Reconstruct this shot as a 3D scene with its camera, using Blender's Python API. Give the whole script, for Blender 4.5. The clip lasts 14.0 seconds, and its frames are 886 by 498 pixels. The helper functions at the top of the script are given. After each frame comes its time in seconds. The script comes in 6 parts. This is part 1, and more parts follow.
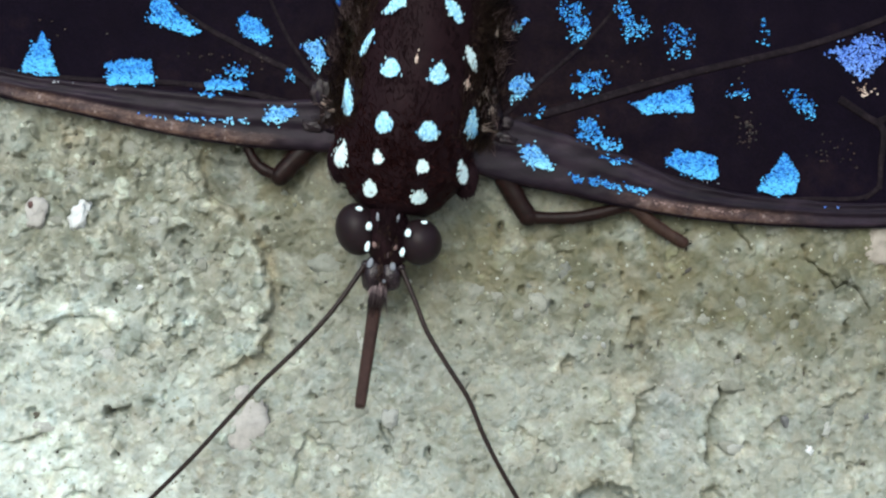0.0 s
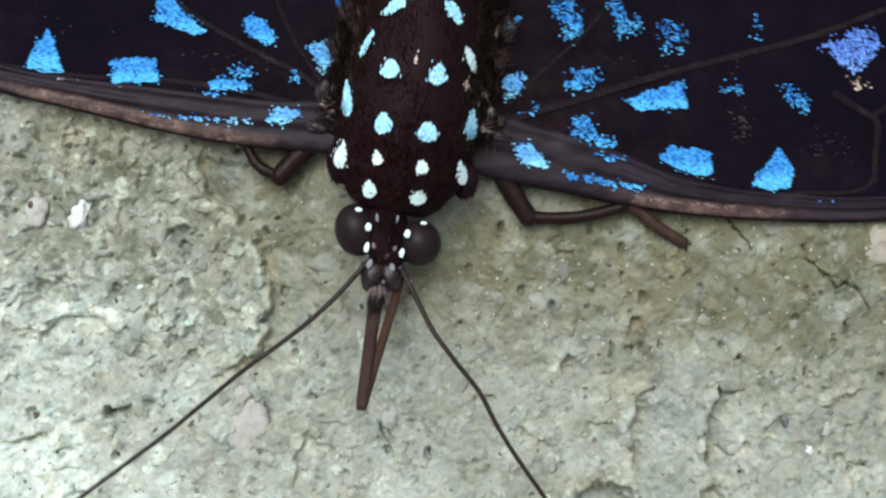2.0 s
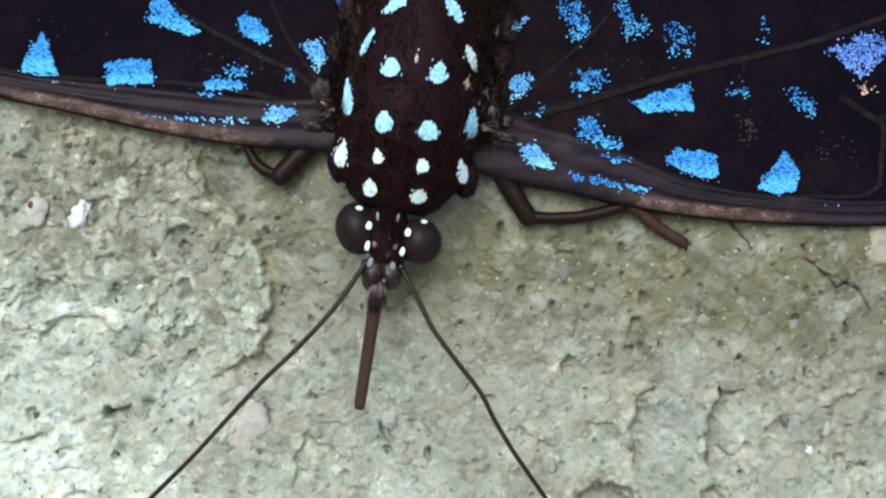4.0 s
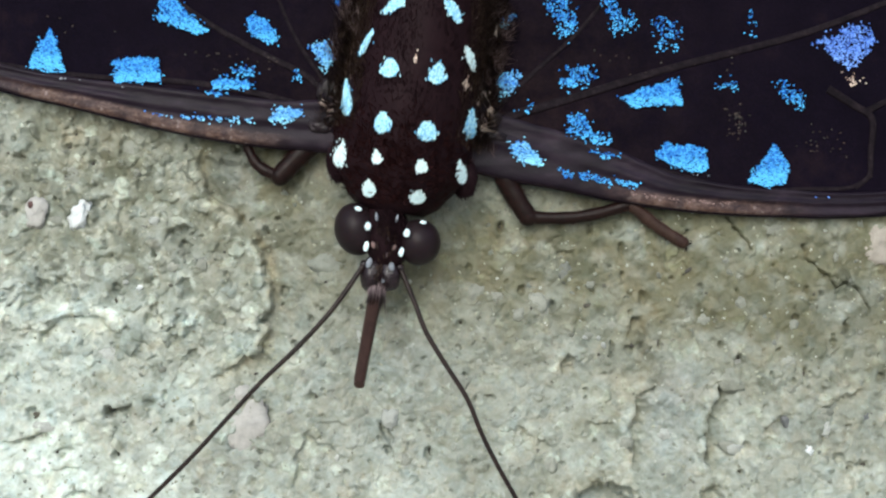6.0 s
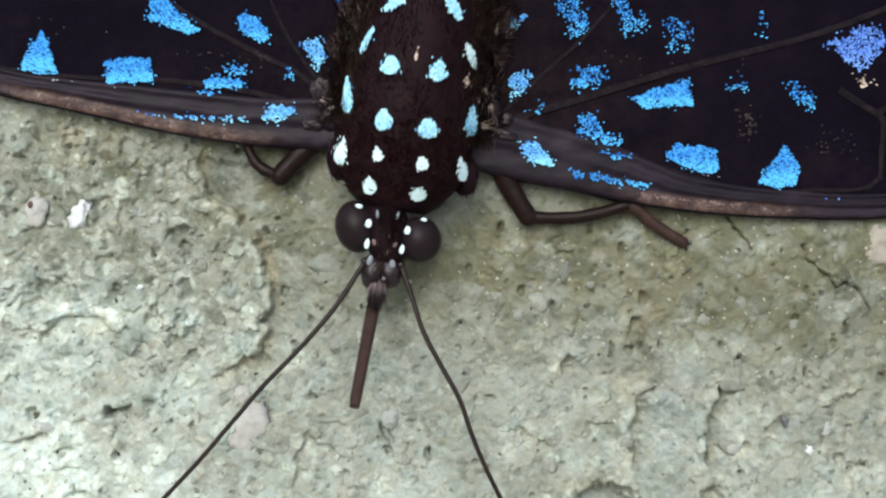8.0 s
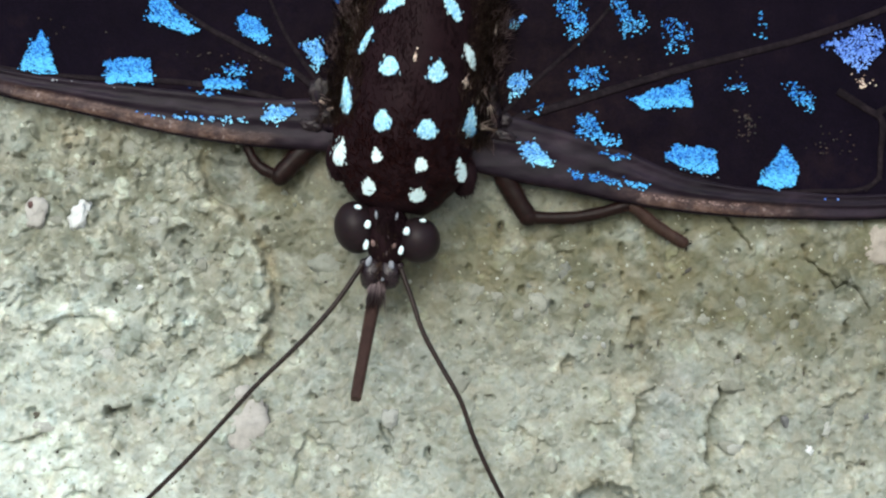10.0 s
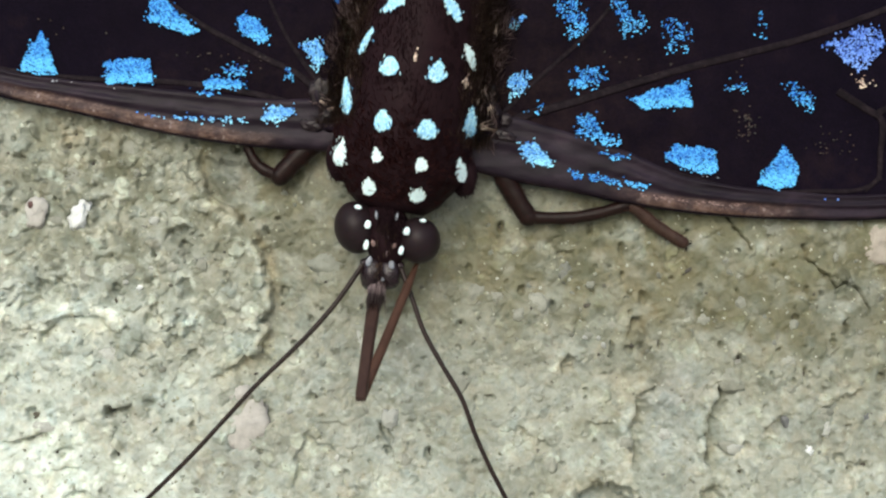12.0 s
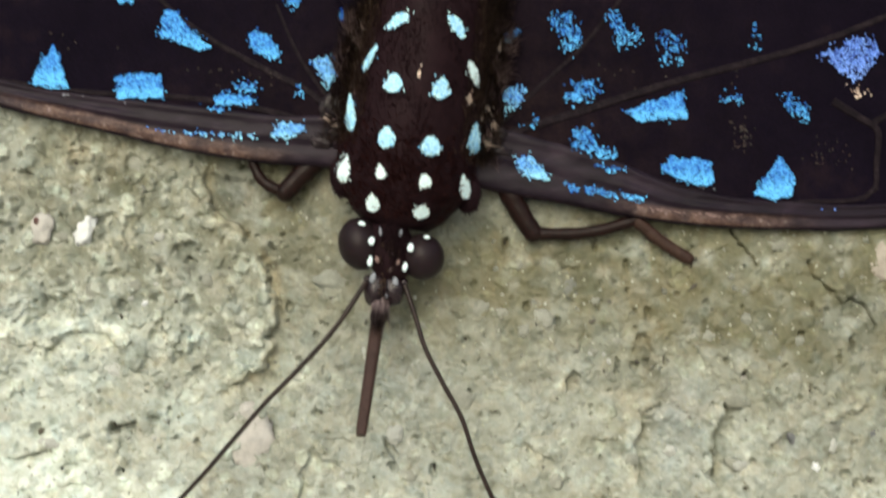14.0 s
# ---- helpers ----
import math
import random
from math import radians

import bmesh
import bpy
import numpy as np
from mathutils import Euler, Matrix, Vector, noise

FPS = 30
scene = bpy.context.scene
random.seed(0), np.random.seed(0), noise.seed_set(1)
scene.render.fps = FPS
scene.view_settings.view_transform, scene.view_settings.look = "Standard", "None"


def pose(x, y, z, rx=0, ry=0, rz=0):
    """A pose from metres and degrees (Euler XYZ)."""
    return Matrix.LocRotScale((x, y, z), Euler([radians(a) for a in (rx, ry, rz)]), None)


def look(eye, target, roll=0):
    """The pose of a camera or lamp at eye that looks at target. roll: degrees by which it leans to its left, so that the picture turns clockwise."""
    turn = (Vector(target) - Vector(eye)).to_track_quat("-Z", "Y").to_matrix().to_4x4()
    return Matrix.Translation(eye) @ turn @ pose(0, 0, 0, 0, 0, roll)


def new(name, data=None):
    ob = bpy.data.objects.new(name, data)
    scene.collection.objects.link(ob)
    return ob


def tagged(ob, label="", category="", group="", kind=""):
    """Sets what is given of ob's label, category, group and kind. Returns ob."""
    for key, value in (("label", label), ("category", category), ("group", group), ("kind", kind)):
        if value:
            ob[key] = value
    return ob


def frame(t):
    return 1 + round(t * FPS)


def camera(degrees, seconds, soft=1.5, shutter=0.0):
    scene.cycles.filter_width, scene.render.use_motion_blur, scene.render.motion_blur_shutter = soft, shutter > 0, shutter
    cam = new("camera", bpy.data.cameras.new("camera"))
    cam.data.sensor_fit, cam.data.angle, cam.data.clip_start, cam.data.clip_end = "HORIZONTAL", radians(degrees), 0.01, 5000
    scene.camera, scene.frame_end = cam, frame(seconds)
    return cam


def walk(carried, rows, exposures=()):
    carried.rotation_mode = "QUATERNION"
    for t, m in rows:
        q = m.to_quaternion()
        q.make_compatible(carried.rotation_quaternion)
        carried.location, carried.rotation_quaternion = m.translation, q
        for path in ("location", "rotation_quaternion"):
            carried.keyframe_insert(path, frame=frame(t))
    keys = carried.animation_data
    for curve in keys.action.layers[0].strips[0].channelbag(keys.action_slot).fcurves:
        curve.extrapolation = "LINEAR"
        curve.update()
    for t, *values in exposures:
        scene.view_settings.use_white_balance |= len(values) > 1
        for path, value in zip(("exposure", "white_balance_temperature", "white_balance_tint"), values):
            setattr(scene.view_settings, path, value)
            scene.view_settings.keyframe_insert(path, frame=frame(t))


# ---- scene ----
# A butterfly clings head down to a rough rendered wall and probes it with its proboscis.
# Lengths below are millimetres: u to the right and v up along the wall, h out of it.
MM = 0.001
HEIGHT = 1.2            # metres from the ground to the middle of the stretch of wall in view
cam = camera(40, 14.0, soft=2.3, shutter=1.0)
EYE = (0.0, -0.03877, HEIGHT)
walk(cam, [
    (0, look(EYE, (0.000000, 0.0, HEIGHT + 0.000000))),
    (13.5, look(EYE, (0.000000, 0.0, HEIGHT + 0.000000))),
    (13.7, look(EYE, (-0.000018, 0.0, HEIGHT + 0.000054))),
    (13.85, look(EYE, (-0.000072, 0.0, HEIGHT + 0.000216))),
    (14.0, look(EYE, (-0.000162, 0.0, HEIGHT + 0.000513))),
], exposures=[(0, -0.05, 5290, 3), (8.2, -0.03, 5350, 3), (10.3, -0.03, 5440, 3.2), (12.5, -0.01, 5780, 3.4), (13.5, -0.02, 5890, 2.8), (14, -0.02, 6040, 2.4)])

# ---- light: an overcast sky in front of the wall ----
world = bpy.data.worlds.new("overcast_sky")
scene.world = world
world.use_nodes = True
sky = world.node_tree.nodes.new("ShaderNodeTexSky")
sky.sky_type, sky.sun_disc = "NISHITA", False
sky.sun_elevation, sky.sun_rotation = radians(30), radians(192)
sky.air_density, sky.dust_density, sky.ozone_density = 1.0, 6.0, 0.6
background = world.node_tree.nodes["Background"]
background.inputs["Strength"].default_value = 0.18
world.node_tree.links.new(sky.outputs[0], background.inputs["Color"])
sun = new("sun", bpy.data.lights.new("sun", "SUN"))
sun.data.energy, sun.data.angle, sun.data.color = 0.72, radians(40), (1.0, 0.96, 0.9)
sun.matrix_world = look((-0.22, -1.0, HEIGHT + 0.4), (0, 0, HEIGHT))


# ---- materials ----
class Nodes:
    """A short way to write a material's node tree."""

    def __init__(self, name, rough=0.6, metal=0.0, specular=0.5):
        self.material = bpy.data.materials.new(name)
        self.material.use_nodes = True
        self.tree = self.material.node_tree
        self.shader = self.tree.nodes["Principled BSDF"]
        self.set("Roughness", rough), self.set("Metallic", metal), self.set("Specular IOR Level", specular)

    def set(self, socket, value):
        if isinstance(value, bpy.types.NodeSocket):
            self.tree.links.new(value, self.shader.inputs[socket])
        else:
            self.shader.inputs[socket].default_value = value

    def add(self, kind):
        return self.tree.nodes.new("ShaderNode" + kind)

    def place(self):
        return self.add("TexCoord").outputs["Object"]

    def noise(self, size, detail=4.0, rough=0.6, warp=0.0, stretch=None):
        """Noise whose largest lumps are about size millimetres wide."""
        node = self.add("TexNoise")
        place = self.place()
        if stretch:
            mapping = self.add("Mapping")
            mapping.inputs["Scale"].default_value = stretch
            self.tree.links.new(place, mapping.inputs["Vector"])
            place = mapping.outputs["Vector"]
        self.tree.links.new(place, node.inputs["Vector"])
        node.inputs["Scale"].default_value = 1 / (size * MM)
        node.inputs["Detail"].default_value, node.inputs["Roughness"].default_value = detail, rough
        node.inputs["Distortion"].default_value = warp
        return node.outputs["Fac"]

    def cells(self, size, feature="F1"):
        node = self.add("TexVoronoi")
        node.feature = feature
        self.tree.links.new(self.place(), node.inputs["Vector"])
        node.inputs["Scale"].default_value = 1 / (size * MM)
        return node

    def ramp(self, fac, *stops):
        node = self.add("ValToRGB")
        bar = node.color_ramp
        while len(bar.elements) < len(stops):
            bar.elements.new(0.5)
        for element, (at, colour) in zip(bar.elements, stops):
            element.position = at
            element.color = (*colour, 1) if len(colour) == 3 else (colour[0],) * 3 + (1,)
        self.tree.links.new(fac, node.inputs["Fac"])
        return node.outputs["Color"]

    def mix(self, fac, a, b, blend="MIX"):
        node = self.add("Mix")
        node.data_type, node.blend_type = "RGBA", blend
        for socket, value in ((node.inputs[0], fac), (node.inputs[6], a), (node.inputs[7], b)):
            if isinstance(value, bpy.types.NodeSocket):
                self.tree.links.new(value, socket)
            else:
                socket.default_value = (*value, 1) if isinstance(value, tuple) else value
        return node.outputs[2]

    def attribute(self, name):
        node = self.add("Attribute")
        node.attribute_name = name
        return node.outputs["Fac"]

    def random(self, islands=False):
        return self.add("NewGeometry").outputs["Random Per Island"] if islands else self.add("ObjectInfo").outputs["Random"]

    def bump(self, fac, depth, strength=1.0):
        node = self.add("Bump")
        node.inputs["Distance"].default_value, node.inputs["Strength"].default_value = depth * MM, strength
        self.tree.links.new(fac, node.inputs["Height"])
        last = self.shader.inputs["Normal"]
        if last.is_linked:
            self.tree.links.new(last.links[0].from_socket, node.inputs["Normal"])
        self.tree.links.new(node.outputs["Normal"], last)


def render_coat():
    """Weathered cement render: sandy, greenish, with pale limy crust, ochre stains, painted light and shade."""
    m = Nodes("weathered_render", rough=0.62, specular=0.4)
    base = m.ramp(m.noise(2.4, 6, 0.7, 0.5), (0.36, (0.2, 0.207, 0.17)), (0.5, (0.249, 0.263, 0.226)), (0.64, (0.314, 0.335, 0.299)))
    base = m.mix(m.ramp(m.noise(4.5, 4, 0.6), (0.45, (0.0,)), (0.6, (0.5,))), base, (0.268, 0.284, 0.255))
    base = m.mix(m.ramp(m.noise(1.5, 5, 0.7, 0.8), (0.53, (0.0,)), (0.66, (0.16,))), base, (0.28, 0.262, 0.19))
    # dirt and painted shade share this olive darkening
    base = m.mix(m.attribute("dirt_shade"), base, (0.12, 0.1185, 0.073))
    base = m.mix(m.attribute("ochre"), base, (0.24, 0.22, 0.148))
    base = m.mix(m.attribute("slate"), base, (0.205, 0.225, 0.215))
    # pale crust and painted brightness share this tint
    base = m.mix(m.attribute("lime_lit"), base, (0.562, 0.62, 0.578))
    tone = m.noise(0.95, 3, 0.6, 1.0)
    base = m.mix(m.ramp(tone, (0.36, (0.6,)), (0.47, (0.0,))), base, m.mix(1.0, base, (0.91, 0.985, 1.04), "MULTIPLY"))
    base = m.mix(m.ramp(tone, (0.55, (0.0,)), (0.66, (0.6,))), base, m.mix(1.0, base, (1.06, 0.97, 0.89), "MULTIPLY"))
    # bits of aggregate, each with a tint of its own
    stone = m.ramp(m.attribute("stone"), (0.05, (0.64, 0.64, 0.6)), (0.3, (0.87, 0.89, 0.9)), (0.5, (1.0, 1.0, 1.0)), (0.64, (1.06, 1.03, 1.0)), (0.8, (1.16, 1.18, 1.16)), (1.0, (1.45, 1.5, 1.48)))
    base = m.mix(1.0, base, stone, "MULTIPLY")
    # mottling by lumps of aggregate and by single sand grains
    for size, low, high in ((0.7, 0.84, 1.13), (0.3, 0.9, 1.09)):
        tint = m.ramp(m.noise(size, 3, 0.6, 1.2), (0.38, (low, low, low * 0.94)), (0.5, (1.0, 1.0, 1.0)), (0.63, (high, high, high)))
        base = m.mix(0.8, base, tint, "MULTIPLY")
    sand = m.cells(0.26)
    tint = m.ramp(sand.outputs["Color"], (0.1, (0.76, 0.74, 0.68)), (0.35, (0.97, 0.97, 0.97)), (0.65, (1.03, 1.03, 1.03)), (0.9, (1.24, 1.23, 1.2)))
    base = m.mix(m.ramp(sand.outputs["Distance"], (0.3, (0.7,)), (0.62, (0.1,))), base, m.mix(1.0, base, tint, "MULTIPLY"))
    specks = m.ramp(m.noise(0.27, 3, 0.55), (0.27, (0.8,)), (0.33, (0.0,)))
    base = m.mix(specks, base, (0.06, 0.058, 0.047))
    flecks = m.ramp(m.noise(0.5, 4, 0.6, 0.8), (0.27, (0.6,)), (0.325, (0.0,)))
    base = m.mix(flecks, base, (0.105, 0.1, 0.078))
    # highlights of glossy grains, painted in as tiny white flecks
    glints = m.ramp(m.noise(0.3, 2, 0.5, 0.6), (0.71, (0.0,)), (0.79, (0.38,)))
    base = m.mix(m.mix(m.attribute("dirt_shade"), glints, (0.0, 0.0, 0.0)), base, (0.66, 0.68, 0.63))
    m.set("Base Color", base)
    m.bump(m.noise(0.3, 4, 0.6), 0.045, 0.7)
    return m.material


def grit(name, low, high, rough=0.55):
    m = Nodes(name, rough=rough, specular=0.5)
    base = m.mix(m.random(), low, high)
    m.set("Base Color", m.mix(m.ramp(m.noise(0.25, 4), (0.35, (0.0,)), (0.7, (0.55,))), base, tuple(0.62 * c for c in low)))
    m.bump(m.noise(0.18, 5, 0.7), 0.06, 0.9)
    return m.material


def loose_grit():
    m = Nodes("loose_sand", rough=0.7, specular=0.4)
    m.set("Base Color", m.ramp(m.random(islands=True), (0.0, (0.14, 0.14, 0.1)), (0.35, (0.32, 0.33, 0.25)), (0.85, (0.3, 0.315, 0.26)), (1.0, (0.42, 0.435, 0.39))))
    m.bump(m.noise(0.08, 3), 0.02, 0.7)
    return m.material


def wing_scales():
    """Black-brown wing membrane under rows of tiny scales, rusty where they are rubbed."""
    m = Nodes("wing_scales", rough=0.75, specular=0.03)
    base = m.ramp(m.noise(1.9, 5, 0.65), (0.32, (0.003, 0.002, 0.0053)), (0.58, (0.0047, 0.0031, 0.0076)), (0.8, (0.0135, 0.0082, 0.0115)))
    base = m.mix(m.attribute("rust"), base, m.ramp(m.noise(0.7, 4, 0.7), (0.36, (0.006, 0.0036, 0.0046)), (0.62, (0.023, 0.0145, 0.013))))
    rows = m.cells(0.075)
    m.set("Base Color", m.mix(0.5, base, m.ramp(rows.outputs["Color"], (0.2, (0.7, 0.7, 0.75)), (0.9, (1.35, 1.3, 1.35))), "MULTIPLY"))
    m.bump(rows.outputs["Distance"], 0.015, 0.5)
    return m.material


def costa_skin():
    """The worn fore edge of the wing, grey-violet to rust brown."""
    m = Nodes("costal_edge", rough=0.5, specular=0.16)
    rust = m.attribute("rust")
    base = m.ramp(m.noise(1.4, 5, 0.6, 0.3, (1.0, 1.0, 2.6)), (0.34, (0.0062, 0.0037, 0.0076)), (0.52, (0.0112, 0.0067, 0.013)), (0.7, (0.0222, 0.0139, 0.0235)))
    worn = m.ramp(m.noise(0.35, 5, 0.7, 0.5, (1.0, 1.0, 2.0)), (0.36, (0.044, 0.025, 0.021)), (0.5, (0.1, 0.061, 0.049)), (0.64, (0.155, 0.108, 0.096)))
    worn = m.mix(m.ramp(m.noise(0.16, 2, 0.5), (0.64, (0.0,)), (0.7, (0.5,))), worn, (0.32, 0.27, 0.26))
    ragged = m.mix(0.7, rust, m.ramp(m.noise(0.8, 4, 0.7), (0.38, (0.0,)), (0.55, (1.0,))), "MULTIPLY")
    m.set("Base Color", m.mix(ragged, base, worn))
    m.bump(m.noise(0.09, 4), 0.02, 0.7)
    return m.material


def vein_skin():
    m = Nodes("wing_vein", rough=0.65, specular=0.06)
    m.set("Base Color", m.ramp(m.noise(0.22, 5, 0.7), (0.38, (0.0052, 0.0037, 0.0054)), (0.52, (0.0108, 0.0075, 0.0102)), (0.68, (0.0215, 0.0158, 0.0195))))
    return m.material


def shimmer(name, deep, bright, rough=0.45, sheen=False):
    """Tiny overlapping scales that differ a little from one to the next."""
    m = Nodes(name, rough=rough, specular=0.3)
    tone = m.random(islands=True)
    if sheen:       # blue gloss of the scales' fine ridges
        m.set("Specular IOR Level", 0.9), m.set("Specular Tint", (0.05, 0.35, 1.0, 1.0))
    if sheen:       # sheen painted in: brighter towards one edge of the patch
        tone = m.mix(0.5, tone, m.attribute("rust"))
    base = m.ramp(tone, (0.16, deep), (0.5, tuple((a + b) / 2 for a, b in zip(deep, bright))), (0.8, bright))
    if sheen:       # a few scales are rubbed dull
        base = m.mix(1.0, base, m.ramp(m.random(islands=True), (0.0, (0.25,)), (0.05, (0.35,)), (0.08, (1.0,))), "MULTIPLY")
    m.set("Base Color", base)
    return m.material


def body_skin(name, dark, light, rough=0.5, size=0.3, gloss=0.25):
    m = Nodes(name, rough=rough, specular=gloss)
    m.set("Base Color", m.ramp(m.noise(size, 4, 0.65), (0.3, dark), (0.72, light)))
    m.bump(m.noise(size * 0.3, 3), 0.02, 0.6)
    return m.material


def eye_skin():
    m = Nodes("compound_eye", rough=0.4, specular=0.12)
    facets = m.cells(0.035)
    m.set("Base Color", m.mix(0.3, m.ramp(m.noise(0.7, 3), (0.3, (0.0132, 0.0085, 0.0105)), (0.7, (0.0215, 0.014, 0.017))), facets.outputs["Color"], "MULTIPLY"))
    m.bump(facets.outputs["Distance"], 0.004, 0.35)
    return m.material


def hair_skin(name, dark, light):
    m = Nodes(name, rough=0.7, specular=0.03)
    m.set("Base Color", m.mix(m.random(islands=True), dark, light))
    return m.material


# unseen ground, kept pale to throw light back up the wall
def bounce_ground():
    m = Nodes("pale_bounce_ground", rough=0.95, specular=0.2)
    m.set("Base Color", m.ramp(m.noise(90, 6, 0.65), (0.3, (0.38, 0.355, 0.3)), (0.7, (0.52, 0.49, 0.43))))
    m.bump(m.noise(12, 5), 3.0)
    return m.material


RENDER_COAT = render_coat()
GRIT_PALE = grit("pale_grit", (0.23, 0.238, 0.198), (0.325, 0.336, 0.29))
GRIT_GREY = grit("grey_grit", (0.215, 0.23, 0.195), (0.27, 0.285, 0.245))
GRIT_PINK = grit("pink_grit", (0.43, 0.42, 0.395), (0.47, 0.455, 0.43))
GRIT_CREAM = grit("cream_grit", (0.325, 0.295, 0.25), (0.37, 0.335, 0.29))
GRIT_SLATE = grit("slate_chip", (0.118, 0.125, 0.132), (0.138, 0.144, 0.15))
GRIT_WHITE = grit("white_quartz", (0.66, 0.7, 0.72), (0.74, 0.76, 0.76), 0.35)
GRIT_PEARL = grit("pearly_grit", (0.37, 0.385, 0.355), (0.45, 0.465, 0.435), 0.45)
GRIT_PINK_GREY = grit("pinkish_grey_grit", (0.255, 0.258, 0.235), (0.29, 0.29, 0.268))
GRIT_SLATE_GREEN = grit("green_slate_chip", (0.15, 0.158, 0.14), (0.18, 0.188, 0.165))
GRIT_BLACK = grit("dark_mineral_or_hole", (0.045, 0.04, 0.032), (0.1, 0.09, 0.07))
GRIT_DARK = grit("dark_red_grit", (0.07, 0.03, 0.025), (0.1, 0.045, 0.04))
LOOSE = loose_grit()
WING = wing_scales()
COSTA = costa_skin()
VEIN = vein_skin()
BLUE = shimmer("blue_scales", (0.003, 0.024, 0.36), (0.17, 0.56, 1.0), sheen=True)
CYAN = shimmer("pale_blue_scales", (0.01, 0.09, 0.58), (0.38, 0.8, 1.0), sheen=True)
VIOLET = shimmer("violet_blue_scales", (0.04, 0.07, 0.42), (0.26, 0.43, 1.0), sheen=True)
ICE = shimmer("ice_blue_scales", (0.16, 0.46, 0.82), (0.6, 0.92, 1.0))
WHITE = shimmer("white_scales", (0.6, 0.8, 0.86), (0.8, 0.95, 0.98))
CREAM = shimmer("cream_scales", (0.3, 0.2, 0.16), (0.75, 0.62, 0.52))
CREAM_DIM = shimmer("dull_cream_scales", (0.1, 0.06, 0.055), (0.22, 0.15, 0.14))
RUST = shimmer("rust_scales", (0.006, 0.0032, 0.0034), (0.034, 0.018, 0.016))
THORAX = body_skin("thorax_skin", (0.0108, 0.0056, 0.0074), (0.0176, 0.0088, 0.0112), gloss=0.04)
LEG = body_skin("leg_skin", (0.0065, 0.0034, 0.0032), (0.017, 0.0086, 0.0075), 0.38, gloss=0.14)
TARSUS = body_skin("tarsus_skin", (0.022, 0.0115, 0.0085), (0.05, 0.027, 0.02), 0.5)
TUBE = body_skin("proboscis_skin", (0.024, 0.0128, 0.0105), (0.05, 0.0275, 0.0218), 0.5, 0.2)
TUBE_TIP = body_skin("proboscis_tip_skin", (0.034, 0.0155, 0.0095), (0.066, 0.032, 0.02), 0.48, 0.2)
HORN = body_skin("antenna_skin", (0.009, 0.0052, 0.0045), (0.024, 0.0135, 0.0115), 0.45, 0.2)
PALP = body_skin("palp_skin", (0.0078, 0.0045, 0.006), (0.022, 0.0132, 0.0175), 0.26, 0.12, 0.4)
EYE_SKIN = eye_skin()
PLATE = body_skin("joint_plate_skin", (0.0065, 0.0042, 0.0058), (0.025, 0.0165, 0.021), 0.36, 0.16, 0.25)
FUR = hair_skin("dark_fur", (0.0115, 0.0062, 0.0083), (0.017, 0.0086, 0.0111))
FUR_RED = hair_skin("dark_red_fur", (0.016, 0.006, 0.0068), (0.034, 0.013, 0.013))
FUR_BROWN = hair_skin("brown_fur", (0.019, 0.0122, 0.0096), (0.062, 0.042, 0.03))
FUR_PALE = hair_skin("pale_fur", (0.07, 0.046, 0.046), (0.26, 0.19, 0.185))
FUR_PINK = hair_skin("pale_pink_fur", (0.08, 0.058, 0.062), (0.36, 0.29, 0.295))
FUR_CREAM = hair_skin("cream_fur", (0.14, 0.1, 0.085), (0.5, 0.42, 0.36))
GREY = shimmer("grey_scales", (0.12, 0.125, 0.15), (0.3, 0.33, 0.38))
BOUNCE_GROUND = bounce_ground()


# ---- builders ----
def world_place(p):
    return Vector((p[0] * MM, -p[2] * MM, p[1] * MM))


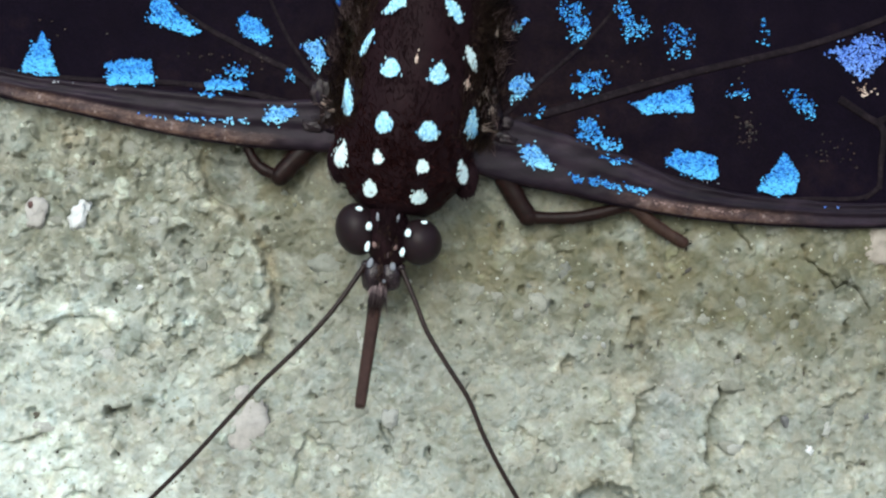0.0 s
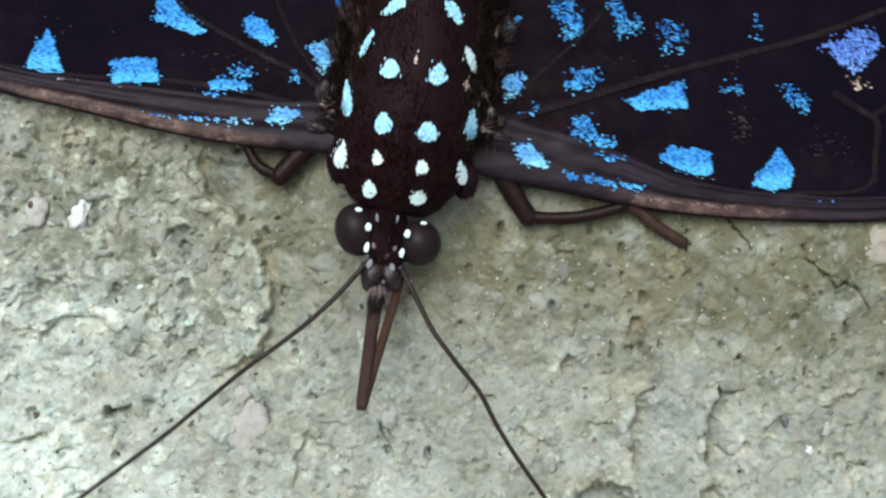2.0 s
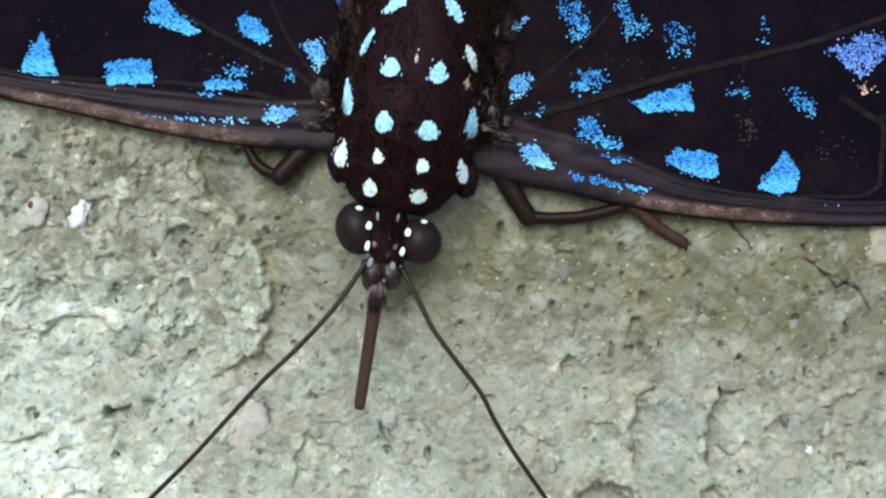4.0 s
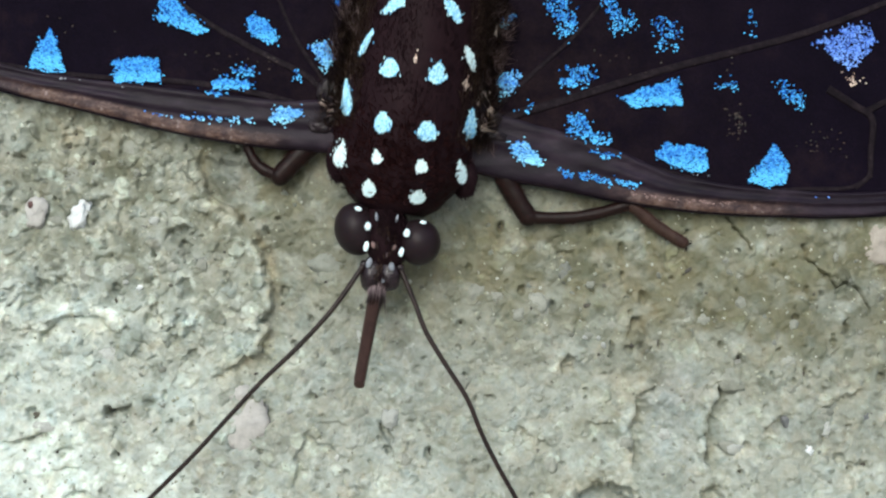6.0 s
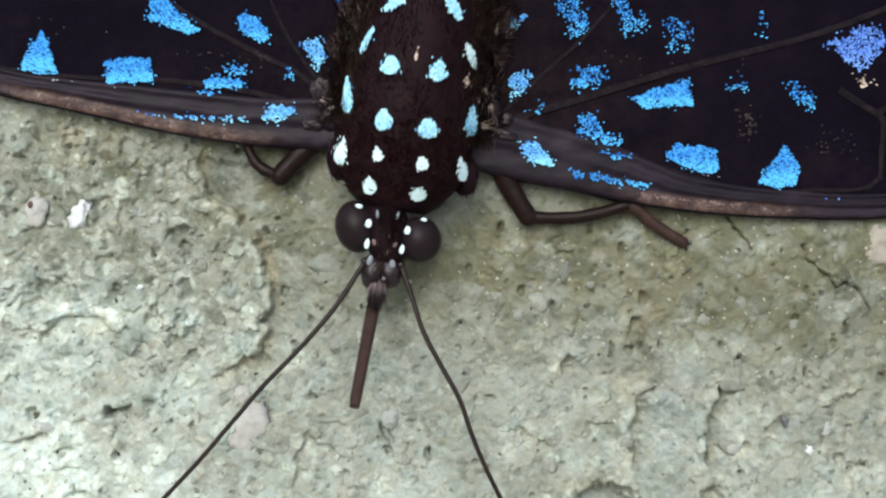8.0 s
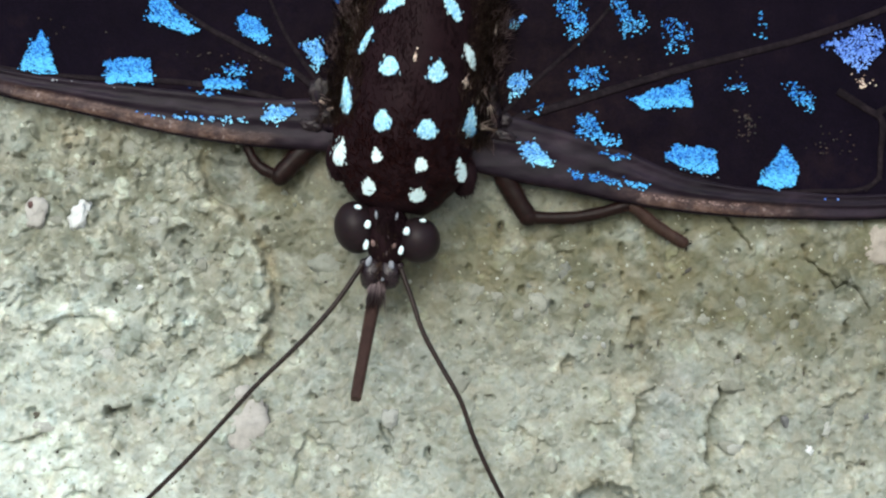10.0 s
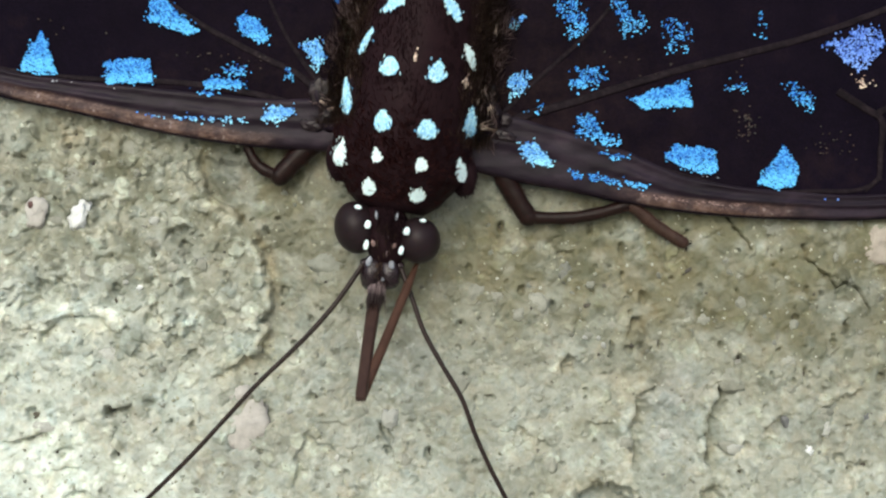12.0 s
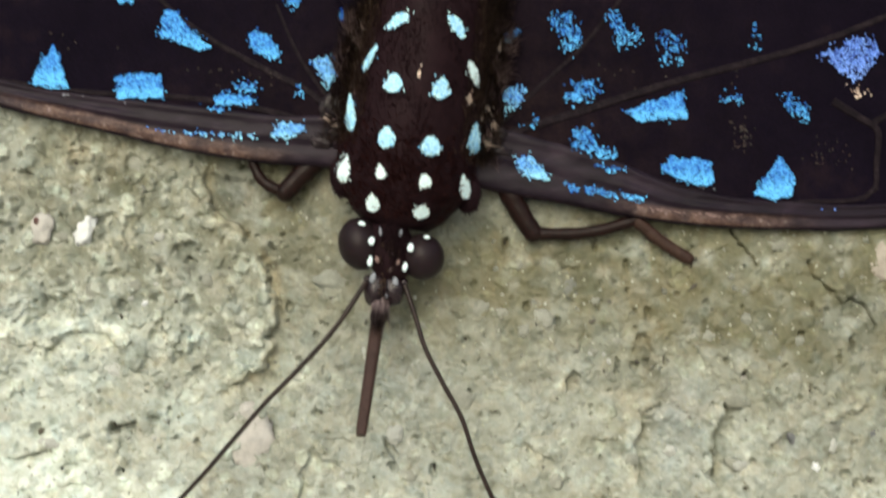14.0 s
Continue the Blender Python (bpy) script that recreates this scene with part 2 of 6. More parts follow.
class Form:
    """Corners and faces of one mesh, in (u, v, h) millimetres."""

    def __init__(self):
        self.points, self.faces, self.marks = [], [], []

    def grid(self, rows, closed=False, flip=False):
        """Faces between rows of equally many points; closed joins each row's ends."""
        start, n = len(self.points), len(rows[0])
        for row in rows:
            self.points.extend(row)
        for i in range(len(rows) - 1):
            for j in range(n if closed else n - 1):
                a, b = start + i * n + j, start + i * n + (j + 1) % n
                quad = (a, b, b + n, a + n)
                self.faces.append(quad[::-1] if flip else quad)
        return self

    def tube(self, path, radii, sides=8, flat=1.0, groove=0.0):
        """A round rod along the path with a radius at each of its points."""
        rows = []
        path = [Vector(p) for p in path]
        for i, p in enumerate(path):
            way = (path[min(i + 1, len(path) - 1)] - path[max(i - 1, 0)]).normalized()
            side = way.cross(Vector((0, 0, 1)))
            side = side.normalized() if side.length > 0.05 else way.cross(Vector((1, 0, 0))).normalized()
            up = side.cross(way).normalized()
            row = []
            for j in range(sides):
                a = 2 * math.pi * j / sides
                r = radii[i] * (1 - groove * math.cos(a * 2 - math.pi) ** 8 * (abs(math.sin(a)) > 0.7))
                row.append(tuple(p + side * (r * math.cos(a)) + up * (r * flat * math.sin(a))))
            rows.append(row)
        self.grid(rows, closed=True)
        for row, turned in ((rows[0], -1), (rows[-1], 1)):
            start = len(self.points)
            self.points.extend(row)
            self.faces.append(tuple(range(start, start + sides))[::turned])
        return self

    def blob(self, centre, radii, turn=0.0, rough=0.0, rings=10, sides=16, seed=0):
        """A lump: an ellipsoid turned in the wall's plane, uneven by the given share."""
        rows = []
        ca, sa = math.cos(radians(turn)), math.sin(radians(turn))
        for i in range(rings + 1):
            lat = math.pi * (i / rings - 0.5)
            lat = max(-1.5, min(1.5, lat))
            row = []
            for j in range(sides):
                lon = 2 * math.pi * j / sides
                d = Vector((math.cos(lat) * math.cos(lon), math.cos(lat) * math.sin(lon), math.sin(lat)))
                r = 1 + rough * noise.noise(d * 1.7 + Vector((seed * 3.7, seed * 1.3, 0.5))) + rough * 0.5 * noise.noise(d * 4.1 + Vector((seed, 2.0, seed)))
                x, y, z = d.x * radii[0] * r, d.y * radii[1] * r, d.z * radii[2] * r
                row.append((centre[0] + x * ca - y * sa, centre[1] + x * sa + y * ca, centre[2] + z))
            rows.append(row)
        start = len(self.points)
        self.grid(rows, closed=True)
        self.faces.append(tuple(range(start, start + sides))[::-1])
        last = len(self.points)
        self.faces.append(tuple(range(last - sides, last)))
        return self

    def scale(self, centre, way, normal, length, width):
        """One wing scale: a small six-cornered leaf."""
        way = Vector(way).normalized()
        side = way.cross(Vector(normal)).normalized()
        c = Vector(centre)
        start = len(self.points)
        for along, across in ((-0.5, 0.25), (-0.5, -0.25), (0.05, -0.5), (0.5, -0.3), (0.5, 0.3), (0.05, 0.5)):
            self.points.append(tuple(c + way * (along * length) + side * (across * width)))
        self.faces.append(tuple(range(start, start + 6)))

    def hair(self, root, tip, width, sag=0.0):
        root, tip = Vector(root), Vector(tip)
        side = (tip - root).cross(Vector((0, 0, 1)))
        side = (side.normalized() if side.length > 1e-6 else Vector((1, 0, 0))) * width * 0.5
        middle = root.lerp(tip, 0.55) + Vector((0, 0, sag))
        start = len(self.points)
        self.points.extend(tuple(p) for p in (root - side, root + side, middle + side * 0.8, tip, middle - side * 0.8))
        self.faces.append(tuple(range(start, start + 5)))


ORIGIN = {}


def part(name, form, material, parent, label="", origin=None, smooth=True, kind=""):
    """Links a form as one mesh object under a thing or under a part, turning about its origin."""
    base = ORIGIN[parent.name] if parent else (0, 0, 0)
    origin = origin or base
    shift = world_place(origin)
    mesh = bpy.data.meshes.new(name)
    mesh.from_pydata([tuple(world_place(p) - shift) for p in form.points], [], form.faces)
    mesh.materials.append(material)
    if smooth:
        mesh.polygons.foreach_set("use_smooth", [True] * len(mesh.polygons))
    if form.marks:
        # holds wear on the wings, painted sheen on their spots
        mesh.attributes.new("rust", "FLOAT", "POINT").data.foreach_set("value", form.marks)
    ob = new(name, mesh)
    ob.parent = parent
    ob.location = shift - world_place(base)
    ORIGIN[ob.name] = origin
    return tagged(ob, label, kind=kind)


def curve_through(points, steps=8):
    """A smooth line through the points (Catmull-Rom)."""
    pts = [Vector(p) for p in points]
    pts = [pts[0] * 2 - pts[1], *pts, pts[-1] * 2 - pts[-2]]
    line = []
    for a, b, c, d in zip(pts, pts[1:], pts[2:], pts[3:]):
        for i in range(steps):
            t = i / steps
            line.append(0.5 * (2 * b + (c - a) * t + (2 * a - 5 * b + 4 * c - d) * t * t + (3 * b - a - 3 * c + d) * t ** 3))
    return line + [pts[-2]]


def inside(u, v, outline):
    hit = False
    for (a, b), (c, d) in zip(outline, outline[1:] + outline[:1]):
        if (b > v) != (d > v) and u < (c - a) * (v - b) / (d - b) + a:
            hit = not hit
    return hit


def edge_distance(u, v, outline):
    best = 9.0
    for (a, b), (c, d) in zip(outline, outline[1:] + outline[:1]):
        du, dv = c - a, d - b
        t = max(0.0, min(1.0, ((u - a) * du + (v - b) * dv) / (du * du + dv * dv + 1e-12)))
        best = min(best, math.hypot(u - a - t * du, v - b - t * dv))
    return best


def value_noise(u, v, size, seed):
    """Smooth noise from -1 to 1 whose lumps are size millimetres wide."""
    table = np.random.RandomState(seed).uniform(-1, 1, (256, 256))
    x, y = u / size + 1000.37, v / size + 1000.71
    i, j = np.floor(x).astype(int), np.floor(y).astype(int)
    fx, fy = x - i, y - j
    fx, fy = fx * fx * fx * (fx * (fx * 6 - 15) + 10), fy * fy * fy * (fy * (fy * 6 - 15) + 10)
    i, j, i2, j2 = i % 256, j % 256, (i + 1) % 256, (j + 1) % 256
    return (table[i, j] * (1 - fx) + table[i2, j] * fx) * (1 - fy) + (table[i, j2] * (1 - fx) + table[i2, j2] * fx) * fy


def crumbs(u, v, size, seed):
    """Broken mortar: small tilted facets that meet in sharp steps, about -1 to 1."""
    r = np.random.RandomState(seed)
    jx, jy = r.uniform(0.1, 0.9, (2, 128, 128))
    rise = r.uniform(-0.6, 0.6, (128, 128))
    tu, tv = r.normal(0, 0.8, (2, 128, 128))
    x = u / size + 512 + 0.35 * value_noise(u, v, size * 0.8, seed + 1) + 0.15 * value_noise(u, v, size * 0.3, seed + 2)
    y = v / size + 512 + 0.35 * value_noise(u, v, size * 0.8, seed + 3) + 0.15 * value_noise(u, v, size * 0.3, seed + 4)
    i, j = np.floor(x).astype(int), np.floor(y).astype(int)
    near, out = np.full_like(x, 9.0), np.zeros_like(x)
    for a in (-1, 0, 1):
        for b in (-1, 0, 1):
            ii, jj = (i + a) % 128, (j + b) % 128
            dx, dy = x - i - a - jx[ii, jj], y - j - b - jy[ii, jj]
            d = dx * dx + dy * dy
            closer = d < near
            near = np.where(closer, d, near)
            out = np.where(closer, rise[ii, jj] + tu[ii, jj] * dx + tv[ii, jj] * dy, out)
    return out


def stones(u, v, size, seed, fill=0.6):
    """Bits of aggregate set in the render, most cells of a jittered net holding one: how far each stands out, and a tint from -0.5 to 0.5."""
    r = np.random.RandomState(seed)
    shape = (128, 128)
    jx, jy = r.uniform(0.2, 0.8, (2, *shape))
    long = r.uniform(0.32, 0.72, shape) * (r.uniform(0, 1, shape) < fill) + 1e-4
    thin, turn = r.uniform(0.5, 1.0, shape), r.uniform(0, math.pi, shape)
    rise, tint = r.uniform(-0.2, 1.0, shape), r.uniform(-0.5, 0.5, shape)
    lean = r.normal(0, 0.55, (2, *shape))
    x = u / size + 512 + 0.16 * value_noise(u, v, size * 0.35, seed + 1)
    y = v / size + 512 + 0.16 * value_noise(u, v, size * 0.35, seed + 2)
    i, j = np.floor(x).astype(int), np.floor(y).astype(int)
    best, out, colour = np.full_like(x, 1.0), np.zeros_like(x), np.zeros_like(x)
    for a in (-1, 0, 1):
        for b in (-1, 0, 1):
            ii, jj = (i + a) % 128, (j + b) % 128
            dx, dy = x - i - a - jx[ii, jj], y - j - b - jy[ii, jj]
            ca, sa = np.cos(turn[ii, jj]), np.sin(turn[ii, jj])
            p, q = (dx * ca + dy * sa) / long[ii, jj], (dy * ca - dx * sa) / (long[ii, jj] * thin[ii, jj])
            d = (np.abs(p) ** 2.6 + np.abs(q) ** 2.6) ** (1 / 2.6)
            closer = d < best
            best = np.where(closer, d, best)
            edge = smoothstep((1 - d) / 0.2)
            out = np.where(closer, edge * (rise[ii, jj] + lean[0][ii, jj] * p + lean[1][ii, jj] * q) * long[ii, jj] * 1.6, out)
            colour = np.where(closer, edge * tint[ii, jj], colour)
    return out, colour


def smoothstep(x):
    x = np.clip(x, 0, 1)
    return x * x * (3 - 2 * x)


def line_distance(u, v, points):
    best = np.full_like(u, 1e3)
    for (a, b), (c, d) in zip(points, points[1:]):
        du, dv = c - a, d - b
        t = np.clip(((u - a) * du + (v - b) * dv) / (du * du + dv * dv), 0, 1)
        best = np.minimum(best, np.hypot(u - a - t * du, v - b - t * dv))
    return best


# ---- the wall ----
def hollow(u, v, cu, cv, ru, rv, turn=0.0, edge=0.35):
    """1 inside an uneven oval hollow, 0 outside."""
    ca, sa = math.cos(radians(turn)), math.sin(radians(turn))
    x, y = (u - cu) * ca + (v - cv) * sa, -(u - cu) * sa + (v - cv) * ca
    d = np.hypot(x / ru, y / rv) + 0.12 * value_noise(u + 0.6 * v, v - 0.6 * u, 0.5, 77) + 0.14 * value_noise(u - 0.5 * v, v + 0.5 * u, 0.17, 78)
    return smoothstep((1 - d) / edge)


# broken edges of the coat: depth of the drop to the right of the way, how far it takes to come back, the line of the edge
SHELVES, PITS = [], []


def shelf(deep, reach, *line):
    SHELVES.append((deep, reach, [tuple(p)[:2] for p in curve_through([(a, b, 0) for a, b in line], 4)]))


def pit(u, v, ru, rv, turn, deep):
    PITS.append((u, v, ru, rv, radians(turn), deep))


shelf(0.45, 1.10, (-7.27, -3.87), (-6.73, -3.73), (-6.37, -3.47), (-5.90, -3.37), (-5.87, -3.04), (-5.69, -2.81), (-5.65, -2.54), (-5.89, -2.25), (-5.53, -2.07), (-5.45, -1.64), (-5.58, -1.06), (-5.80, -0.31), (-6.01, 0.20), (-6.34, 0.65))
shelf(0.28, 0.90, (-6.19, 0.47), (-6.55, 1.01), (-6.68, 1.28), (-7.18, 1.42), (-7.52, 1.78), (-7.70, 2.32), (-7.79, 2.81), (-7.76, 3.17), (-7.52, 3.37))
shelf(0.13, 0.40, (-14.11, -2.5), (-13.2, -2.48), (-12.7, -2.6))
shelf(0.2, 0.45, (-12.76, -3.1), (-12.79, -2.75), (-12.35, -2.36), (-11.9, -2.1), (-11.2, -2.15), (-10.6, -2.32))
shelf(0.42, 0.35, (-10.78, -5.45), (-10.71, -5.09), (-10.30, -5.00), (-9.79, -4.84))
shelf(0.16, 0.30, (-9.61, -4.88), (-9.32, -4.95), (-9.07, -5.20))
shelf(0.24, 0.35, (-14.11, -6.08), (-13.39, -6.03), (-12.71, -5.85), (-12.40, -5.92))
shelf(0.16, 0.60, (-11.95, -5.60), (-11.59, -5.47), (-11.23, -5.56))
shelf(0.20, 0.40, (-9.49, -2.54), (-9.40, -2.05), (-9.29, -1.57))
shelf(0.30, 0.60, (-8.96, 0.23), (-8.71, 0.59), (-8.26, 0.72), (-7.87, 0.49))
shelf(0.20, 0.50, (-8.33, -3.62), (-8.21, -3.28), (-7.78, -3.15))
shelf(0.30, 0.50, (-12.17, -8.01), (-11.77, -7.83), (-11.32, -7.76), (-10.84, -7.97))
shelf(0.25, 0.50, (-5.72, -5.56), (-5.85, -5.20), (-6.07, -4.91))
shelf(0.22, 0.70, (-4.93, -7.76), (-4.72, -7.00), (-4.57, -6.37), (-4.46, -5.92), (-4.14, -5.56))
shelf(0.12, 0.50, (-4.03, -5.60), (-3.49, -5.53), (-2.86, -5.67))
shelf(0.4, 0.60, (6.26, -7.15), (5.99, -6.52), (6.05, -6.02), (6.02, -5.62), (6.12, -5.38), (6.26, -4.94), (6.18, -4.68))
shelf(0.22, 0.30, (6.16, -4.74), (6.3, -4.56), (6.55, -4.42), (6.88, -4.28))
shelf(0.30, 0.80, (5.90, -3.01), (5.90, -2.65), (6.05, -2.29), (6.52, -2.07))
shelf(0.46, 0.50, (8.64, -7.15), (8.43, -6.68), (8.46, -6.4), (8.44, -5.92), (8.51, -5.47), (8.68, -5.06), (8.82, -4.84), (8.77, -4.52), (8.7, -4.2))
shelf(0.32, 0.50, (3.80, -4.19), (3.76, -3.73), (3.96, -3.47), (4.36, -3.58))
shelf(0.14, 0.40, (2.12, -5.89), (2.45, -5.69), (2.99, -6.05), (3.56, -6.23))
shelf(0.16, 0.40, (4.52, -5.63), (5.06, -5.60), (5.51, -5.49))
shelf(0.18, 0.50, (-10.42, 0.38), (-10.30, 1.42), (-9.94, 1.60), (-9.79, 1.42))
shelf(0.16, 0.40, (-11.41, 1.42), (-11.14, 1.53), (-10.58, 1.71))
shelf(0.18, 0.40, (-10.42, 2.90), (-10.30, 3.22), (-10.12, 3.65))
shelf(0.20, 0.40, (-13.82, 2.93), (-13.50, 3.08), (-13.18, 2.83))
shelf(0.18, 0.40, (-12.31, 3.71), (-11.81, 3.65), (-11.59, 3.94))
shelf(0.14, 0.40, (-11.14, -0.34), (-10.87, -0.27), (-10.55, -0.13))
shelf(0.16, 0.40, (-7.27, 2.72), (-7.16, 2.99))
shelf(0.16, 0.35, (-12.40, -6.32), (-12.10, -6.28), (-11.68, -6.39))
shelf(0.14, 0.40, (-12.53, -7.04), (-11.95, -6.97), (-11.41, -7.04))
shelf(0.18, 0.40, (-7.45, -4.12), (-7.24, -3.98), (-6.95, -3.94))
shelf(0.16, 0.40, (3.53, -0.13), (3.89, -0.09), (4.21, 0.02))
shelf(0.14, 0.50, (10.19, -5.92), (10.40, -5.53), (10.84, -5.17))
shelf(0.14, 0.50, (11.99, -6.28), (12.08, -5.92), (12.35, -5.60))
shelf(0.16, 0.50, (12.71, -6.64), (12.98, -6.73), (13.34, -6.79), (13.70, -6.61))
shelf(0.14, 0.60, (11.81, -5.29), (12.35, -4.88), (12.89, -4.66), (13.61, -4.48))

pit(-10.64, -5.18, 0.158, 0.202, 0, 0.30)
pit(-13.09, -5.29, 0.225, 0.270, 0, 0.35)
pit(-10.46, -6.61, 0.135, 0.135, 0, 0.30)
pit(-8.33, 0.16, 0.180, 0.158, 0, 0.30)
pit(-8.24, -1.10, 0.202, 0.180, 0, 0.30)
pit(-9.22, -0.20, 0.090, 0.180, 0, 0.25)
pit(-10.37, -1.31, 0.112, 0.225, 10, 0.25)
pit(-13.03, -1.60, 0.135, 0.090, 0, 0.20)
pit(-4.16, -4.75, 0.180, 0.135, 20, 0.25)
pit(-0.49, -6.55, 0.112, 0.247, 0, 0.35)
pit(-1.76, -6.44, 0.158, 0.180, 0, 0.30)
pit(6.30, -3.08, 0.135, 0.135, 0, 0.25)
pit(9.43, -3.53, 0.135, 0.180, 0, 0.35)
pit(13.95, -4.09, 0.158, 0.158, 0, 0.30)
pit(8.39, -6.64, 0.202, 0.180, 0, 0.30)
pit(6.37, -1.57, 0.135, 0.225, 0, 0.25)
pit(-12.71, -2.86, 0.135, 0.225, 0, 0.25)
pit(-11.99, 3.29, 0.158, 0.112, 0, 0.20)
pit(-11.23, 2.75, 0.158, 0.112, 20, 0.20)
pit(-9.70, 2.09, 0.112, 0.180, 0, 0.20)
pit(-13.90, 2.03, 0.158, 0.135, 0, 0.20)
pit(1.84, 0.68, 0.112, 0.202, -25, 0.30)
pit(0.56, -2.36, 0.135, 0.090, 0, 0.20)
pit(3.49, -1.78, 0.090, 0.180, 0, 0.25)
pit(5.69, 0.02, 0.090, 0.202, 0, 0.20)
pit(5.71, -0.81, 0.067, 0.090, 0, 0.20)
pit(2.48, -1.33, 0.135, 0.180, -30, 0.20)
pit(8.21, -1.19, 0.112, 0.090, 0, 0.20)
pit(4.70, 0.65, 0.090, 0.225, 0, 0.20)
pit(1.46, -4.75, 0.180, 0.112, 0, 0.20)
pit(0.83, -0.61, 0.112, 0.135, 0, 0.15)
pit(5.40, -3.22, 0.090, 0.270, 0, 0.25)
pit(5.92, -3.22, 0.135, 0.202, 20, 0.20)
pit(11.23, -2.18, 0.112, 0.112, 0, 0.25)
pit(12.04, -1.42, 0.090, 0.090, 0, 0.20)
pit(11.57, -1.28, 0.090, 0.112, 0, 0.20)
pit(12.83, -2.50, 0.090, 0.225, 0, 0.25)
pit(11.52, -4.03, 0.067, 0.270, 0, 0.25)
pit(10.48, -4.00, 0.067, 0.180, 25, 0.20)
pit(6.91, -3.04, 0.067, 0.180, 0, 0.20)
pit(12.44, -2.95, 0.090, 0.270, 0, 0.20)
pit(-6.70, -6.28, 0.180, 0.112, 0, 0.25)
pit(-5.83, -6.46, 0.090, 0.090, 0, 0.20)
pit(-7.99, -5.71, 0.158, 0.090, -25, 0.20)
pit(-8.89, -4.66, 0.090, 0.202, 0, 0.20)
pit(9.47, -7.11, 0.112, 0.112, 0, 0.30)
pit(12.98, -7.00, 0.135, 0.090, 0, 0.25)
pit(12.64, -6.68, 0.180, 0.202, 0, 0.25)
pit(9.65, -6.25, 0.135, 0.112, 0, 0.20)
pit(-5.11, -1.33, 0.135, 0.180, 0, 0.25)
pit(-5.29, 0.97, 0.090, 0.090, 0, 0.20)
pit(-6.46, 0.88, 0.112, 0.225, 0, 0.20)
pit(-5.65, 0.59, 0.090, 0.202, 20, 0.20)
pit(-4.75, -3.31, 0.135, 0.090, 20, 0.20)
pit(-4.25, -2.23, 0.090, 0.090, 0, 0.20)

# the thick coat that has flaked off along a ragged line: height on the wall, place of its rim
RIM = ((-3.87, -3.47, -3.04, -2.54, -2.07, -1.64, -1.06, -0.31, 0.20, 0.65, 1.01, 1.42, 1.78, 2.32, 2.81, 3.37),
       (-7.00, -6.37, -5.87, -5.69, -5.54, -5.47, -5.58, -5.80, -6.01, -6.34, -6.55, -7.13, -7.52, -7.70, -7.79, -7.63))


def ways_past(u, v, line, far, soft=0.5):
    """How far each point lies beyond the line, to the right of its way, and a fade towards both ends of it; None out of reach."""
    a, b = np.array(line).min(0) - far, np.array(line).max(0) + far
    pick = (u > a[0]) & (u < b[0]) & (v > a[1]) & (v < b[1])
    x, y = u[pick], v[pick]
    if not x.size:
        return pick, None, None
    best, past, walked, total = np.full_like(x, 1e3), np.zeros_like(x), np.zeros_like(x), 0.0
    for (p, q), (r, s) in zip(line, line[1:]):
        du, dv = r - p, s - q
        long = math.hypot(du, dv)
        t = np.clip(((x - p) * du + (y - q) * dv) / long ** 2, 0, 1)
        d = np.hypot(x - p - t * du, y - q - t * dv)
        closer = d < best - 1e-9
        best = np.where(closer, d, best)
        past = np.where(closer, d * np.sign((x - p) * dv - (y - q) * du), past)
        walked = np.where(closer, total + t * long, walked)
        total += long
    soft = min(soft, total / 3)
    return pick, past, smoothstep((walked + 0.02) / soft) * smoothstep((total - walked + 0.02) / soft)


def coat_of(u, v):
    """1 on the thick coat, 0 where it has flaked off."""
    return smoothstep((np.interp(v, *RIM) - u) / 0.3) * smoothstep((v + 4.6) / 1.6)


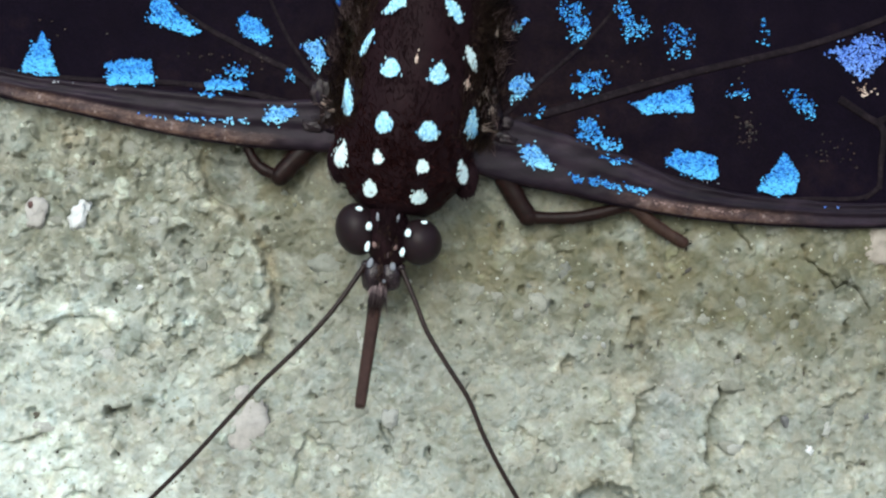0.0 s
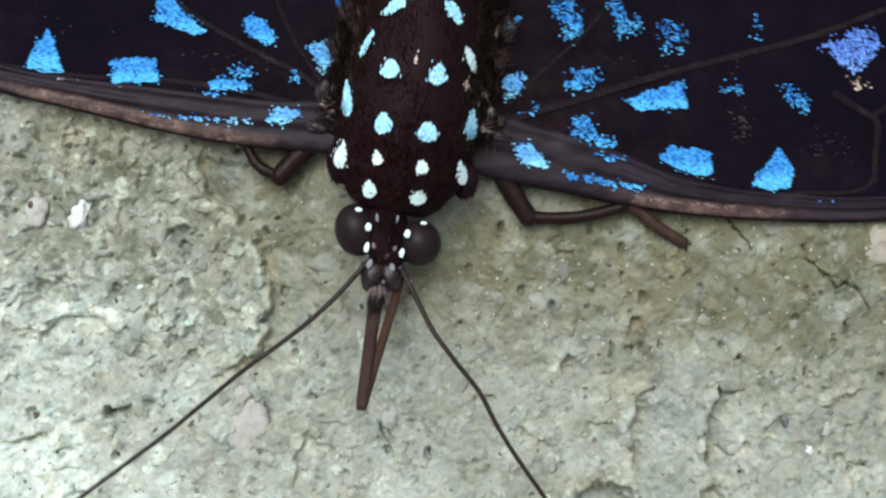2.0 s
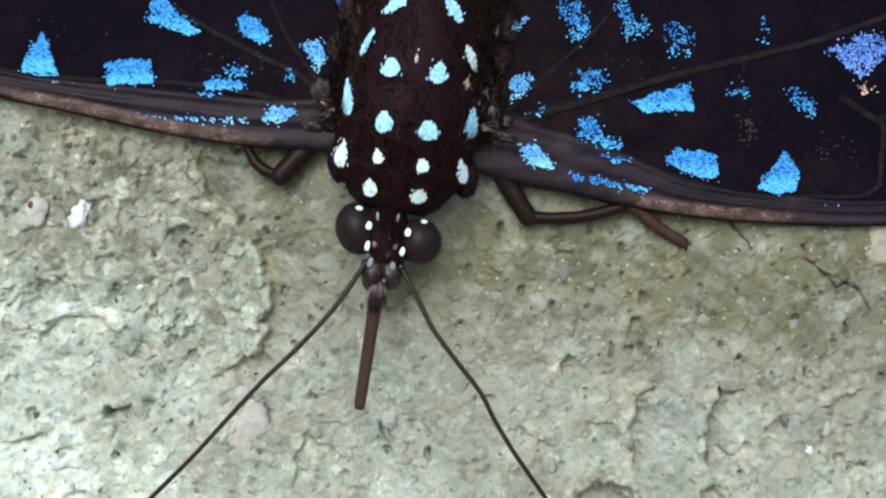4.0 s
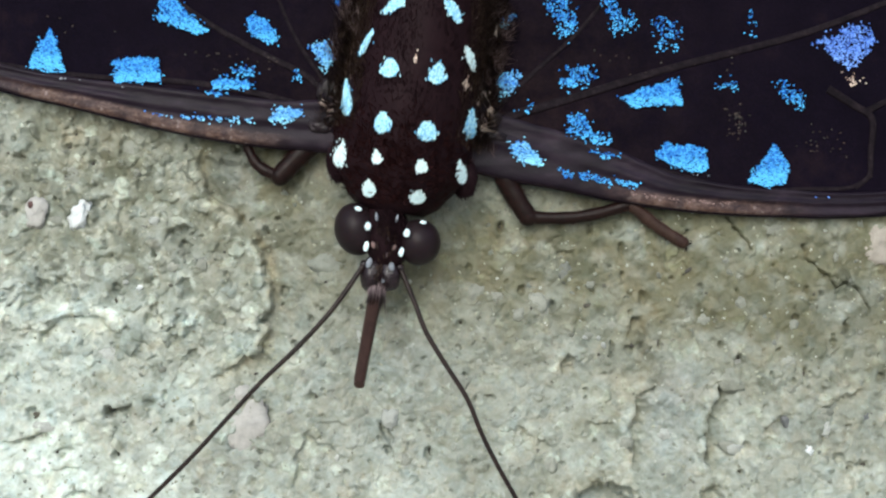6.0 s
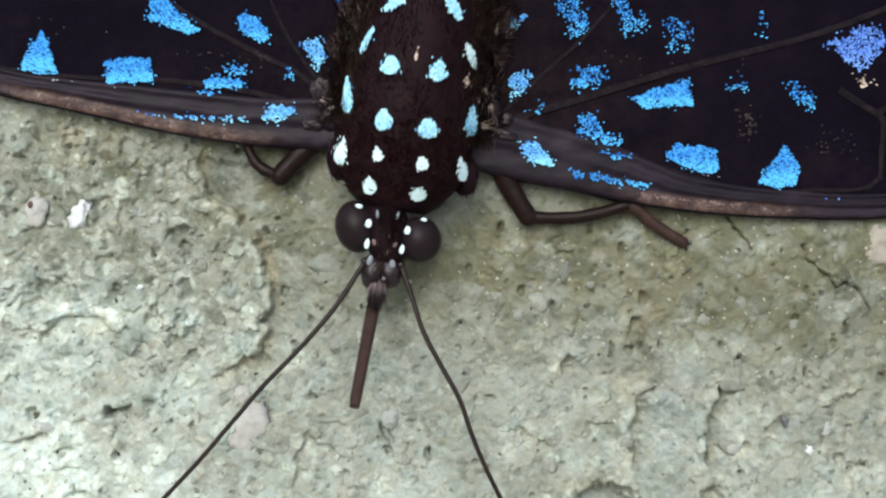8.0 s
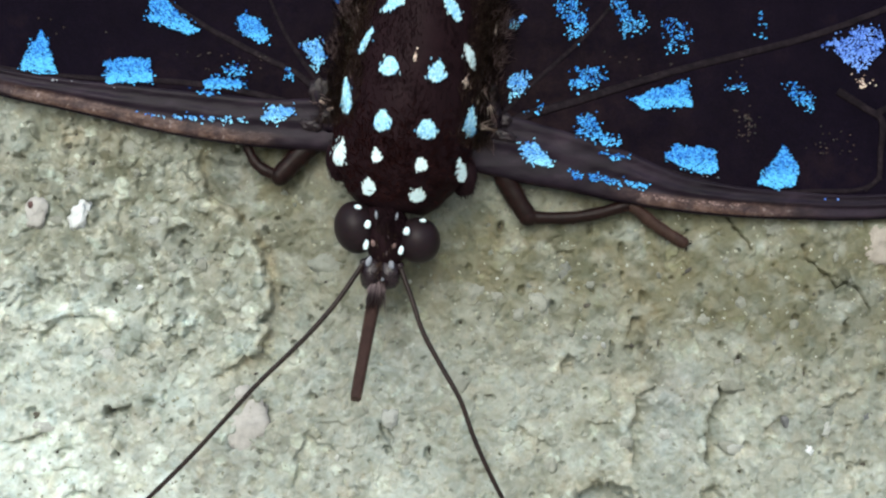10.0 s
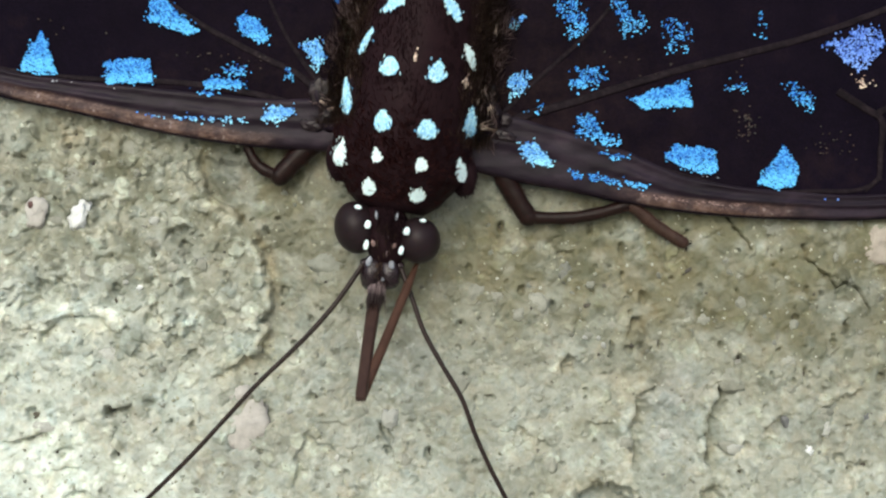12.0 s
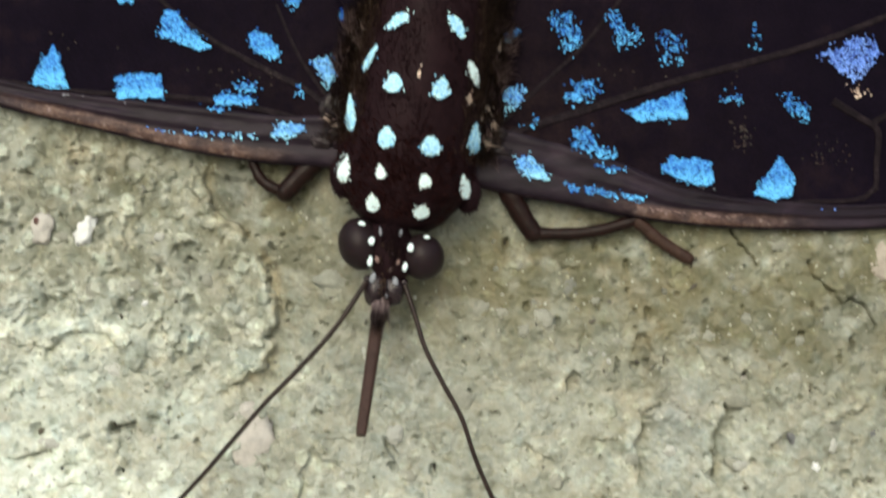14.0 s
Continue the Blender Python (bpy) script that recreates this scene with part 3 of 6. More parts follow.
def wall_relief(u, v):
    """How far the render stands out at (u, v): lumps, bits of aggregate, broken edges, pits and cracks."""
    wob_u = 0.1 * value_noise(u, v, 0.42, 3) + 0.06 * value_noise(u, v, 0.15, 4)
    wob_v = 0.1 * value_noise(u, v, 0.42, 5) + 0.06 * value_noise(u, v, 0.15, 6)
    coat = coat_of(u, v)
    h = 0.2 * value_noise(u, v, 7.0, 11) + 0.07 * value_noise(u + 0.5 * v, v - 0.5 * u, 2.4, 12) + 0.04 * value_noise(u, v, 1.0, 13)
    h = h + 0.022 * value_noise(u - 0.4 * v, v + 0.4 * u, 0.42, 14) + 0.018 * value_noise(u, v, 0.19, 15) + 0.01 * value_noise(u + 0.3 * v, v - 0.3 * u, 0.09, 16)
    large, middle, small = (stones(u + 0.7 * v, v - 0.7 * u, size, seed, fill)[0] for size, seed, fill in ((0.95, 21, 0.5), (0.5, 22, 0.6), (0.27, 23, 0.6)))
    h = h + 0.045 * large + 0.05 * middle + 0.04 * small
    h = h + (0.012 + 0.018 * coat) * crumbs(u + 0.6 * v, v - 0.6 * u, 1.0, 51) + (0.012 + 0.008 * coat) * crumbs(u + 0.6 * v, v - 0.6 * u, 0.4, 61)
    h = h + coat * (0.14 * value_noise(u, v, 1.7, 31) + 0.07 * value_noise(u, v, 0.65, 32) + 0.1 * large + 0.085 * middle + 0.02 * small)
    # broken edges, each with a hollow beyond it and a proud lip before
    for deep, reach, line in SHELVES:
        pick, past, fade = ways_past(u + wob_u, v + wob_v, line, 2.2 * reach + 0.4, max(0.5, reach))
        if past is not None:
            h[pick] += deep * fade * (0.1 * np.exp(-((past + 0.2) / 0.2) ** 2) - 1.25 * smoothstep(past / 0.05 + 0.5) * np.exp(-(np.maximum(past, 0) / (reach * (0.1 + 0.9 * fade))) ** 1.3))
    for cu, cv, ru, rv, turn, deep in ((5.184, -8.154, 1.15, 0.8, 0, 0.9), (8.604, -8.01, 0.432, 0.54, 0, 0.5), (-12.58, -1.5, 1.1, 0.72, 12, 0.4), (-1.818, -5.886, 0.15, 0.5, 30, 0.3)):
        h = h - deep * hollow(u, v, cu, cv, ru, rv, turn, 0.5)
    for cu, cv, ru, rv, turn, deep in ((10.872, -5.598, 0.324, 0.504, -30, 0.16), (-6.6, 2.6, 0.9, 0.95, 0, 0.12), (4.3, -3.9, 0.5, 0.5, 0, 0.12), (13.518, -5.346, 0.216, 0.36, -20, 0.12)):
        h = h - deep * hollow(u, v, cu, cv, ru, rv, turn, 0.8)
    # pits: those that can be told apart, and many small ones that lean the same way
    r = np.random.RandomState(5)
    pits = PITS + [(r.uniform(-15, 15), r.uniform(-8.5, 7), r.uniform(0.035, 0.06) * r.choice((1, 1, 1.6)), r.uniform(0.045, 0.12), r.normal(-0.4, 0.5), r.uniform(0.1, 0.22)) for _ in range(280)]
    ragged = value_noise(u, v, 0.12, 79)
    for cu, cv, ru, rv, turn, deep in pits:
        size = 1.5 * max(ru, rv)
        pick = (np.abs(u - cu) < size) & (np.abs(v - cv) < size)
        x, y = u[pick] - cu, v[pick] - cv
        ca, sa = math.cos(turn), math.sin(turn)
        d = np.hypot((x * ca + y * sa) / ru, (y * ca - x * sa) / rv) + 0.3 * ragged[pick]
        h[pick] -= deep * smoothstep((1.1 - d) / 0.5)
    for crack, wide, deep in ((((9, 1.134), (9.288, 0.738), (9.54, 0.45), (9.81, 0.018)), 0.03, 0.5),
            (((11.36, 0.1), (11.6, -0.12), (11.66, -0.4), (11.86, -0.42), (12.1, -0.62), (12.3, -0.92), (12.45, -1.16), (12.72, -1.1), (13.05, -1.26), (13.35, -1.6), (13.6, -1.98)), 0.03, 0.45),
            (((1.818, -5.742), (2.628, -5.886), (3.168, -6.192)), 0.03, 0.1),
            (((-10.5, -5.66), (-10.52, -6.2), (-10.46, -6.6)), 0.035, 0.25),
            (((-9.8, -2.95), (-9.5, -3.1), (-9.34, -3.26)), 0.03, 0.2),
            (((-8.1, -4.9), (-7.9, -5.2), (-7.7, -5.5)), 0.03, 0.2),
            (((-6.1, -4.75), (-5.95, -5.1), (-5.75, -5.5)), 0.035, 0.2),
            (((4.5, -3.4), (4.3, -3.6), (4.28, -4.1)), 0.04, 0.12),
            (((12.9, -2.2), (12.8, -2.6), (12.86, -3.0)), 0.03, 0.15)):
        h = h - deep * np.exp(-(line_distance(u + wob_u, v + wob_v, crack) / wide) ** 2) * (0.75 + 0.4 * value_noise(u, v, 0.3, 7))
    return h


def stretch(core, step, out, count):
    """Even steps over the middle, then ever longer ones out to the wall's ends."""
    middle = np.arange(-core, core + step / 2, step)
    far = core + step * (np.exp(np.linspace(0, math.log((out - core) / step + 1), count + 1)[1:]) - 1)
    return np.concatenate((-far[::-1], middle, far))


RELIEF = []


def build_wall():
    us, vs = stretch(15.2, 0.038, 3200.0, 50), stretch(9.2, 0.038, 1190.0, 46)
    u, v = np.meshgrid(us, vs, indexing="ij")
    calm = np.exp(-(np.maximum(0, np.abs(u) - 15.4) + np.maximum(0, np.abs(v) - 9.4)) / 2.5)
    h = wall_relief(u, v) * calm
    RELIEF.extend((us, vs, h))
    n, m = u.shape
    points = np.stack((u, -h, v), -1).reshape(-1, 3) * MM
    index = np.arange(n * m).reshape(n, m)
    faces = np.stack((index[:-1, :-1], index[1:, :-1], index[1:, 1:], index[:-1, 1:]), -1).reshape(-1, 4)
    ring = np.concatenate((index[:, 0], index[-1, 1:], index[-2::-1, -1], index[0, -2:0:-1]))
    back = points[ring].copy()
    back[:, 1] = 0.22
    behind = np.arange(len(ring)) + n * m
    sides = np.stack((ring, behind, np.roll(behind, -1), np.roll(ring, -1)), -1)
    points = np.concatenate((points, back))
    mesh = bpy.data.meshes.new("wall")
    mesh.from_pydata(points.tolist(), [], faces.tolist() + sides.tolist() + [behind[::-1].tolist()])
    mesh.polygons.foreach_set("use_smooth", [True] * len(mesh.polygons))
    mesh.materials.append(RENDER_COAT)
    # lime crust and dirt with painted light and shade, ochre and slate-grey stains
    def field(values):
        return np.concatenate((np.clip(values, 0, 1).reshape(-1), np.zeros(len(ring)))).astype(np.float32)
    blot = (value_noise(u, v, 1.3, 41) * 0.6 + value_noise(u, v, 0.5, 42) * 0.4) * calm
    stray = (0.16 * value_noise(u, v, 0.7, 43) + 0.1 * value_noise(u, v, 0.25, 44)) * calm
    # crust plus painted light: brighter lower left, and a lit ledge lip
    lime_lit = np.exp(-(((u + 12.5) / 7.0) ** 2 + ((v + 7.0) / 4.6) ** 2)) * (0.53 + 0.55 * blot) + 0.2 * smoothstep((-v - 2.5) / 5.0) * (0.5 + blot)
    lime_lit = lime_lit + 0.55 * np.exp(-(((u + 11.8) / 1.6) ** 2 + ((v + 2.0) / 0.32) ** 2))
    # olive dirt plus painted shade, darker towards the wings, eased beside the body
    dirt_shade = 1.45 * smoothstep((v + 4.5 + 0.16 * np.maximum(u, 0)) / 5.2) * (1 - 0.85 * smoothstep((v - 0.3) / 2.0) * np.exp(-((u - 1.5) / 5.0) ** 2)) * smoothstep((u + 21) / 12) * (0.6 + 0.4 * blot + (0.3 * value_noise(u, v, 0.8, 45) + 0.25 * value_noise(u, v, 0.32, 46)) * calm)
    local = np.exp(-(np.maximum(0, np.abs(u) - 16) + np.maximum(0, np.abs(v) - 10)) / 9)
    lime_lit, dirt_shade = lime_lit * local, dirt_shade * local + 0.3 * (1 - local)
    ochre = np.zeros_like(u)
    for cu, cv, ru, rv, much in ((4.968, -7.578, 1.26, 0.288, 0.9),
            (8.604, -7.83, 0.396, 0.36, 0.7),
            (-6.372, -3.942, 1.62, 0.72, 0.5),
            (-11.232, 3.708, 2.16, 0.72, 0.45),
            (-0.072, -1.782, 1.26, 1.26, 0.25),
            (6.408, -4.302, 1.08, 0.72, 0.5),
            (4.788, -5.472, 1.08, 0.36, 0.25),
            (-12.312, -2.592, 1.08, 0.288, 0.4),
            (-10.242, -4.662, 0.72, 0.18, 0.5),
            (-13.032, -5.922, 1.44, 0.216, 0.4),
            (13.698, -3.222, 0.252, 0.72, 0.4),
            (6.6, -3.9, 0.45, 0.36, 0.5),
            (6.228, -1.782, 1.08, 1.44, 0.25)):
        ochre = ochre + much * np.exp(-(((u - cu) / ru) ** 2 + ((v - cv) / rv) ** 2)) * (0.8 + 0.6 * blot)
    rim = np.interp(v, *RIM)
    for deep, reach, line in SHELVES:
        pick, past, fade = ways_past(u + 0.3 * stray, v + 0.3 * stray, line, 1.2)
        # ochre tint just below each broken edge
        ochre[pick] += 1.7 * deep * fade * np.exp(-((past - 0.08) / 0.22) ** 2) * (0.7 + blot[pick])
        # lip above each edge painted paler, as if lit
        lime_lit[pick] += 0.6 * deep * fade * np.exp(-((past + 0.18) / 0.16) ** 2) * (0.8 + blot[pick])
    lime_lit = lime_lit + 0.1 * coat_of(u, v) * (1 + 0.8 * blot)
    slate = np.zeros_like(u)
    for cu, cv, ru, rv, much in ((5.292, -7.992, 0.9, 0.36, 0.6),
            (-6.732, 2.358, 0.864, 0.9, 0.7),
            (7.488, -4.482, 0.81, 0.9, 0.4),
            (-8.352, 0.018, 0.81, 0.63, 0.4),
            (7.218, -5.382, 1.044, 1.62, 0.7),
            (-13.032, -1.242, 1.62, 0.72, 0.35),
            (-11.412, -3.042, 0.99, 0.72, 0.25),
            (10.908, -5.652, 0.45, 0.45, 0.6),
            (12.888, -2.142, 1.08, 1.26, 0.3),
            (-1.512, -6.192, 0.54, 0.54, 0.4),
            (-4.032, 0.378, 2.16, 1.26, 0.2)):
        slate = slate + much * np.exp(-(((u - cu) / ru) ** 2 + ((v - cv) / rv) ** 2) ** 1.5) * (0.8 + 0.6 * blot)
    tints = [stones(u + 0.7 * v, v - 0.7 * u, size, seed, fill)[1] for size, seed, fill in ((0.95, 21, 0.5), (0.5, 22, 0.6), (0.27, 23, 0.6))]
    lime_lit = lime_lit + coat_of(u, v) * np.clip(1.3 * tints[1] + 0.7 * tints[2] + 0.5 * tints[0] + 0.0, 0, 0.2) * calm
    stone = 0.5 + (0.5 * tints[0] + 0.7 * tints[1] + 0.5 * tints[2]) * calm
    for name, values in (("lime_lit", lime_lit), ("ochre", ochre), ("slate", slate), ("dirt_shade", dirt_shade), ("stone", stone)):
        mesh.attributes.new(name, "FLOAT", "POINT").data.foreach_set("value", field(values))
    ob = new("wall", mesh)
    ob.location = (0, 0, HEIGHT)
    ORIGIN[ob.name] = (0, 0, 0)
    return tagged(ob, "rough weathered grey-green cement render, pitted and cracked", "wall", kind="structure")


# a sheet out of view, added for its bounce light
def build_ground():
    form = Form()
    steps = [-60000, -8000, -2500, -900, 0, 900, 2500, 8000, 60000]
    rows = [[(a, 0.0, b) for b in steps] for a in steps]
    form.grid(rows)
    mesh = bpy.data.meshes.new("ground")
    mesh.from_pydata([(a * MM, b * MM, 0.02 * noise.noise(Vector((a, b, 0)) * 0.0007)) for row in rows for a, _, b in row], [], form.faces)
    mesh.materials.append(BOUNCE_GROUND)
    return tagged(new("ground", mesh), "unseen pale ground added to bounce light up the wall", "ground", kind="structure")


def relief_at(u, v):
    """Height of the built wall at a place, between the nearest four corners."""
    us, vs, h = RELIEF
    i, j = int(np.searchsorted(us, u)) - 1, int(np.searchsorted(vs, v)) - 1
    x, y = (u - us[i]) / (us[i + 1] - us[i]), (v - vs[j]) / (vs[j + 1] - vs[j])
    return float((h[i, j] * (1 - x) + h[i + 1, j] * x) * (1 - y) + (h[i, j + 1] * (1 - x) + h[i + 1, j + 1] * x) * y)


wall = build_wall()
ground = build_ground()

# ---- shape of the animal ----
HINGE = {"left": (-3.448, 3.743), "right": (1.351, 3.101)}


def wing_height(u, v):
    """How far the upper side of the spread wings stands off the wall."""
    return 1.5 - 0.034 * abs(u + 1.1) + 0.01 * (v - 4.0)


# along the body from the neck backwards: place, half width, base height, ridge height
BODY_PLACE = (-0.55, -0.25, 0.1, 0.65, 1.5, 3.0, 5.5, 8.0, 10.5, 15.0, 19.0, 20.5)
BODY_WIDTH = (1.0, 1.4, 1.62, 2.1, 2.15, 2.08, 2.0, 1.7, 1.35, 1.25, 0.75, 0.05)
BODY_BASE = (1.6, 1.6, 1.6, 1.55, 1.45, 1.45, 1.45, 1.45, 1.4, 1.3, 1.1, 1.0)
BODY_RIDGE = (2.75, 3.1, 3.35, 3.65, 3.9, 4.1, 4.15, 3.8, 3.2, 2.7, 1.8, 1.1)
BODY_START, BODY_WAY = (-1.443, 1.675), (0.171, 0.985)


def body_frame(u, v):
    """Place along the body's axis and distance to its side."""
    du, dv = u - BODY_START[0], v - BODY_START[1]
    return du * BODY_WAY[0] + dv * BODY_WAY[1], du * BODY_WAY[1] - dv * BODY_WAY[0]


def body_height(u, v):
    s, q = body_frame(u, v)
    width, base, ridge = (float(np.interp(s, BODY_PLACE, row)) for row in (BODY_WIDTH, BODY_BASE, BODY_RIDGE))
    return base + (ridge - base) * math.sqrt(max(0.0, 1 - (q / width) ** 2))



# ---- the butterfly ----
def spot_points(outline, step, sparse, rng, stray):
    """Places of scales that fill an outline, in clumps where they are sparse, and a few strays round its ragged edge."""
    us, vs = [p[0] for p in outline], [p[1] for p in outline]
    reach = 0.14 if stray else 0.0
    v = min(vs) - reach
    row = 0
    while v <= max(vs) + reach:
        u = min(us) - reach + (row % 2) * step / 2
        while u <= max(us) + reach:
            a, b = u + rng.uniform(-0.3, 0.3) * step, v + rng.uniform(-0.3, 0.3) * step
            d = edge_distance(a, b, outline)
            clump = noise.noise(Vector((a * 4.5, b * 4.5, 3.0))) + 0.7 * noise.noise(Vector((a * 10, b * 10, 8.0)))
            if inside(a, b, outline):
                d = max(0.0, d + (0.09 if step > 0.03 else 0.05) * min(0.3, clump))
                high = b > (min(vs) + max(vs)) / 2
                keep = sparse - (0.9 if high else 0.5) * max(0.0, 1 - d / (0.08 if step > 0.03 else 0.05)) + (0.35 if sparse > 0.8 else min(0.75, 1.6 * sparse)) * clump
                keep *= noise.noise(Vector((a * 13, b * 13, 5.0))) > (-0.5 if sparse > 0.8 else -0.9)
            else:
                keep = 0.9 * stray * max(0.0, 1 - d / 0.14) * (1 + 1.5 * clump)
            if rng.random() < keep:
                yield a, b
            u += step
        v += step * 0.87
        row += 1


def wing_spot(wing, side, material, sparse, *outline, stray=0.08, lift=0.05, label=""):
    """A patch of pale scales on a wing, laid like tiles away from the hinge."""
    rng = random.Random(int(1000 * outline[0][0]) + 7)
    form = Form()
    hinge = HINGE[side]
    step, size = (0.037, 0.056) if sparse > 0.8 else (0.045, 0.053)
    low, high = min(p[1] for p in outline), max(p[1] for p in outline)
    for u, v in spot_points(list(outline), step, sparse, rng, stray):
        way = Vector((u - hinge[0], v - hinge[1], 0)).normalized()
        way.rotate(Euler((0, 0, rng.gauss(0, 0.22))))
        way.z = rng.uniform(-0.02, 0.12)
        normal = Vector((rng.gauss(0, 0.1), rng.gauss(0, 0.1), 1))
        form.scale((u, v, wing_height(u, v) + lift + rng.uniform(0, 0.02)), way, normal, size * rng.uniform(0.75, 1.3), size * rng.uniform(0.65, 1.1))
        # lower part of the patch marked brighter, as painted sheen
        form.marks.extend([0.36 + 0.6 * float(smoothstep(np.array((0.55 - (v - low) / (high - low)) / 0.45)))] * 6)
    if form.points:
        part("spot", form, material, wing, label, smooth=False)


BODY_SPOTS = []


def body_spot(owner, material, u, v, ru, rv, turn=0.0, thin=1.0, name="spot"):
    """A tuft of white scale hairs on the thorax."""
    rng = random.Random(int(1000 * u) + 3)
    ca, sa = math.cos(radians(turn)), math.sin(radians(turn))
    outline = []
    for i in range(18):         # an oval drawn out a little at its upper end
        a = 2 * math.pi * i / 18
        x, y = ru * math.cos(a) * (1 - 0.28 * math.sin(a)), rv * math.sin(a) * (1.08 if math.sin(a) > 0 else 0.96)
        outline.append((u + x * ca - y * sa, v + x * sa + y * ca))
    BODY_SPOTS.append((u, v, max(ru, rv), outline))
    form = Form()
    for a, b in spot_points(outline, 0.026, thin, rng, 0.015):
        e = 0.03
        slope = Vector(((body_height(a - e, b) - body_height(a + e, b)) / (2 * e), (body_height(a, b - e) - body_height(a, b + e)) / (2 * e), 1)).normalized()
        slope = slope.lerp(Vector((0, 0, 1)), 0.4).normalized()
        way = Vector((BODY_WAY[0] + rng.gauss(0, 0.2), BODY_WAY[1] + rng.gauss(0, 0.12), 0))
        way = (way - slope * way.dot(slope)).normalized() + slope * rng.uniform(0.0, 0.16)
        form.scale(Vector((a, b, body_height(a, b))) + slope * 0.07, way, slope, rng.uniform(0.07, 0.12), rng.uniform(0.028, 0.04))
    part(name, form, material, owner, smooth=False)


RIBS = ((0.02, 0.36, 0.06), (0.44, 0.7, 0.1), (0.8, 1.0, 0.05))     # low ribs across the fore edge: from, to, height


# width of the thickened fore edge along the wing
FORE_BAND = {"left": ((0, 0.11, 0.22, 0.33, 0.44, 0.55, 0.67, 1), (1.7, 1.55, 1.5, 1.42, 1.2, 0.98, 0.86, 0.6)),
             "right": ((0, 0.1, 0.22, 0.33, 0.44, 0.55, 0.7, 1), (1.7, 2.0, 1.8, 1.6, 1.15, 0.98, 0.86, 0.6))}


def forewing(side, lead, trail, rust):
    """A forewing: membrane between fore and hind edge, with its rolled and worn fore edge and its veins."""
    hinge = (*HINGE[side], wing_height(*HINGE[side]))
    lead, trail = curve_through([(a, b, 0) for a, b in lead], 6), curve_through([(a, b, 0) for a, b in trail], 6)
    rows, marks = [], []
    n, m = 110, 46

    def along(line, t):
        x = t * (len(line) - 1)
        i = min(int(x), len(line) - 2)
        return line[i].lerp(line[i + 1], x - i)

    for i in range(n):
        t = (i / (n - 1)) ** 1.15
        a, b = along(lead, t), along(trail, t)
        row = []
        for j in range(m):
            w = (j / (m - 1)) ** 1.3
            p = a.lerp(b, w)
            row.append((p.x, p.y, wing_height(p.x, p.y) + 0.035 * noise.noise(Vector((p.x * 0.9, p.y * 0.9, 1.0))) + 0.02 * noise.noise(p * 2.7)))
        rows.append(row)
    form = Form().grid(rows, flip=side == "right")
    worn, far = (0.6, 2.6) if side == "left" else (0.95, 3.4)       # scales rubbed off near the root
    marks = [worn * math.exp(-math.hypot(x - hinge[0], y - hinge[1]) / far) for row in rows for x, y, z in row]
    form.marks = marks + marks
    under = [[(x, y, z - 0.05) for x, y, z in row] for row in rows]
    form.grid(under, flip=side == "left")
    wing = part("forewing", form, WING, butterfly, "black-brown forewing with iridescent blue spots", origin=hinge)
    # the fore edge: three low ribs, the outermost rolled down towards the wall
    strip, marks = [], []
    rng = random.Random(4)
    for i in range(150):
        t = i / 149
        p, q = along(lead, t), along(lead, min(1, t + 0.01))
        way = (q - p).normalized() if (q - p).length > 1e-6 else Vector((1, 0, 0))
        inward = Vector((-way.y, way.x, 0)) if side == "right" else Vector((way.y, -way.x, 0))
        broad = float(np.interp(t, *FORE_BAND[side]))
        row = []
        for j in range(26):
            w = j / 25
            c = p + inward * (broad * (w - 0.015))
            rib = sum(tall * max(0.0, math.sin(math.pi * (w - low) / (high - low))) ** 1.1 * (0.7 + 0.5 * noise.noise(Vector((p.x * 0.6, low * 9, 1.0)))) for low, high, tall in RIBS if low < w < high)
            roll = -0.25 * max(0.0, 1 - w * broad / 0.1) ** 2 - 0.05 * max(0.0, w - 0.9) * 10
            fray = 0.03 * noise.noise(Vector((c.x * 1.3, c.y * 3.5, 2.0))) + 0.015 * noise.noise(Vector((c.x * 3, c.y * 9, 2.0)))
            row.append((c.x, c.y, wing_height(c.x, c.y) + 0.06 + rib + roll + fray - 0.05 * (w > 0.97)))
            patch = smoothstep(np.array((c.x - rust[0]) / 3.0 + 0.4)) * smoothstep(np.array((rust[1] - c.x) / 3.0 + 0.4))
            band = smoothstep(np.array((w * broad - 0.03) / 0.06)) * smoothstep(np.array((0.52 - w * broad) / 0.14))
            marks.append(float(patch * band) * (0.9 + 0.6 * noise.noise(Vector((c.x * 1.5, c.y * 4, 7.0)))))
        strip.append(row)
    form = Form().grid(strip, flip=side == "right")
    lower = [[(x, y, z - 0.06) for x, y, z in row] for row in strip]
    form.grid(lower, flip=side == "left")
    form.marks = marks + marks
    part("leading_edge", form, COSTA, wing, "rolled fore edge, grey-violet worn to rust brown")
    return wing


def vein(wing, points, thick):
    path = [(p.x, p.y, wing_height(p.x, p.y) + 0.02) for p in curve_through([(a, b, 0) for a, b in points], 8)]
    part("vein", Form().tube(path, [1.5 * thick * (1 - 0.5 * i / len(path)) for i in range(len(path))], 8, 0.12), VEIN, wing)


def hindwing(side, centre, low, high, reach):
    """A rounded hindwing that lies half under the forewing."""
    rows = []
    for i in range(40):
        a = radians(low + (high - low) * i / 39)
        bulge = math.sin(math.pi * (i / 39) ** 0.8) ** 0.5
        row = []
        for j in range(24):
            r = (0.4 + reach * (0.35 + 0.65 * bulge) * (1 + 0.02 * math.sin(i * 0.8))) * j / 23
            u, v = centre[0] + r * math.cos(a), centre[1] + r * math.sin(a)
            row.append((u, v, wing_height(u, v) - 0.2 + 0.05 * noise.noise(Vector((u, v, 5.0)) * 0.6)))
        rows.append(row)
    flip = (high < low)
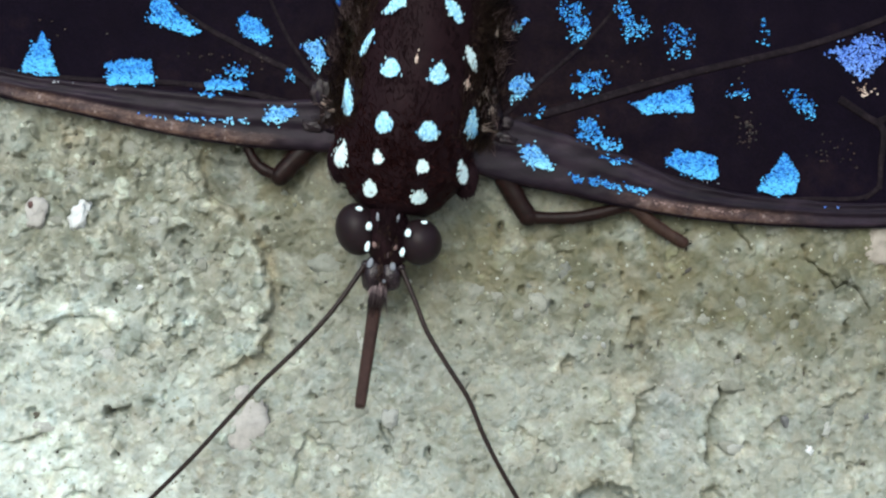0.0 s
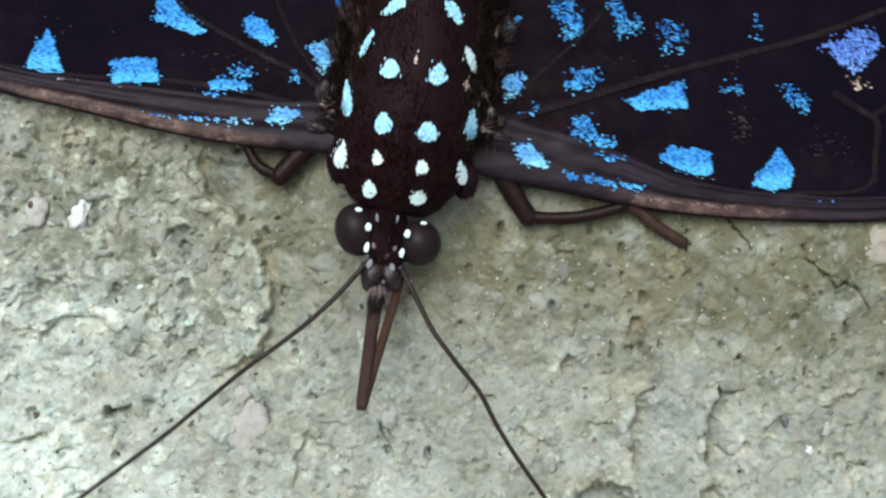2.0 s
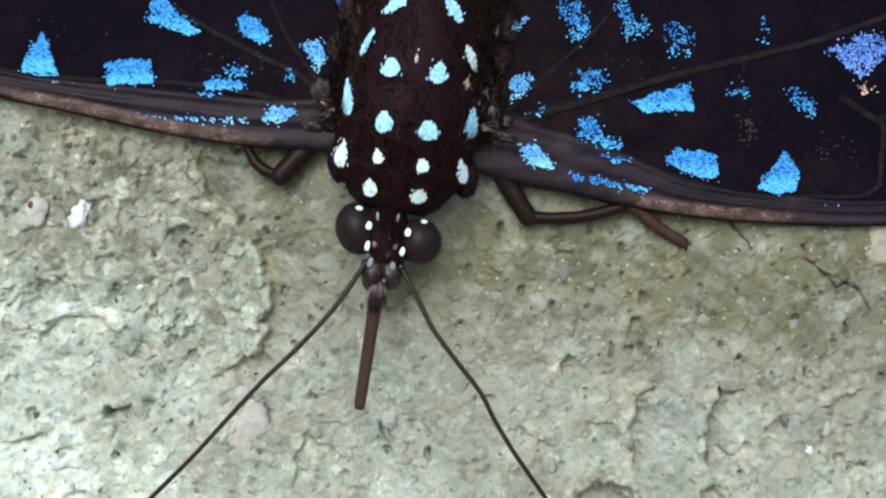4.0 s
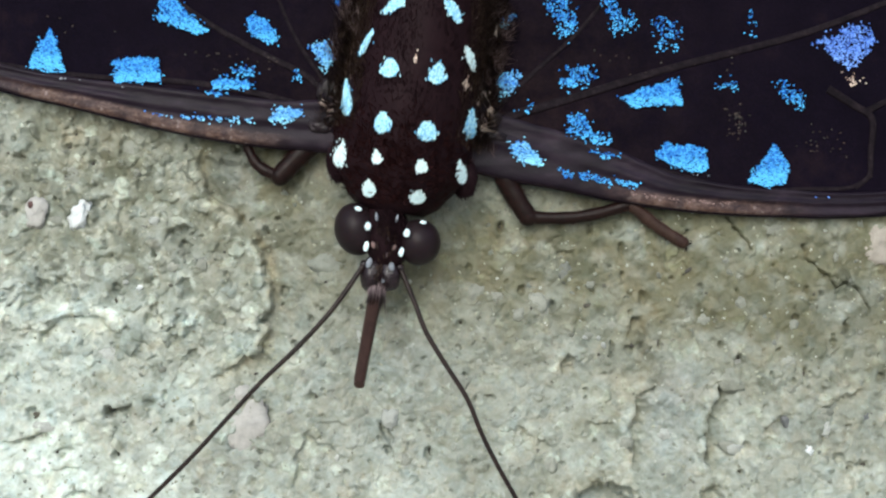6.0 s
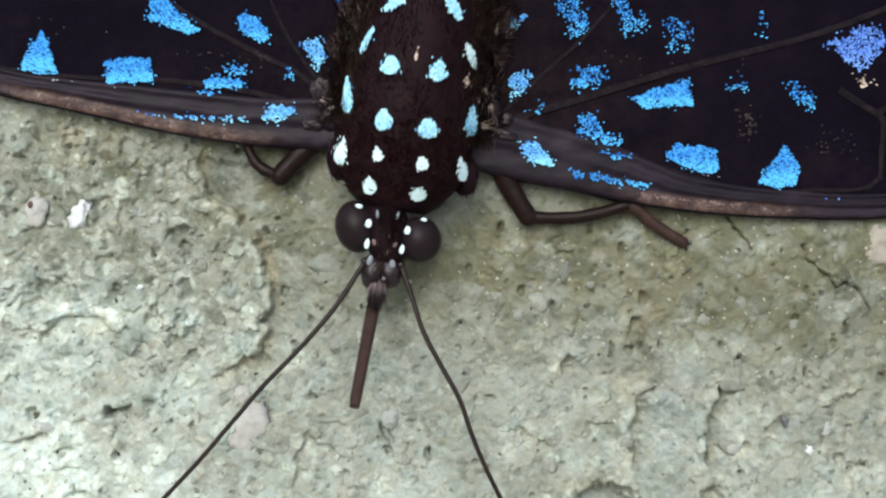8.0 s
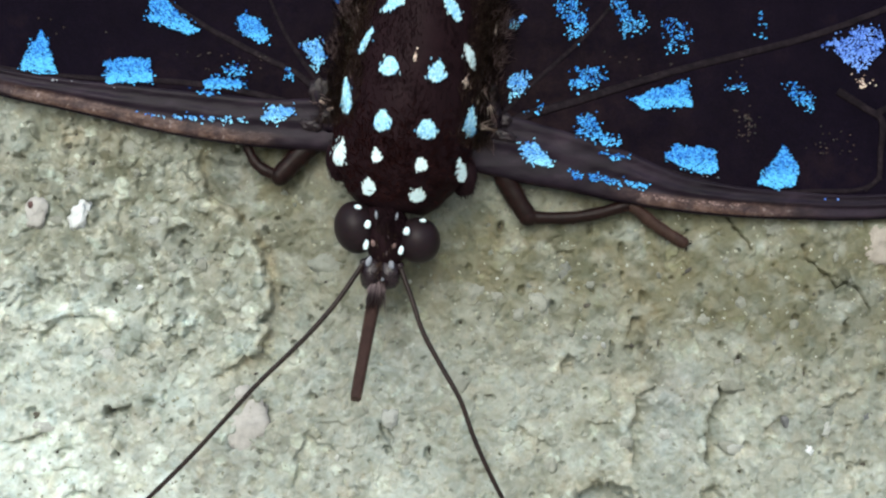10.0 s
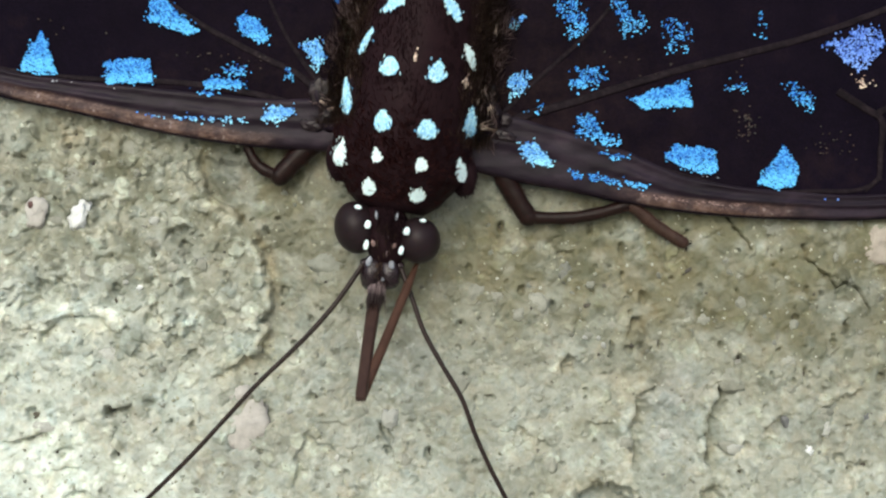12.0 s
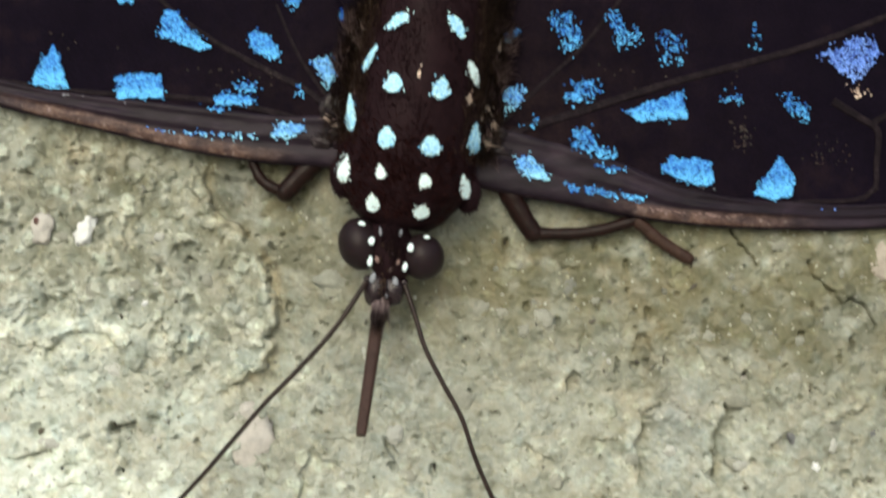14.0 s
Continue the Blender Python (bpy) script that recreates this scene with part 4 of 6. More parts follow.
    form = Form().grid(rows, flip=not flip)
    form.grid([[(x, y, z - 0.05) for x, y, z in row] for row in rows], flip=flip)
    return part("hindwing", form, WING, butterfly, "black-brown rounded hindwing half under the forewing", origin=(*centre, wing_height(*centre)))


def fur(owner, material, count, place, length, width, seed, lift=(0.1, 0.5), way=(0.171, 0.985), spread=0.35, clear=True, name="fur"):
    """Hairs rooted where place(rng) says, combed one way."""
    rng = random.Random(seed)
    form = Form()
    for _ in range(count):
        u, v, h = place(rng)
        if clear and any(math.hypot(u - a, v - b) < r + 0.3 and (inside(u, v, o) or edge_distance(u, v, o) < 0.03) for a, b, r, o in BODY_SPOTS):
            continue
        long = length * rng.uniform(0.5, 1.2)
        turn = rng.gauss(0, spread)
        du, dv = way[0] * math.cos(turn) - way[1] * math.sin(turn), way[0] * math.sin(turn) + way[1] * math.cos(turn)
        form.hair((u, v, h - 0.02), (u + du * long, v + dv * long, h + long * rng.uniform(*lift)), width * rng.uniform(0.7, 1.3), long * 0.12)
    return part(name, form, material, owner, smooth=False, kind="stuff")


def on_oval(cu, cv, ru, rv, h, dome):
    def place(rng):
        r, a = math.sqrt(rng.random()), rng.uniform(0, 2 * math.pi)
        x, y = r * math.cos(a), r * math.sin(a)
        return cu + ru * x, cv + rv * y, h + dome * math.sqrt(max(0, 1 - r * r))
    return place


butterfly = new("butterfly")
ROOT = (-1.152, 4.338, 0.0)
CLOSE = 1.016        # the animal hugs the wall
butterfly.scale = (CLOSE, CLOSE, CLOSE)
ORIGIN[butterfly.name] = ROOT
tagged(butterfly, "black butterfly with blue and white spots clinging head down", "butterfly")

# thorax and abdomen, one smooth barrel
rows = []
for i in range(90):
    s = BODY_PLACE[0] + (BODY_PLACE[-1] - BODY_PLACE[0]) * (i / 89) ** 1.25
    width, base, ridge = (float(np.interp(s, BODY_PLACE, row)) for row in (BODY_WIDTH, BODY_BASE, BODY_RIDGE))
    width *= 1 - 0.06 * abs(math.cos(math.pi * (s - 9.0) / 1.7)) ** 8 * (s > 8.5)      # rings of the abdomen
    row = []
    for j in range(36):
        a = 2 * math.pi * j / 36
        q = width * math.cos(a)
        z = base + (ridge - base if math.sin(a) > 0 else base - 0.7) * math.sin(a) * (1 + 0.03 * noise.noise(Vector((s * 1.5, q * 1.5, 0))))
        row.append((BODY_START[0] + s * BODY_WAY[0] + q * BODY_WAY[1], BODY_START[1] + s * BODY_WAY[1] - q * BODY_WAY[0], z))
    rows.append(row)
form = Form().grid(rows, closed=True)
form.faces.append(tuple(range(36))[::-1])
thorax = part("thorax", form, THORAX, butterfly, "black-brown furry body with rows of white spots")

body_spot(thorax, ICE, -1.36, 6.976, 0.374, 0.147, 25)
body_spot(thorax, ICE, 0.308, 6.817, 0.36, 0.16, -52)
body_spot(thorax, ICE, -2.172, 5.99, 0.387, 0.107, 58)
body_spot(thorax, WHITE, 0.792, 5.58, 0.347, 0.12, -68)
body_spot(thorax, ICE, -1.486, 5.169, 0.254, 0.254, 0)
body_spot(thorax, ICE, -0.129, 5.013, 0.267, 0.28, 0, 0.75)
body_spot(thorax, ICE, -2.78, 4.449, 0.16, 0.56, 3)
body_spot(thorax, ICE, 0.83, 3.72, 0.17, 0.44, -8)
body_spot(thorax, ICE, -1.686, 3.615, 0.24, 0.294, 5)
body_spot(thorax, ICE, -0.438, 3.376, 0.267, 0.267, 0)
body_spot(thorax, WHITE, -2.971, 2.787, 0.2, 0.36, -12)
body_spot(thorax, WHITE, -1.876, 2.659, 0.147, 0.2, 10, 0.88)
body_spot(thorax, WHITE, -0.604, 2.401, 0.174, 0.187, 0)
body_spot(thorax, WHITE, 0.537, 2.284, 0.16, 0.32, 8)
body_spot(thorax, WHITE, -2.12, 1.788, 0.2, 0.227, 0)
body_spot(thorax, WHITE, -0.729, 1.541, 0.214, 0.187, 15)
body_spot(thorax, BLUE, -3.188, 7.606, 0.067, 0.16, 0)
body_spot(thorax, CREAM, 0.694, 4.808, 0.053, 0.134, 10)
body_spot(thorax, CREAM, 1.317, 4.869, 0.053, 0.16, 10)
body_spot(thorax, CREAM, -0.756, 5.438, 0.04, 0.134, 0)


def on_thorax(rng):
    while True:
        s, side = rng.uniform(-0.4, 7.6), rng.uniform(-1, 1)
        q = side * float(np.interp(s, BODY_PLACE, BODY_WIDTH)) * 0.985
        u, v = BODY_START[0] + s * BODY_WAY[0] + q * BODY_WAY[1], BODY_START[1] + s * BODY_WAY[1] - q * BODY_WAY[0]
        return u, v, body_height(u, v)


def on_collar(rng):
    u, v, h = on_thorax(rng)
    while body_frame(u, v)[0] > 2.2 * rng.random() + 0.4:
        u, v, h = on_thorax(rng)
    return u, v, h


def on_flank(rng):
    s, side = rng.uniform(1.6, 7.6), rng.choice((-1, 1)) * rng.triangular(0.66, 1.34, 1.0)
    q = side * float(np.interp(s, BODY_PLACE, BODY_WIDTH))
    u, v = BODY_START[0] + s * BODY_WAY[0] + q * BODY_WAY[1], BODY_START[1] + s * BODY_WAY[1] - q * BODY_WAY[0]
    return u, v, max(body_height(u, v), wing_height(u, v) + 0.05) + 0.12


fur(thorax, FUR, 6000, on_thorax, 0.15, 0.022, 1, lift=(0.0, 0.25), spread=0.2)
fur(thorax, FUR_RED, 2600, on_collar, 0.28, 0.024, 4, spread=0.8, lift=(0.1, 0.7))
fur(thorax, FUR_BROWN, 4200, on_flank, 0.5, 0.011, 2, spread=0.6, lift=(0.0, 0.3))
fur(thorax, FUR_PALE, 170, on_flank, 0.36, 0.012, 3, spread=0.5, lift=(0.1, 0.5))
for cu, cv, count, way in ((1.55, 7.2, 60, (0.2, 1.0)), (1.95, 6.7, 40, (0.5, 0.8)), (1.75, 5.7, 40, (0.4, 0.9)), (1.4, 6.2, 40, (0.1, 1.0)), (1.3, 5.2, 26, (-0.1, 1.0)), (-2.95, 7.3, 50, (-0.3, 1.0)), (-2.5, 6.7, 30, (-0.1, 1.0)), (-3.3, 6.1, 30, (-0.4, 0.9))):
    fur(thorax, FUR_PALE, 2 * count, on_oval(cu, cv, 0.24, 0.4, max(body_height(cu, cv), wing_height(cu, cv)) + 0.16, 0.1), 0.42, 0.009, int(cu * 70) % 83, way=way, spread=0.55, lift=(0.0, 0.4), name="tuft")

# the two lobes that cover the wing joints, one on each shoulder
for centre, radii, turn in (((-3.137, 2.588, 1.85), (0.37, 0.6, 0.36), 12), ((0.686, 2.143, 1.85), (0.4, 0.62, 0.36), 2)):
    lobe = part("shoulder_lobe", Form().blob(centre, radii, turn, 0.15, 14, 20), THORAX, thorax, "dark brown furry shoulder lobe")
    fur(lobe, FUR, 260, on_oval(centre[0], centre[1], radii[0] * 1.02, radii[1] * 1.02, centre[2], radii[2]), 0.13, 0.024, int(centre[0] * 50) % 91, way=(0.171, -0.985), lift=(0.0, 0.3))

# head, eyes, palps
head = part("head", Form().blob((-1.666, 0.442, 2.15), (0.72, 1.05, 0.72), 10, 0.06, 16, 24), THORAX, butterfly, "narrow black head with white flecks")
part("eye", Form().blob((-2.581, 0.594, 2.2), (0.655, 0.8, 0.72), 12, 0, 24, 36), EYE_SKIN, head, "large glossy dark brown compound eye")
part("eye", Form().blob((-0.696, 0.204, 2.2), (0.66, 0.7, 0.72), 12, 0, 24, 36), EYE_SKIN, head, "large glossy dark brown compound eye")
for centre, radii, turn in (((-2.1, -0.76, 2.2), (0.36, 0.54, 0.36), -6), ((-1.58, -0.78, 2.25), (0.36, 0.5, 0.36), 8), ((-1.93, -1.142, 2.1), (0.3, 0.42, 0.3), 0)):
    part("palp", Form().blob(centre, radii, turn, 0.12, 12, 16), PALP, head, "dark furry mouth palp with pale hairs")
for centre, radii, turn, material in (((-2.179, 0.665, 2.95), (0.097, 0.125, 0.05), 0, WHITE),
                             ((-1.031, 0.466, 2.95), (0.097, 0.125, 0.05), 0, WHITE),
                             ((-2.238, 0.067, 2.8), (0.077, 0.154, 0.05), -8, WHITE),
                             ((-1.202, -0.1, 2.8), (0.077, 0.14, 0.05), -8, WHITE),
                             ((-2.475, 1.187, 2.75), (0.112, 0.07, 0.05), -20, WHITE),
                             ((-0.551, 0.785, 2.8), (0.098, 0.056, 0.05), -10, WHITE),
                             # the grey ones on the palps are glints given as colour
                             ((-2.169, -0.42, 2.55), (0.084, 0.155, 0.05), -15, GREY),
                             ((-1.496, -0.521, 2.57), (0.084, 0.127, 0.05), 15, GREY),
                             ((-1.93, 0.95, 2.85), (0.045, 0.13, 0.05), 6, GREY),
                             ((-1.33, 0.9, 2.85), (0.045, 0.12, 0.05), -12, GREY),
                             ((-2.03, 0.12, 2.75), (0.07, 0.1, 0.05), 20, CREAM_DIM),
                             ((-1.42, 0.05, 2.75), (0.07, 0.1, 0.05), -20, CREAM_DIM),
                             ((-1.751, -0.943, 2.5), (0.056, 0.085, 0.05), -40, GREY)):
    part("fleck", Form().blob(centre, radii, turn, 0.3, 8, 12), material, head, "white scale fleck, painted glint on the palps")


fur(head, FUR, 500, on_oval(-1.61, 0.771, 0.5, 0.9, 2.35, 0.55), 0.26, 0.024, 6, way=(0.1, -1.0), lift=(0.1, 0.6))
fur(head, FUR_BROWN, 45, on_oval(-1.677, 0.352, 0.4, 0.75, 2.45, 0.5), 0.2, 0.026, 7, way=(0.0, -1.0), lift=(0.1, 0.5))
fur(head, FUR_PINK, 150, on_oval(-1.93, -1.15, 0.28, 0.22, 2.36, 0.08), 0.78, 0.017, 8, way=(-0.05, -1.0), lift=(0.45, 1.0), spread=0.12)
fur(head, FUR_PINK, 12, on_oval(-1.7, 0.3, 0.3, 0.6, 2.5, 0.45), 0.16, 0.016, 17, way=(0.0, -1.0), lift=(0.1, 0.4))
fur(head, FUR_BROWN, 90, on_oval(-1.865, -0.695, 0.5, 0.45, 2.2, 0.34), 0.24, 0.026, 9, way=(-0.05, -1.0), lift=(0.0, 0.3))


def antenna(points, label):
    path = curve_through(points, 10)
    n = len(path)
    radii = []
    for i in range(n):
        t = i / (n - 1)
        club = 1.0 + 1.1 * max(0.0, (t - 0.86) / 0.14)
        ring = 1.0 + 0.05 * math.sin(i * 2.6)
        radii.append(0.07 * (1.12 - 0.18 * t) * club * ring if i < n - 1 else 0.03)
    ob = part("antenna", Form().tube(path, radii, 10), HORN, butterfly, label, origin=points[0])
    part("socket", Form().blob(points[0], (0.13, 0.13, 0.12), 0, 0.05, 8, 12), PALP, ob)
    return ob


antenna_left = antenna(((-2.333, -0.457, 2.35), (-3.061, -1.53, 2.55), (-3.622, -2.214, 2.65), (-4.224, -2.849, 2.67), (-4.756, -3.366, 2.7), (-5.418, -3.997, 2.75), (-6.422, -5.084, 2.75), (-7.425, -6.171, 2.75), (-8.703, -7.429, 2.65), (-10.522, -9.173, 2.45), (-12.242, -10.72, 2.35)), "long thin dark brown antenna")
antenna_right = antenna(((-1.251, -0.558, 2.35), (-0.824, -1.581, 2.55), (-0.47, -2.465, 2.65), (0.1, -3.416, 2.7), (0.736, -4.415, 2.75), (1.154, -5.418, 2.75), (1.605, -6.338, 2.75), (2.214, -7.429, 2.65), (3.221, -9.173, 2.45), (4.244, -10.974, 2.35)), "long thin dark brown antenna")

# proboscis: a stiff tube held out from the head, and its end folded back at the knee
UPPER, LOWER = 4.5, 5.2
BASE = (-1.978, -1.21, 2.05)
steps = [i / 20 for i in range(21)]
proboscis = part("proboscis", Form().tube([(BASE[0], BASE[1] + 0.25 - (UPPER + 0.25) * t, BASE[2]) for t in steps], [0.215 - 0.055 * t - 0.02 * max(0.0, t - 0.95) * 20 for t in steps], 16, 0.8, 0.25), TUBE, butterfly, "stiff dark brown proboscis bent at the knee", origin=BASE)
KNEE = (BASE[0], BASE[1] - UPPER, BASE[2])
form = Form().tube([(KNEE[0], KNEE[1] - LOWER * t, KNEE[2]) for t in steps], [0.145 - 0.012 * t - 0.08 * max(0.0, t - 0.8) * 5 for t in steps], 14, 0.85, 0.2)
proboscis_end = part("proboscis_end", form, TUBE_TIP, proboscis, "red-brown tapering end folded back to the wall", origin=KNEE)


def leg(joints, radii, bows, materials, label):
    """A leg of femur, shin and foot, each a tapered rod with rounded joints."""
    top = new("leg")
    top.parent = butterfly
    ORIGIN[top.name] = joints[0]
    top.location = world_place(joints[0]) - world_place(ROOT)
    tagged(top, label)
    for name, a, b, (ra, rb), bent, material in zip(("femur", "shin", "foot"), joints, joints[1:], radii, bows, materials):
        a, b = Vector(a), Vector(b)
        bow = (b - a).cross(Vector((0, 0, 1))).normalized() * (b - a).length * bent
        path = [a.lerp(b, t) + bow * math.sin(math.pi * t) for t in (i / 12 for i in range(13))]
        girth = [ra + (rb - ra) * i / 12 + 0.012 * math.sin(i * 1.9) for i in range(13)]
        form = Form().tube(path, girth, 12)
        form.blob(b, (rb * 1.04, rb * 1.04, rb), 0, 0.05, 8, 12)
        limb = part(name, form, material, top, smooth=True)
        hairs = Form()
        rng = random.Random(len(name))
        for _ in range(70):
            t = rng.random()
            p = a.lerp(b, t) + bow * math.sin(math.pi * t)
            side = (b - a).cross(Vector((0, 0, 1))).normalized() * rng.uniform(-1, 1)
            r = ra + (rb - ra) * t
            root = p + side * r + Vector((0, 0, r * math.sqrt(max(0, 1 - side.length ** 2))))
            hairs.hair(root, root + (b - a).normalized() * rng.uniform(0.06, 0.14) + side * 0.05, 0.016)
        if name == "foot":
            for bend in (-1, 1):
                tip = b + (b - a).normalized() * 0.17
                side = (b - a).cross(Vector((0, 0, 1))).normalized() * bend
                claw = [tip + side * 0.06, tip + side * 0.14 + (b - a).normalized() * 0.06, tip + side * 0.2 - (b - a).normalized() * 0.01]
                part("claw", Form().tube(curve_through(claw, 5), [0.035 - 0.0025 * i for i in range(11)], 8), LEG, limb)
        part("bristles", hairs, FUR_RED, limb, smooth=False, kind="stuff")
    return top


leg_left = leg(((-3.451, 3.715, 1.0), (-5.04, 2.27, 1.0), (-6.1, 3.29, 0.95), (-6.35, 4.62, 0.8)), ((0.38, 0.31), (0.2, 0.15), (0.12, 0.07)), (0.035, -0.17, 0.03), (LEG, LEG, TARSUS), "dark brown bent leg half under the wing")
leg_right = leg(((1.688, 2.733, 1.05), (2.645, 0.98, 1.0), (5.82, 1.39, 0.95), (7.48, 0.195, 0.8)), ((0.37, 0.29), (0.2, 0.19), (0.2, 0.19)), (0.03, 0.06, 0.03), (LEG, LEG, TARSUS), "dark brown bent leg with its foot on the wall")

# wings
wing_left = forewing("left", ((-2.704, 2.964), (-4.933, 3.074), (-6.68, 3.253), (-8.432, 3.537), (-10.189, 3.926), (-11.952, 4.333), (-13.72, 4.725), (-19.053, 6.169), (-26.231, 9.209), (-30.748, 12.43)), ((-3.014, 6.6), (-3.881, 8.68), (-5.445, 10.769), (-7.885, 13.044), (-11.037, 15.163), (-14.558, 17.123), (-18.098, 18.92), (-22.557, 20.045), (-27.98, 17.682), (-30.784, 12.466)), (-13.837, -5.404))
wing_right = forewing("right", ((0.485, 2.514), (2.014, 2.066), (3.756, 1.722), (5.505, 1.324), (7.259, 1.012), (9.019, 0.821), (10.784, 0.718), (13.762, 0.685), (21.49, 1.255), (30.555, 3.401)), ((1.231, 5.91), (1.664, 7.989), (2.878, 10.246), (5.139, 12.518), (8.109, 14.286), (11.622, 15.722), (16.043, 16.832), (21.404, 16.212), (27.757, 11.362), (30.592, 3.437)), (5.611, 10.946))
hindwing("left", (-2.495, 6.948), 168, 85, 19.0)
hindwing("right", (0.797, 6.428), 8, 85, 19.0)

vein(wing_left, ((-3.364, 4.352), (-4.407, 5.309), (-5.452, 5.834), (-7.023, 6.658), (-8.423, 7.588), (-9.649, 8.726)), 0.080)
vein(wing_left, ((-3.363, 4.525), (-4.406, 5.915), (-4.928, 6.784), (-5.449, 8)), 0.051)
vein(wing_left, ((-3.451, 4.092), (-5.803, 4.743), (-8.078, 5.101), (-11.067, 5.254), (-13.716, 5.581), (-16.377, 6.155)), 0.072)
vein(wing_right, ((1.666, 3.574), (2.535, 4.01), (3.754, 4.327), (7.251, 5.333), (11.298, 6.313), (13.951, 7.238), (16.081, 8.093)), 0.102)
vein(wing_right, ((1.665, 3.921), (2.882, 5.052), (4.449, 6.448), (5.67, 7.844), (6.368, 8.717)), 0.051)
vein(wing_right, ((1.752, 3.574), (3.755, 3.233), (5.678, 2.7), (7.257, 2.146), (9.546, 1.591), (11.666, 1.559), (12.906, 1.596), (13.615, 1.948)), 0.072)
vein(wing_right, ((12.276, 4.658), (13.075, 4.136), (13.644, 3.7), (13.577, 2.649), (13.526, 1.982), (13.084, 1.561)), 0.087)
vein(wing_right, ((13.519, 3.963), (14.317, 4.316), (15.74, 4.585)), 0.072)
wing_spot(wing_left, "left", BLUE, 0.97, (-12.385, 6.83), (-12.157, 6.306), (-11.878, 5.362), (-12.478, 5.365), (-13.062, 5.508), (-12.918, 5.961), stray=0.03)
wing_spot(wing_left, "left", BLUE, 0.97, (-10.484, 5.739), (-9.744, 5.909), (-8.989, 5.836), (-8.902, 5.105), (-10.362, 5.059), stray=0.04)
wing_spot(wing_left, "left", BLUE, 0.9, (-8.984, 7.817), (-8.563, 7.814), (-8.108, 7.221), (-7.443, 6.696), (-7.759, 6.524), (-8.512, 6.841), (-9.091, 7.019), stray=0.1)
wing_spot(wing_left, "left", BLUE, 0.85, (-6.323, 7.14), (-5.886, 7.241), (-5.486, 6.788), (-5.312, 6.353), (-5.626, 6.269), (-6.324, 6.758), stray=0.1)
wing_spot(wing_left, "left", CYAN, 0.85, (-4.371, 6.227), (-3.796, 6.431), (-3.536, 5.824), (-3.815, 5.462), (-4.093, 5.827), stray=0.1)
wing_spot(wing_left, "left", BLUE, 0.85, (-7.411, 5.15), (-6.938, 5.321), (-6.012, 5.126), (-6.117, 4.918), (-7.237, 4.888), stray=0.08)
wing_spot(wing_left, "left", BLUE, 0.5, (-6.746, 5.494), (-6.326, 5.752), (-5.872, 5.507), (-6.012, 5.265), (-6.536, 5.267), stray=0.1)
wing_spot(wing_left, "left", BLUE, 0.75, (-7.728, 4.804), (-7.465, 4.889), (-6.887, 4.748), (-7.202, 4.61), lift=0.17, stray=0.05)
wing_spot(wing_left, "left", CYAN, 0.9, (-5.577, 3.909), (-5.245, 4.394), (-4.582, 4.357), (-4.513, 4.148), (-5.106, 3.804), lift=0.16, stray=0.08)
wing_spot(wing_left, "left", CYAN, 0.6, (-9.4, 4.2), (-8.957, 4.148), (-7.729, 4.091), (-6.154, 3.998), (-5.979, 3.824), (-7.554, 3.899), (-8.87, 4.008), lift=0.16, stray=0.04)
wing_spot(wing_left, "left", BLUE, 0.3, (-4.929, 5.537), (-4.581, 5.604), (-4.407, 5.222), (-4.843, 5.224), stray=0.06)
wing_spot(wing_left, "left", BLUE, 0.7, (-10.494, 8.472), (-9.825, 8.379), (-9.914, 7.998), (-10.354, 8.036), stray=0.1)
wing_spot(wing_left, "left", BLUE, 0.7, (-5.239, 8.345), (-4.577, 8.305), (-4.717, 7.891), (-5.1, 7.928), stray=0.1)
wing_spot(wing_right, "right", CYAN, 0.7, (2.063, 6.884), (2.446, 7.129), (2.654, 7.061), (2.394, 6.713), (2.116, 6.677), stray=0.06)
wing_spot(wing_right, "right", BLUE, 0.46, (3.403, 7.222), (3.75, 7.657), (4.274, 7.453), (4.588, 6.935), (4.24, 6.273), (3.839, 6.375), (3.926, 6.878), stray=0.14)
wing_spot(wing_right, "right", BLUE, 0.36, (5.286, 7.529), (5.705, 7.775), (5.881, 7.186), (6.371, 6.894), (6.197, 6.493), (5.637, 6.42), (5.409, 6.94), stray=0.14)
wing_spot(wing_right, "right", BLUE, 0.3, (6.809, 6.809), (7.335, 6.9), (7.74, 6.432), (7.635, 5.944), (7.004, 5.871), (6.863, 6.323), stray=0.14)
wing_spot(wing_right, "right", BLUE, 0.16, (9.743, 7.176), (10.06, 7.213), (9.992, 6.132), (9.781, 6.13), stray=0.06)
wing_spot(wing_right, "right", VIOLET, 0.66, (11.864, 6.107), (12.358, 6.407), (13.066, 6.638), (13.527, 6.711), (13.813, 6.065), (13.336, 5.538), (12.983, 5.169), (12.396, 5.655), stray=0.1)
wing_spot(wing_right, "right", CYAN, 0.8, (2.012, 5.083), (2.325, 5.396), (2.795, 5.26), (2.569, 4.791), (2.1, 4.494), (2.047, 4.788), stray=0.08)
wing_spot(wing_right, "right", BLUE, 0.62, (3.893, 4.883), (4.067, 5.37), (4.8, 5.513), (5.097, 5.201), (4.538, 4.799), (3.998, 4.71), stray=0.1)
wing_spot(wing_right, "right", BLUE, 0.95, (5.763, 4.474), (6.55, 4.808), (7.637, 5.039), (7.727, 4.204), (6.902, 4.218), (6.288, 4.146), stray=0.06)
wing_spot(wing_right, "right", BLUE, 0.22, (8.798, 4.905), (9.008, 5.15), (9.572, 5.048), (9.397, 4.698), (8.869, 4.626), stray=0.06)
wing_spot(wing_right, "right", BLUE, 0.44, (10.595, 4.878), (10.86, 5.054), (11.303, 4.654), (11.658, 4.114), (11.482, 3.973), (10.809, 4.355), stray=0.12)
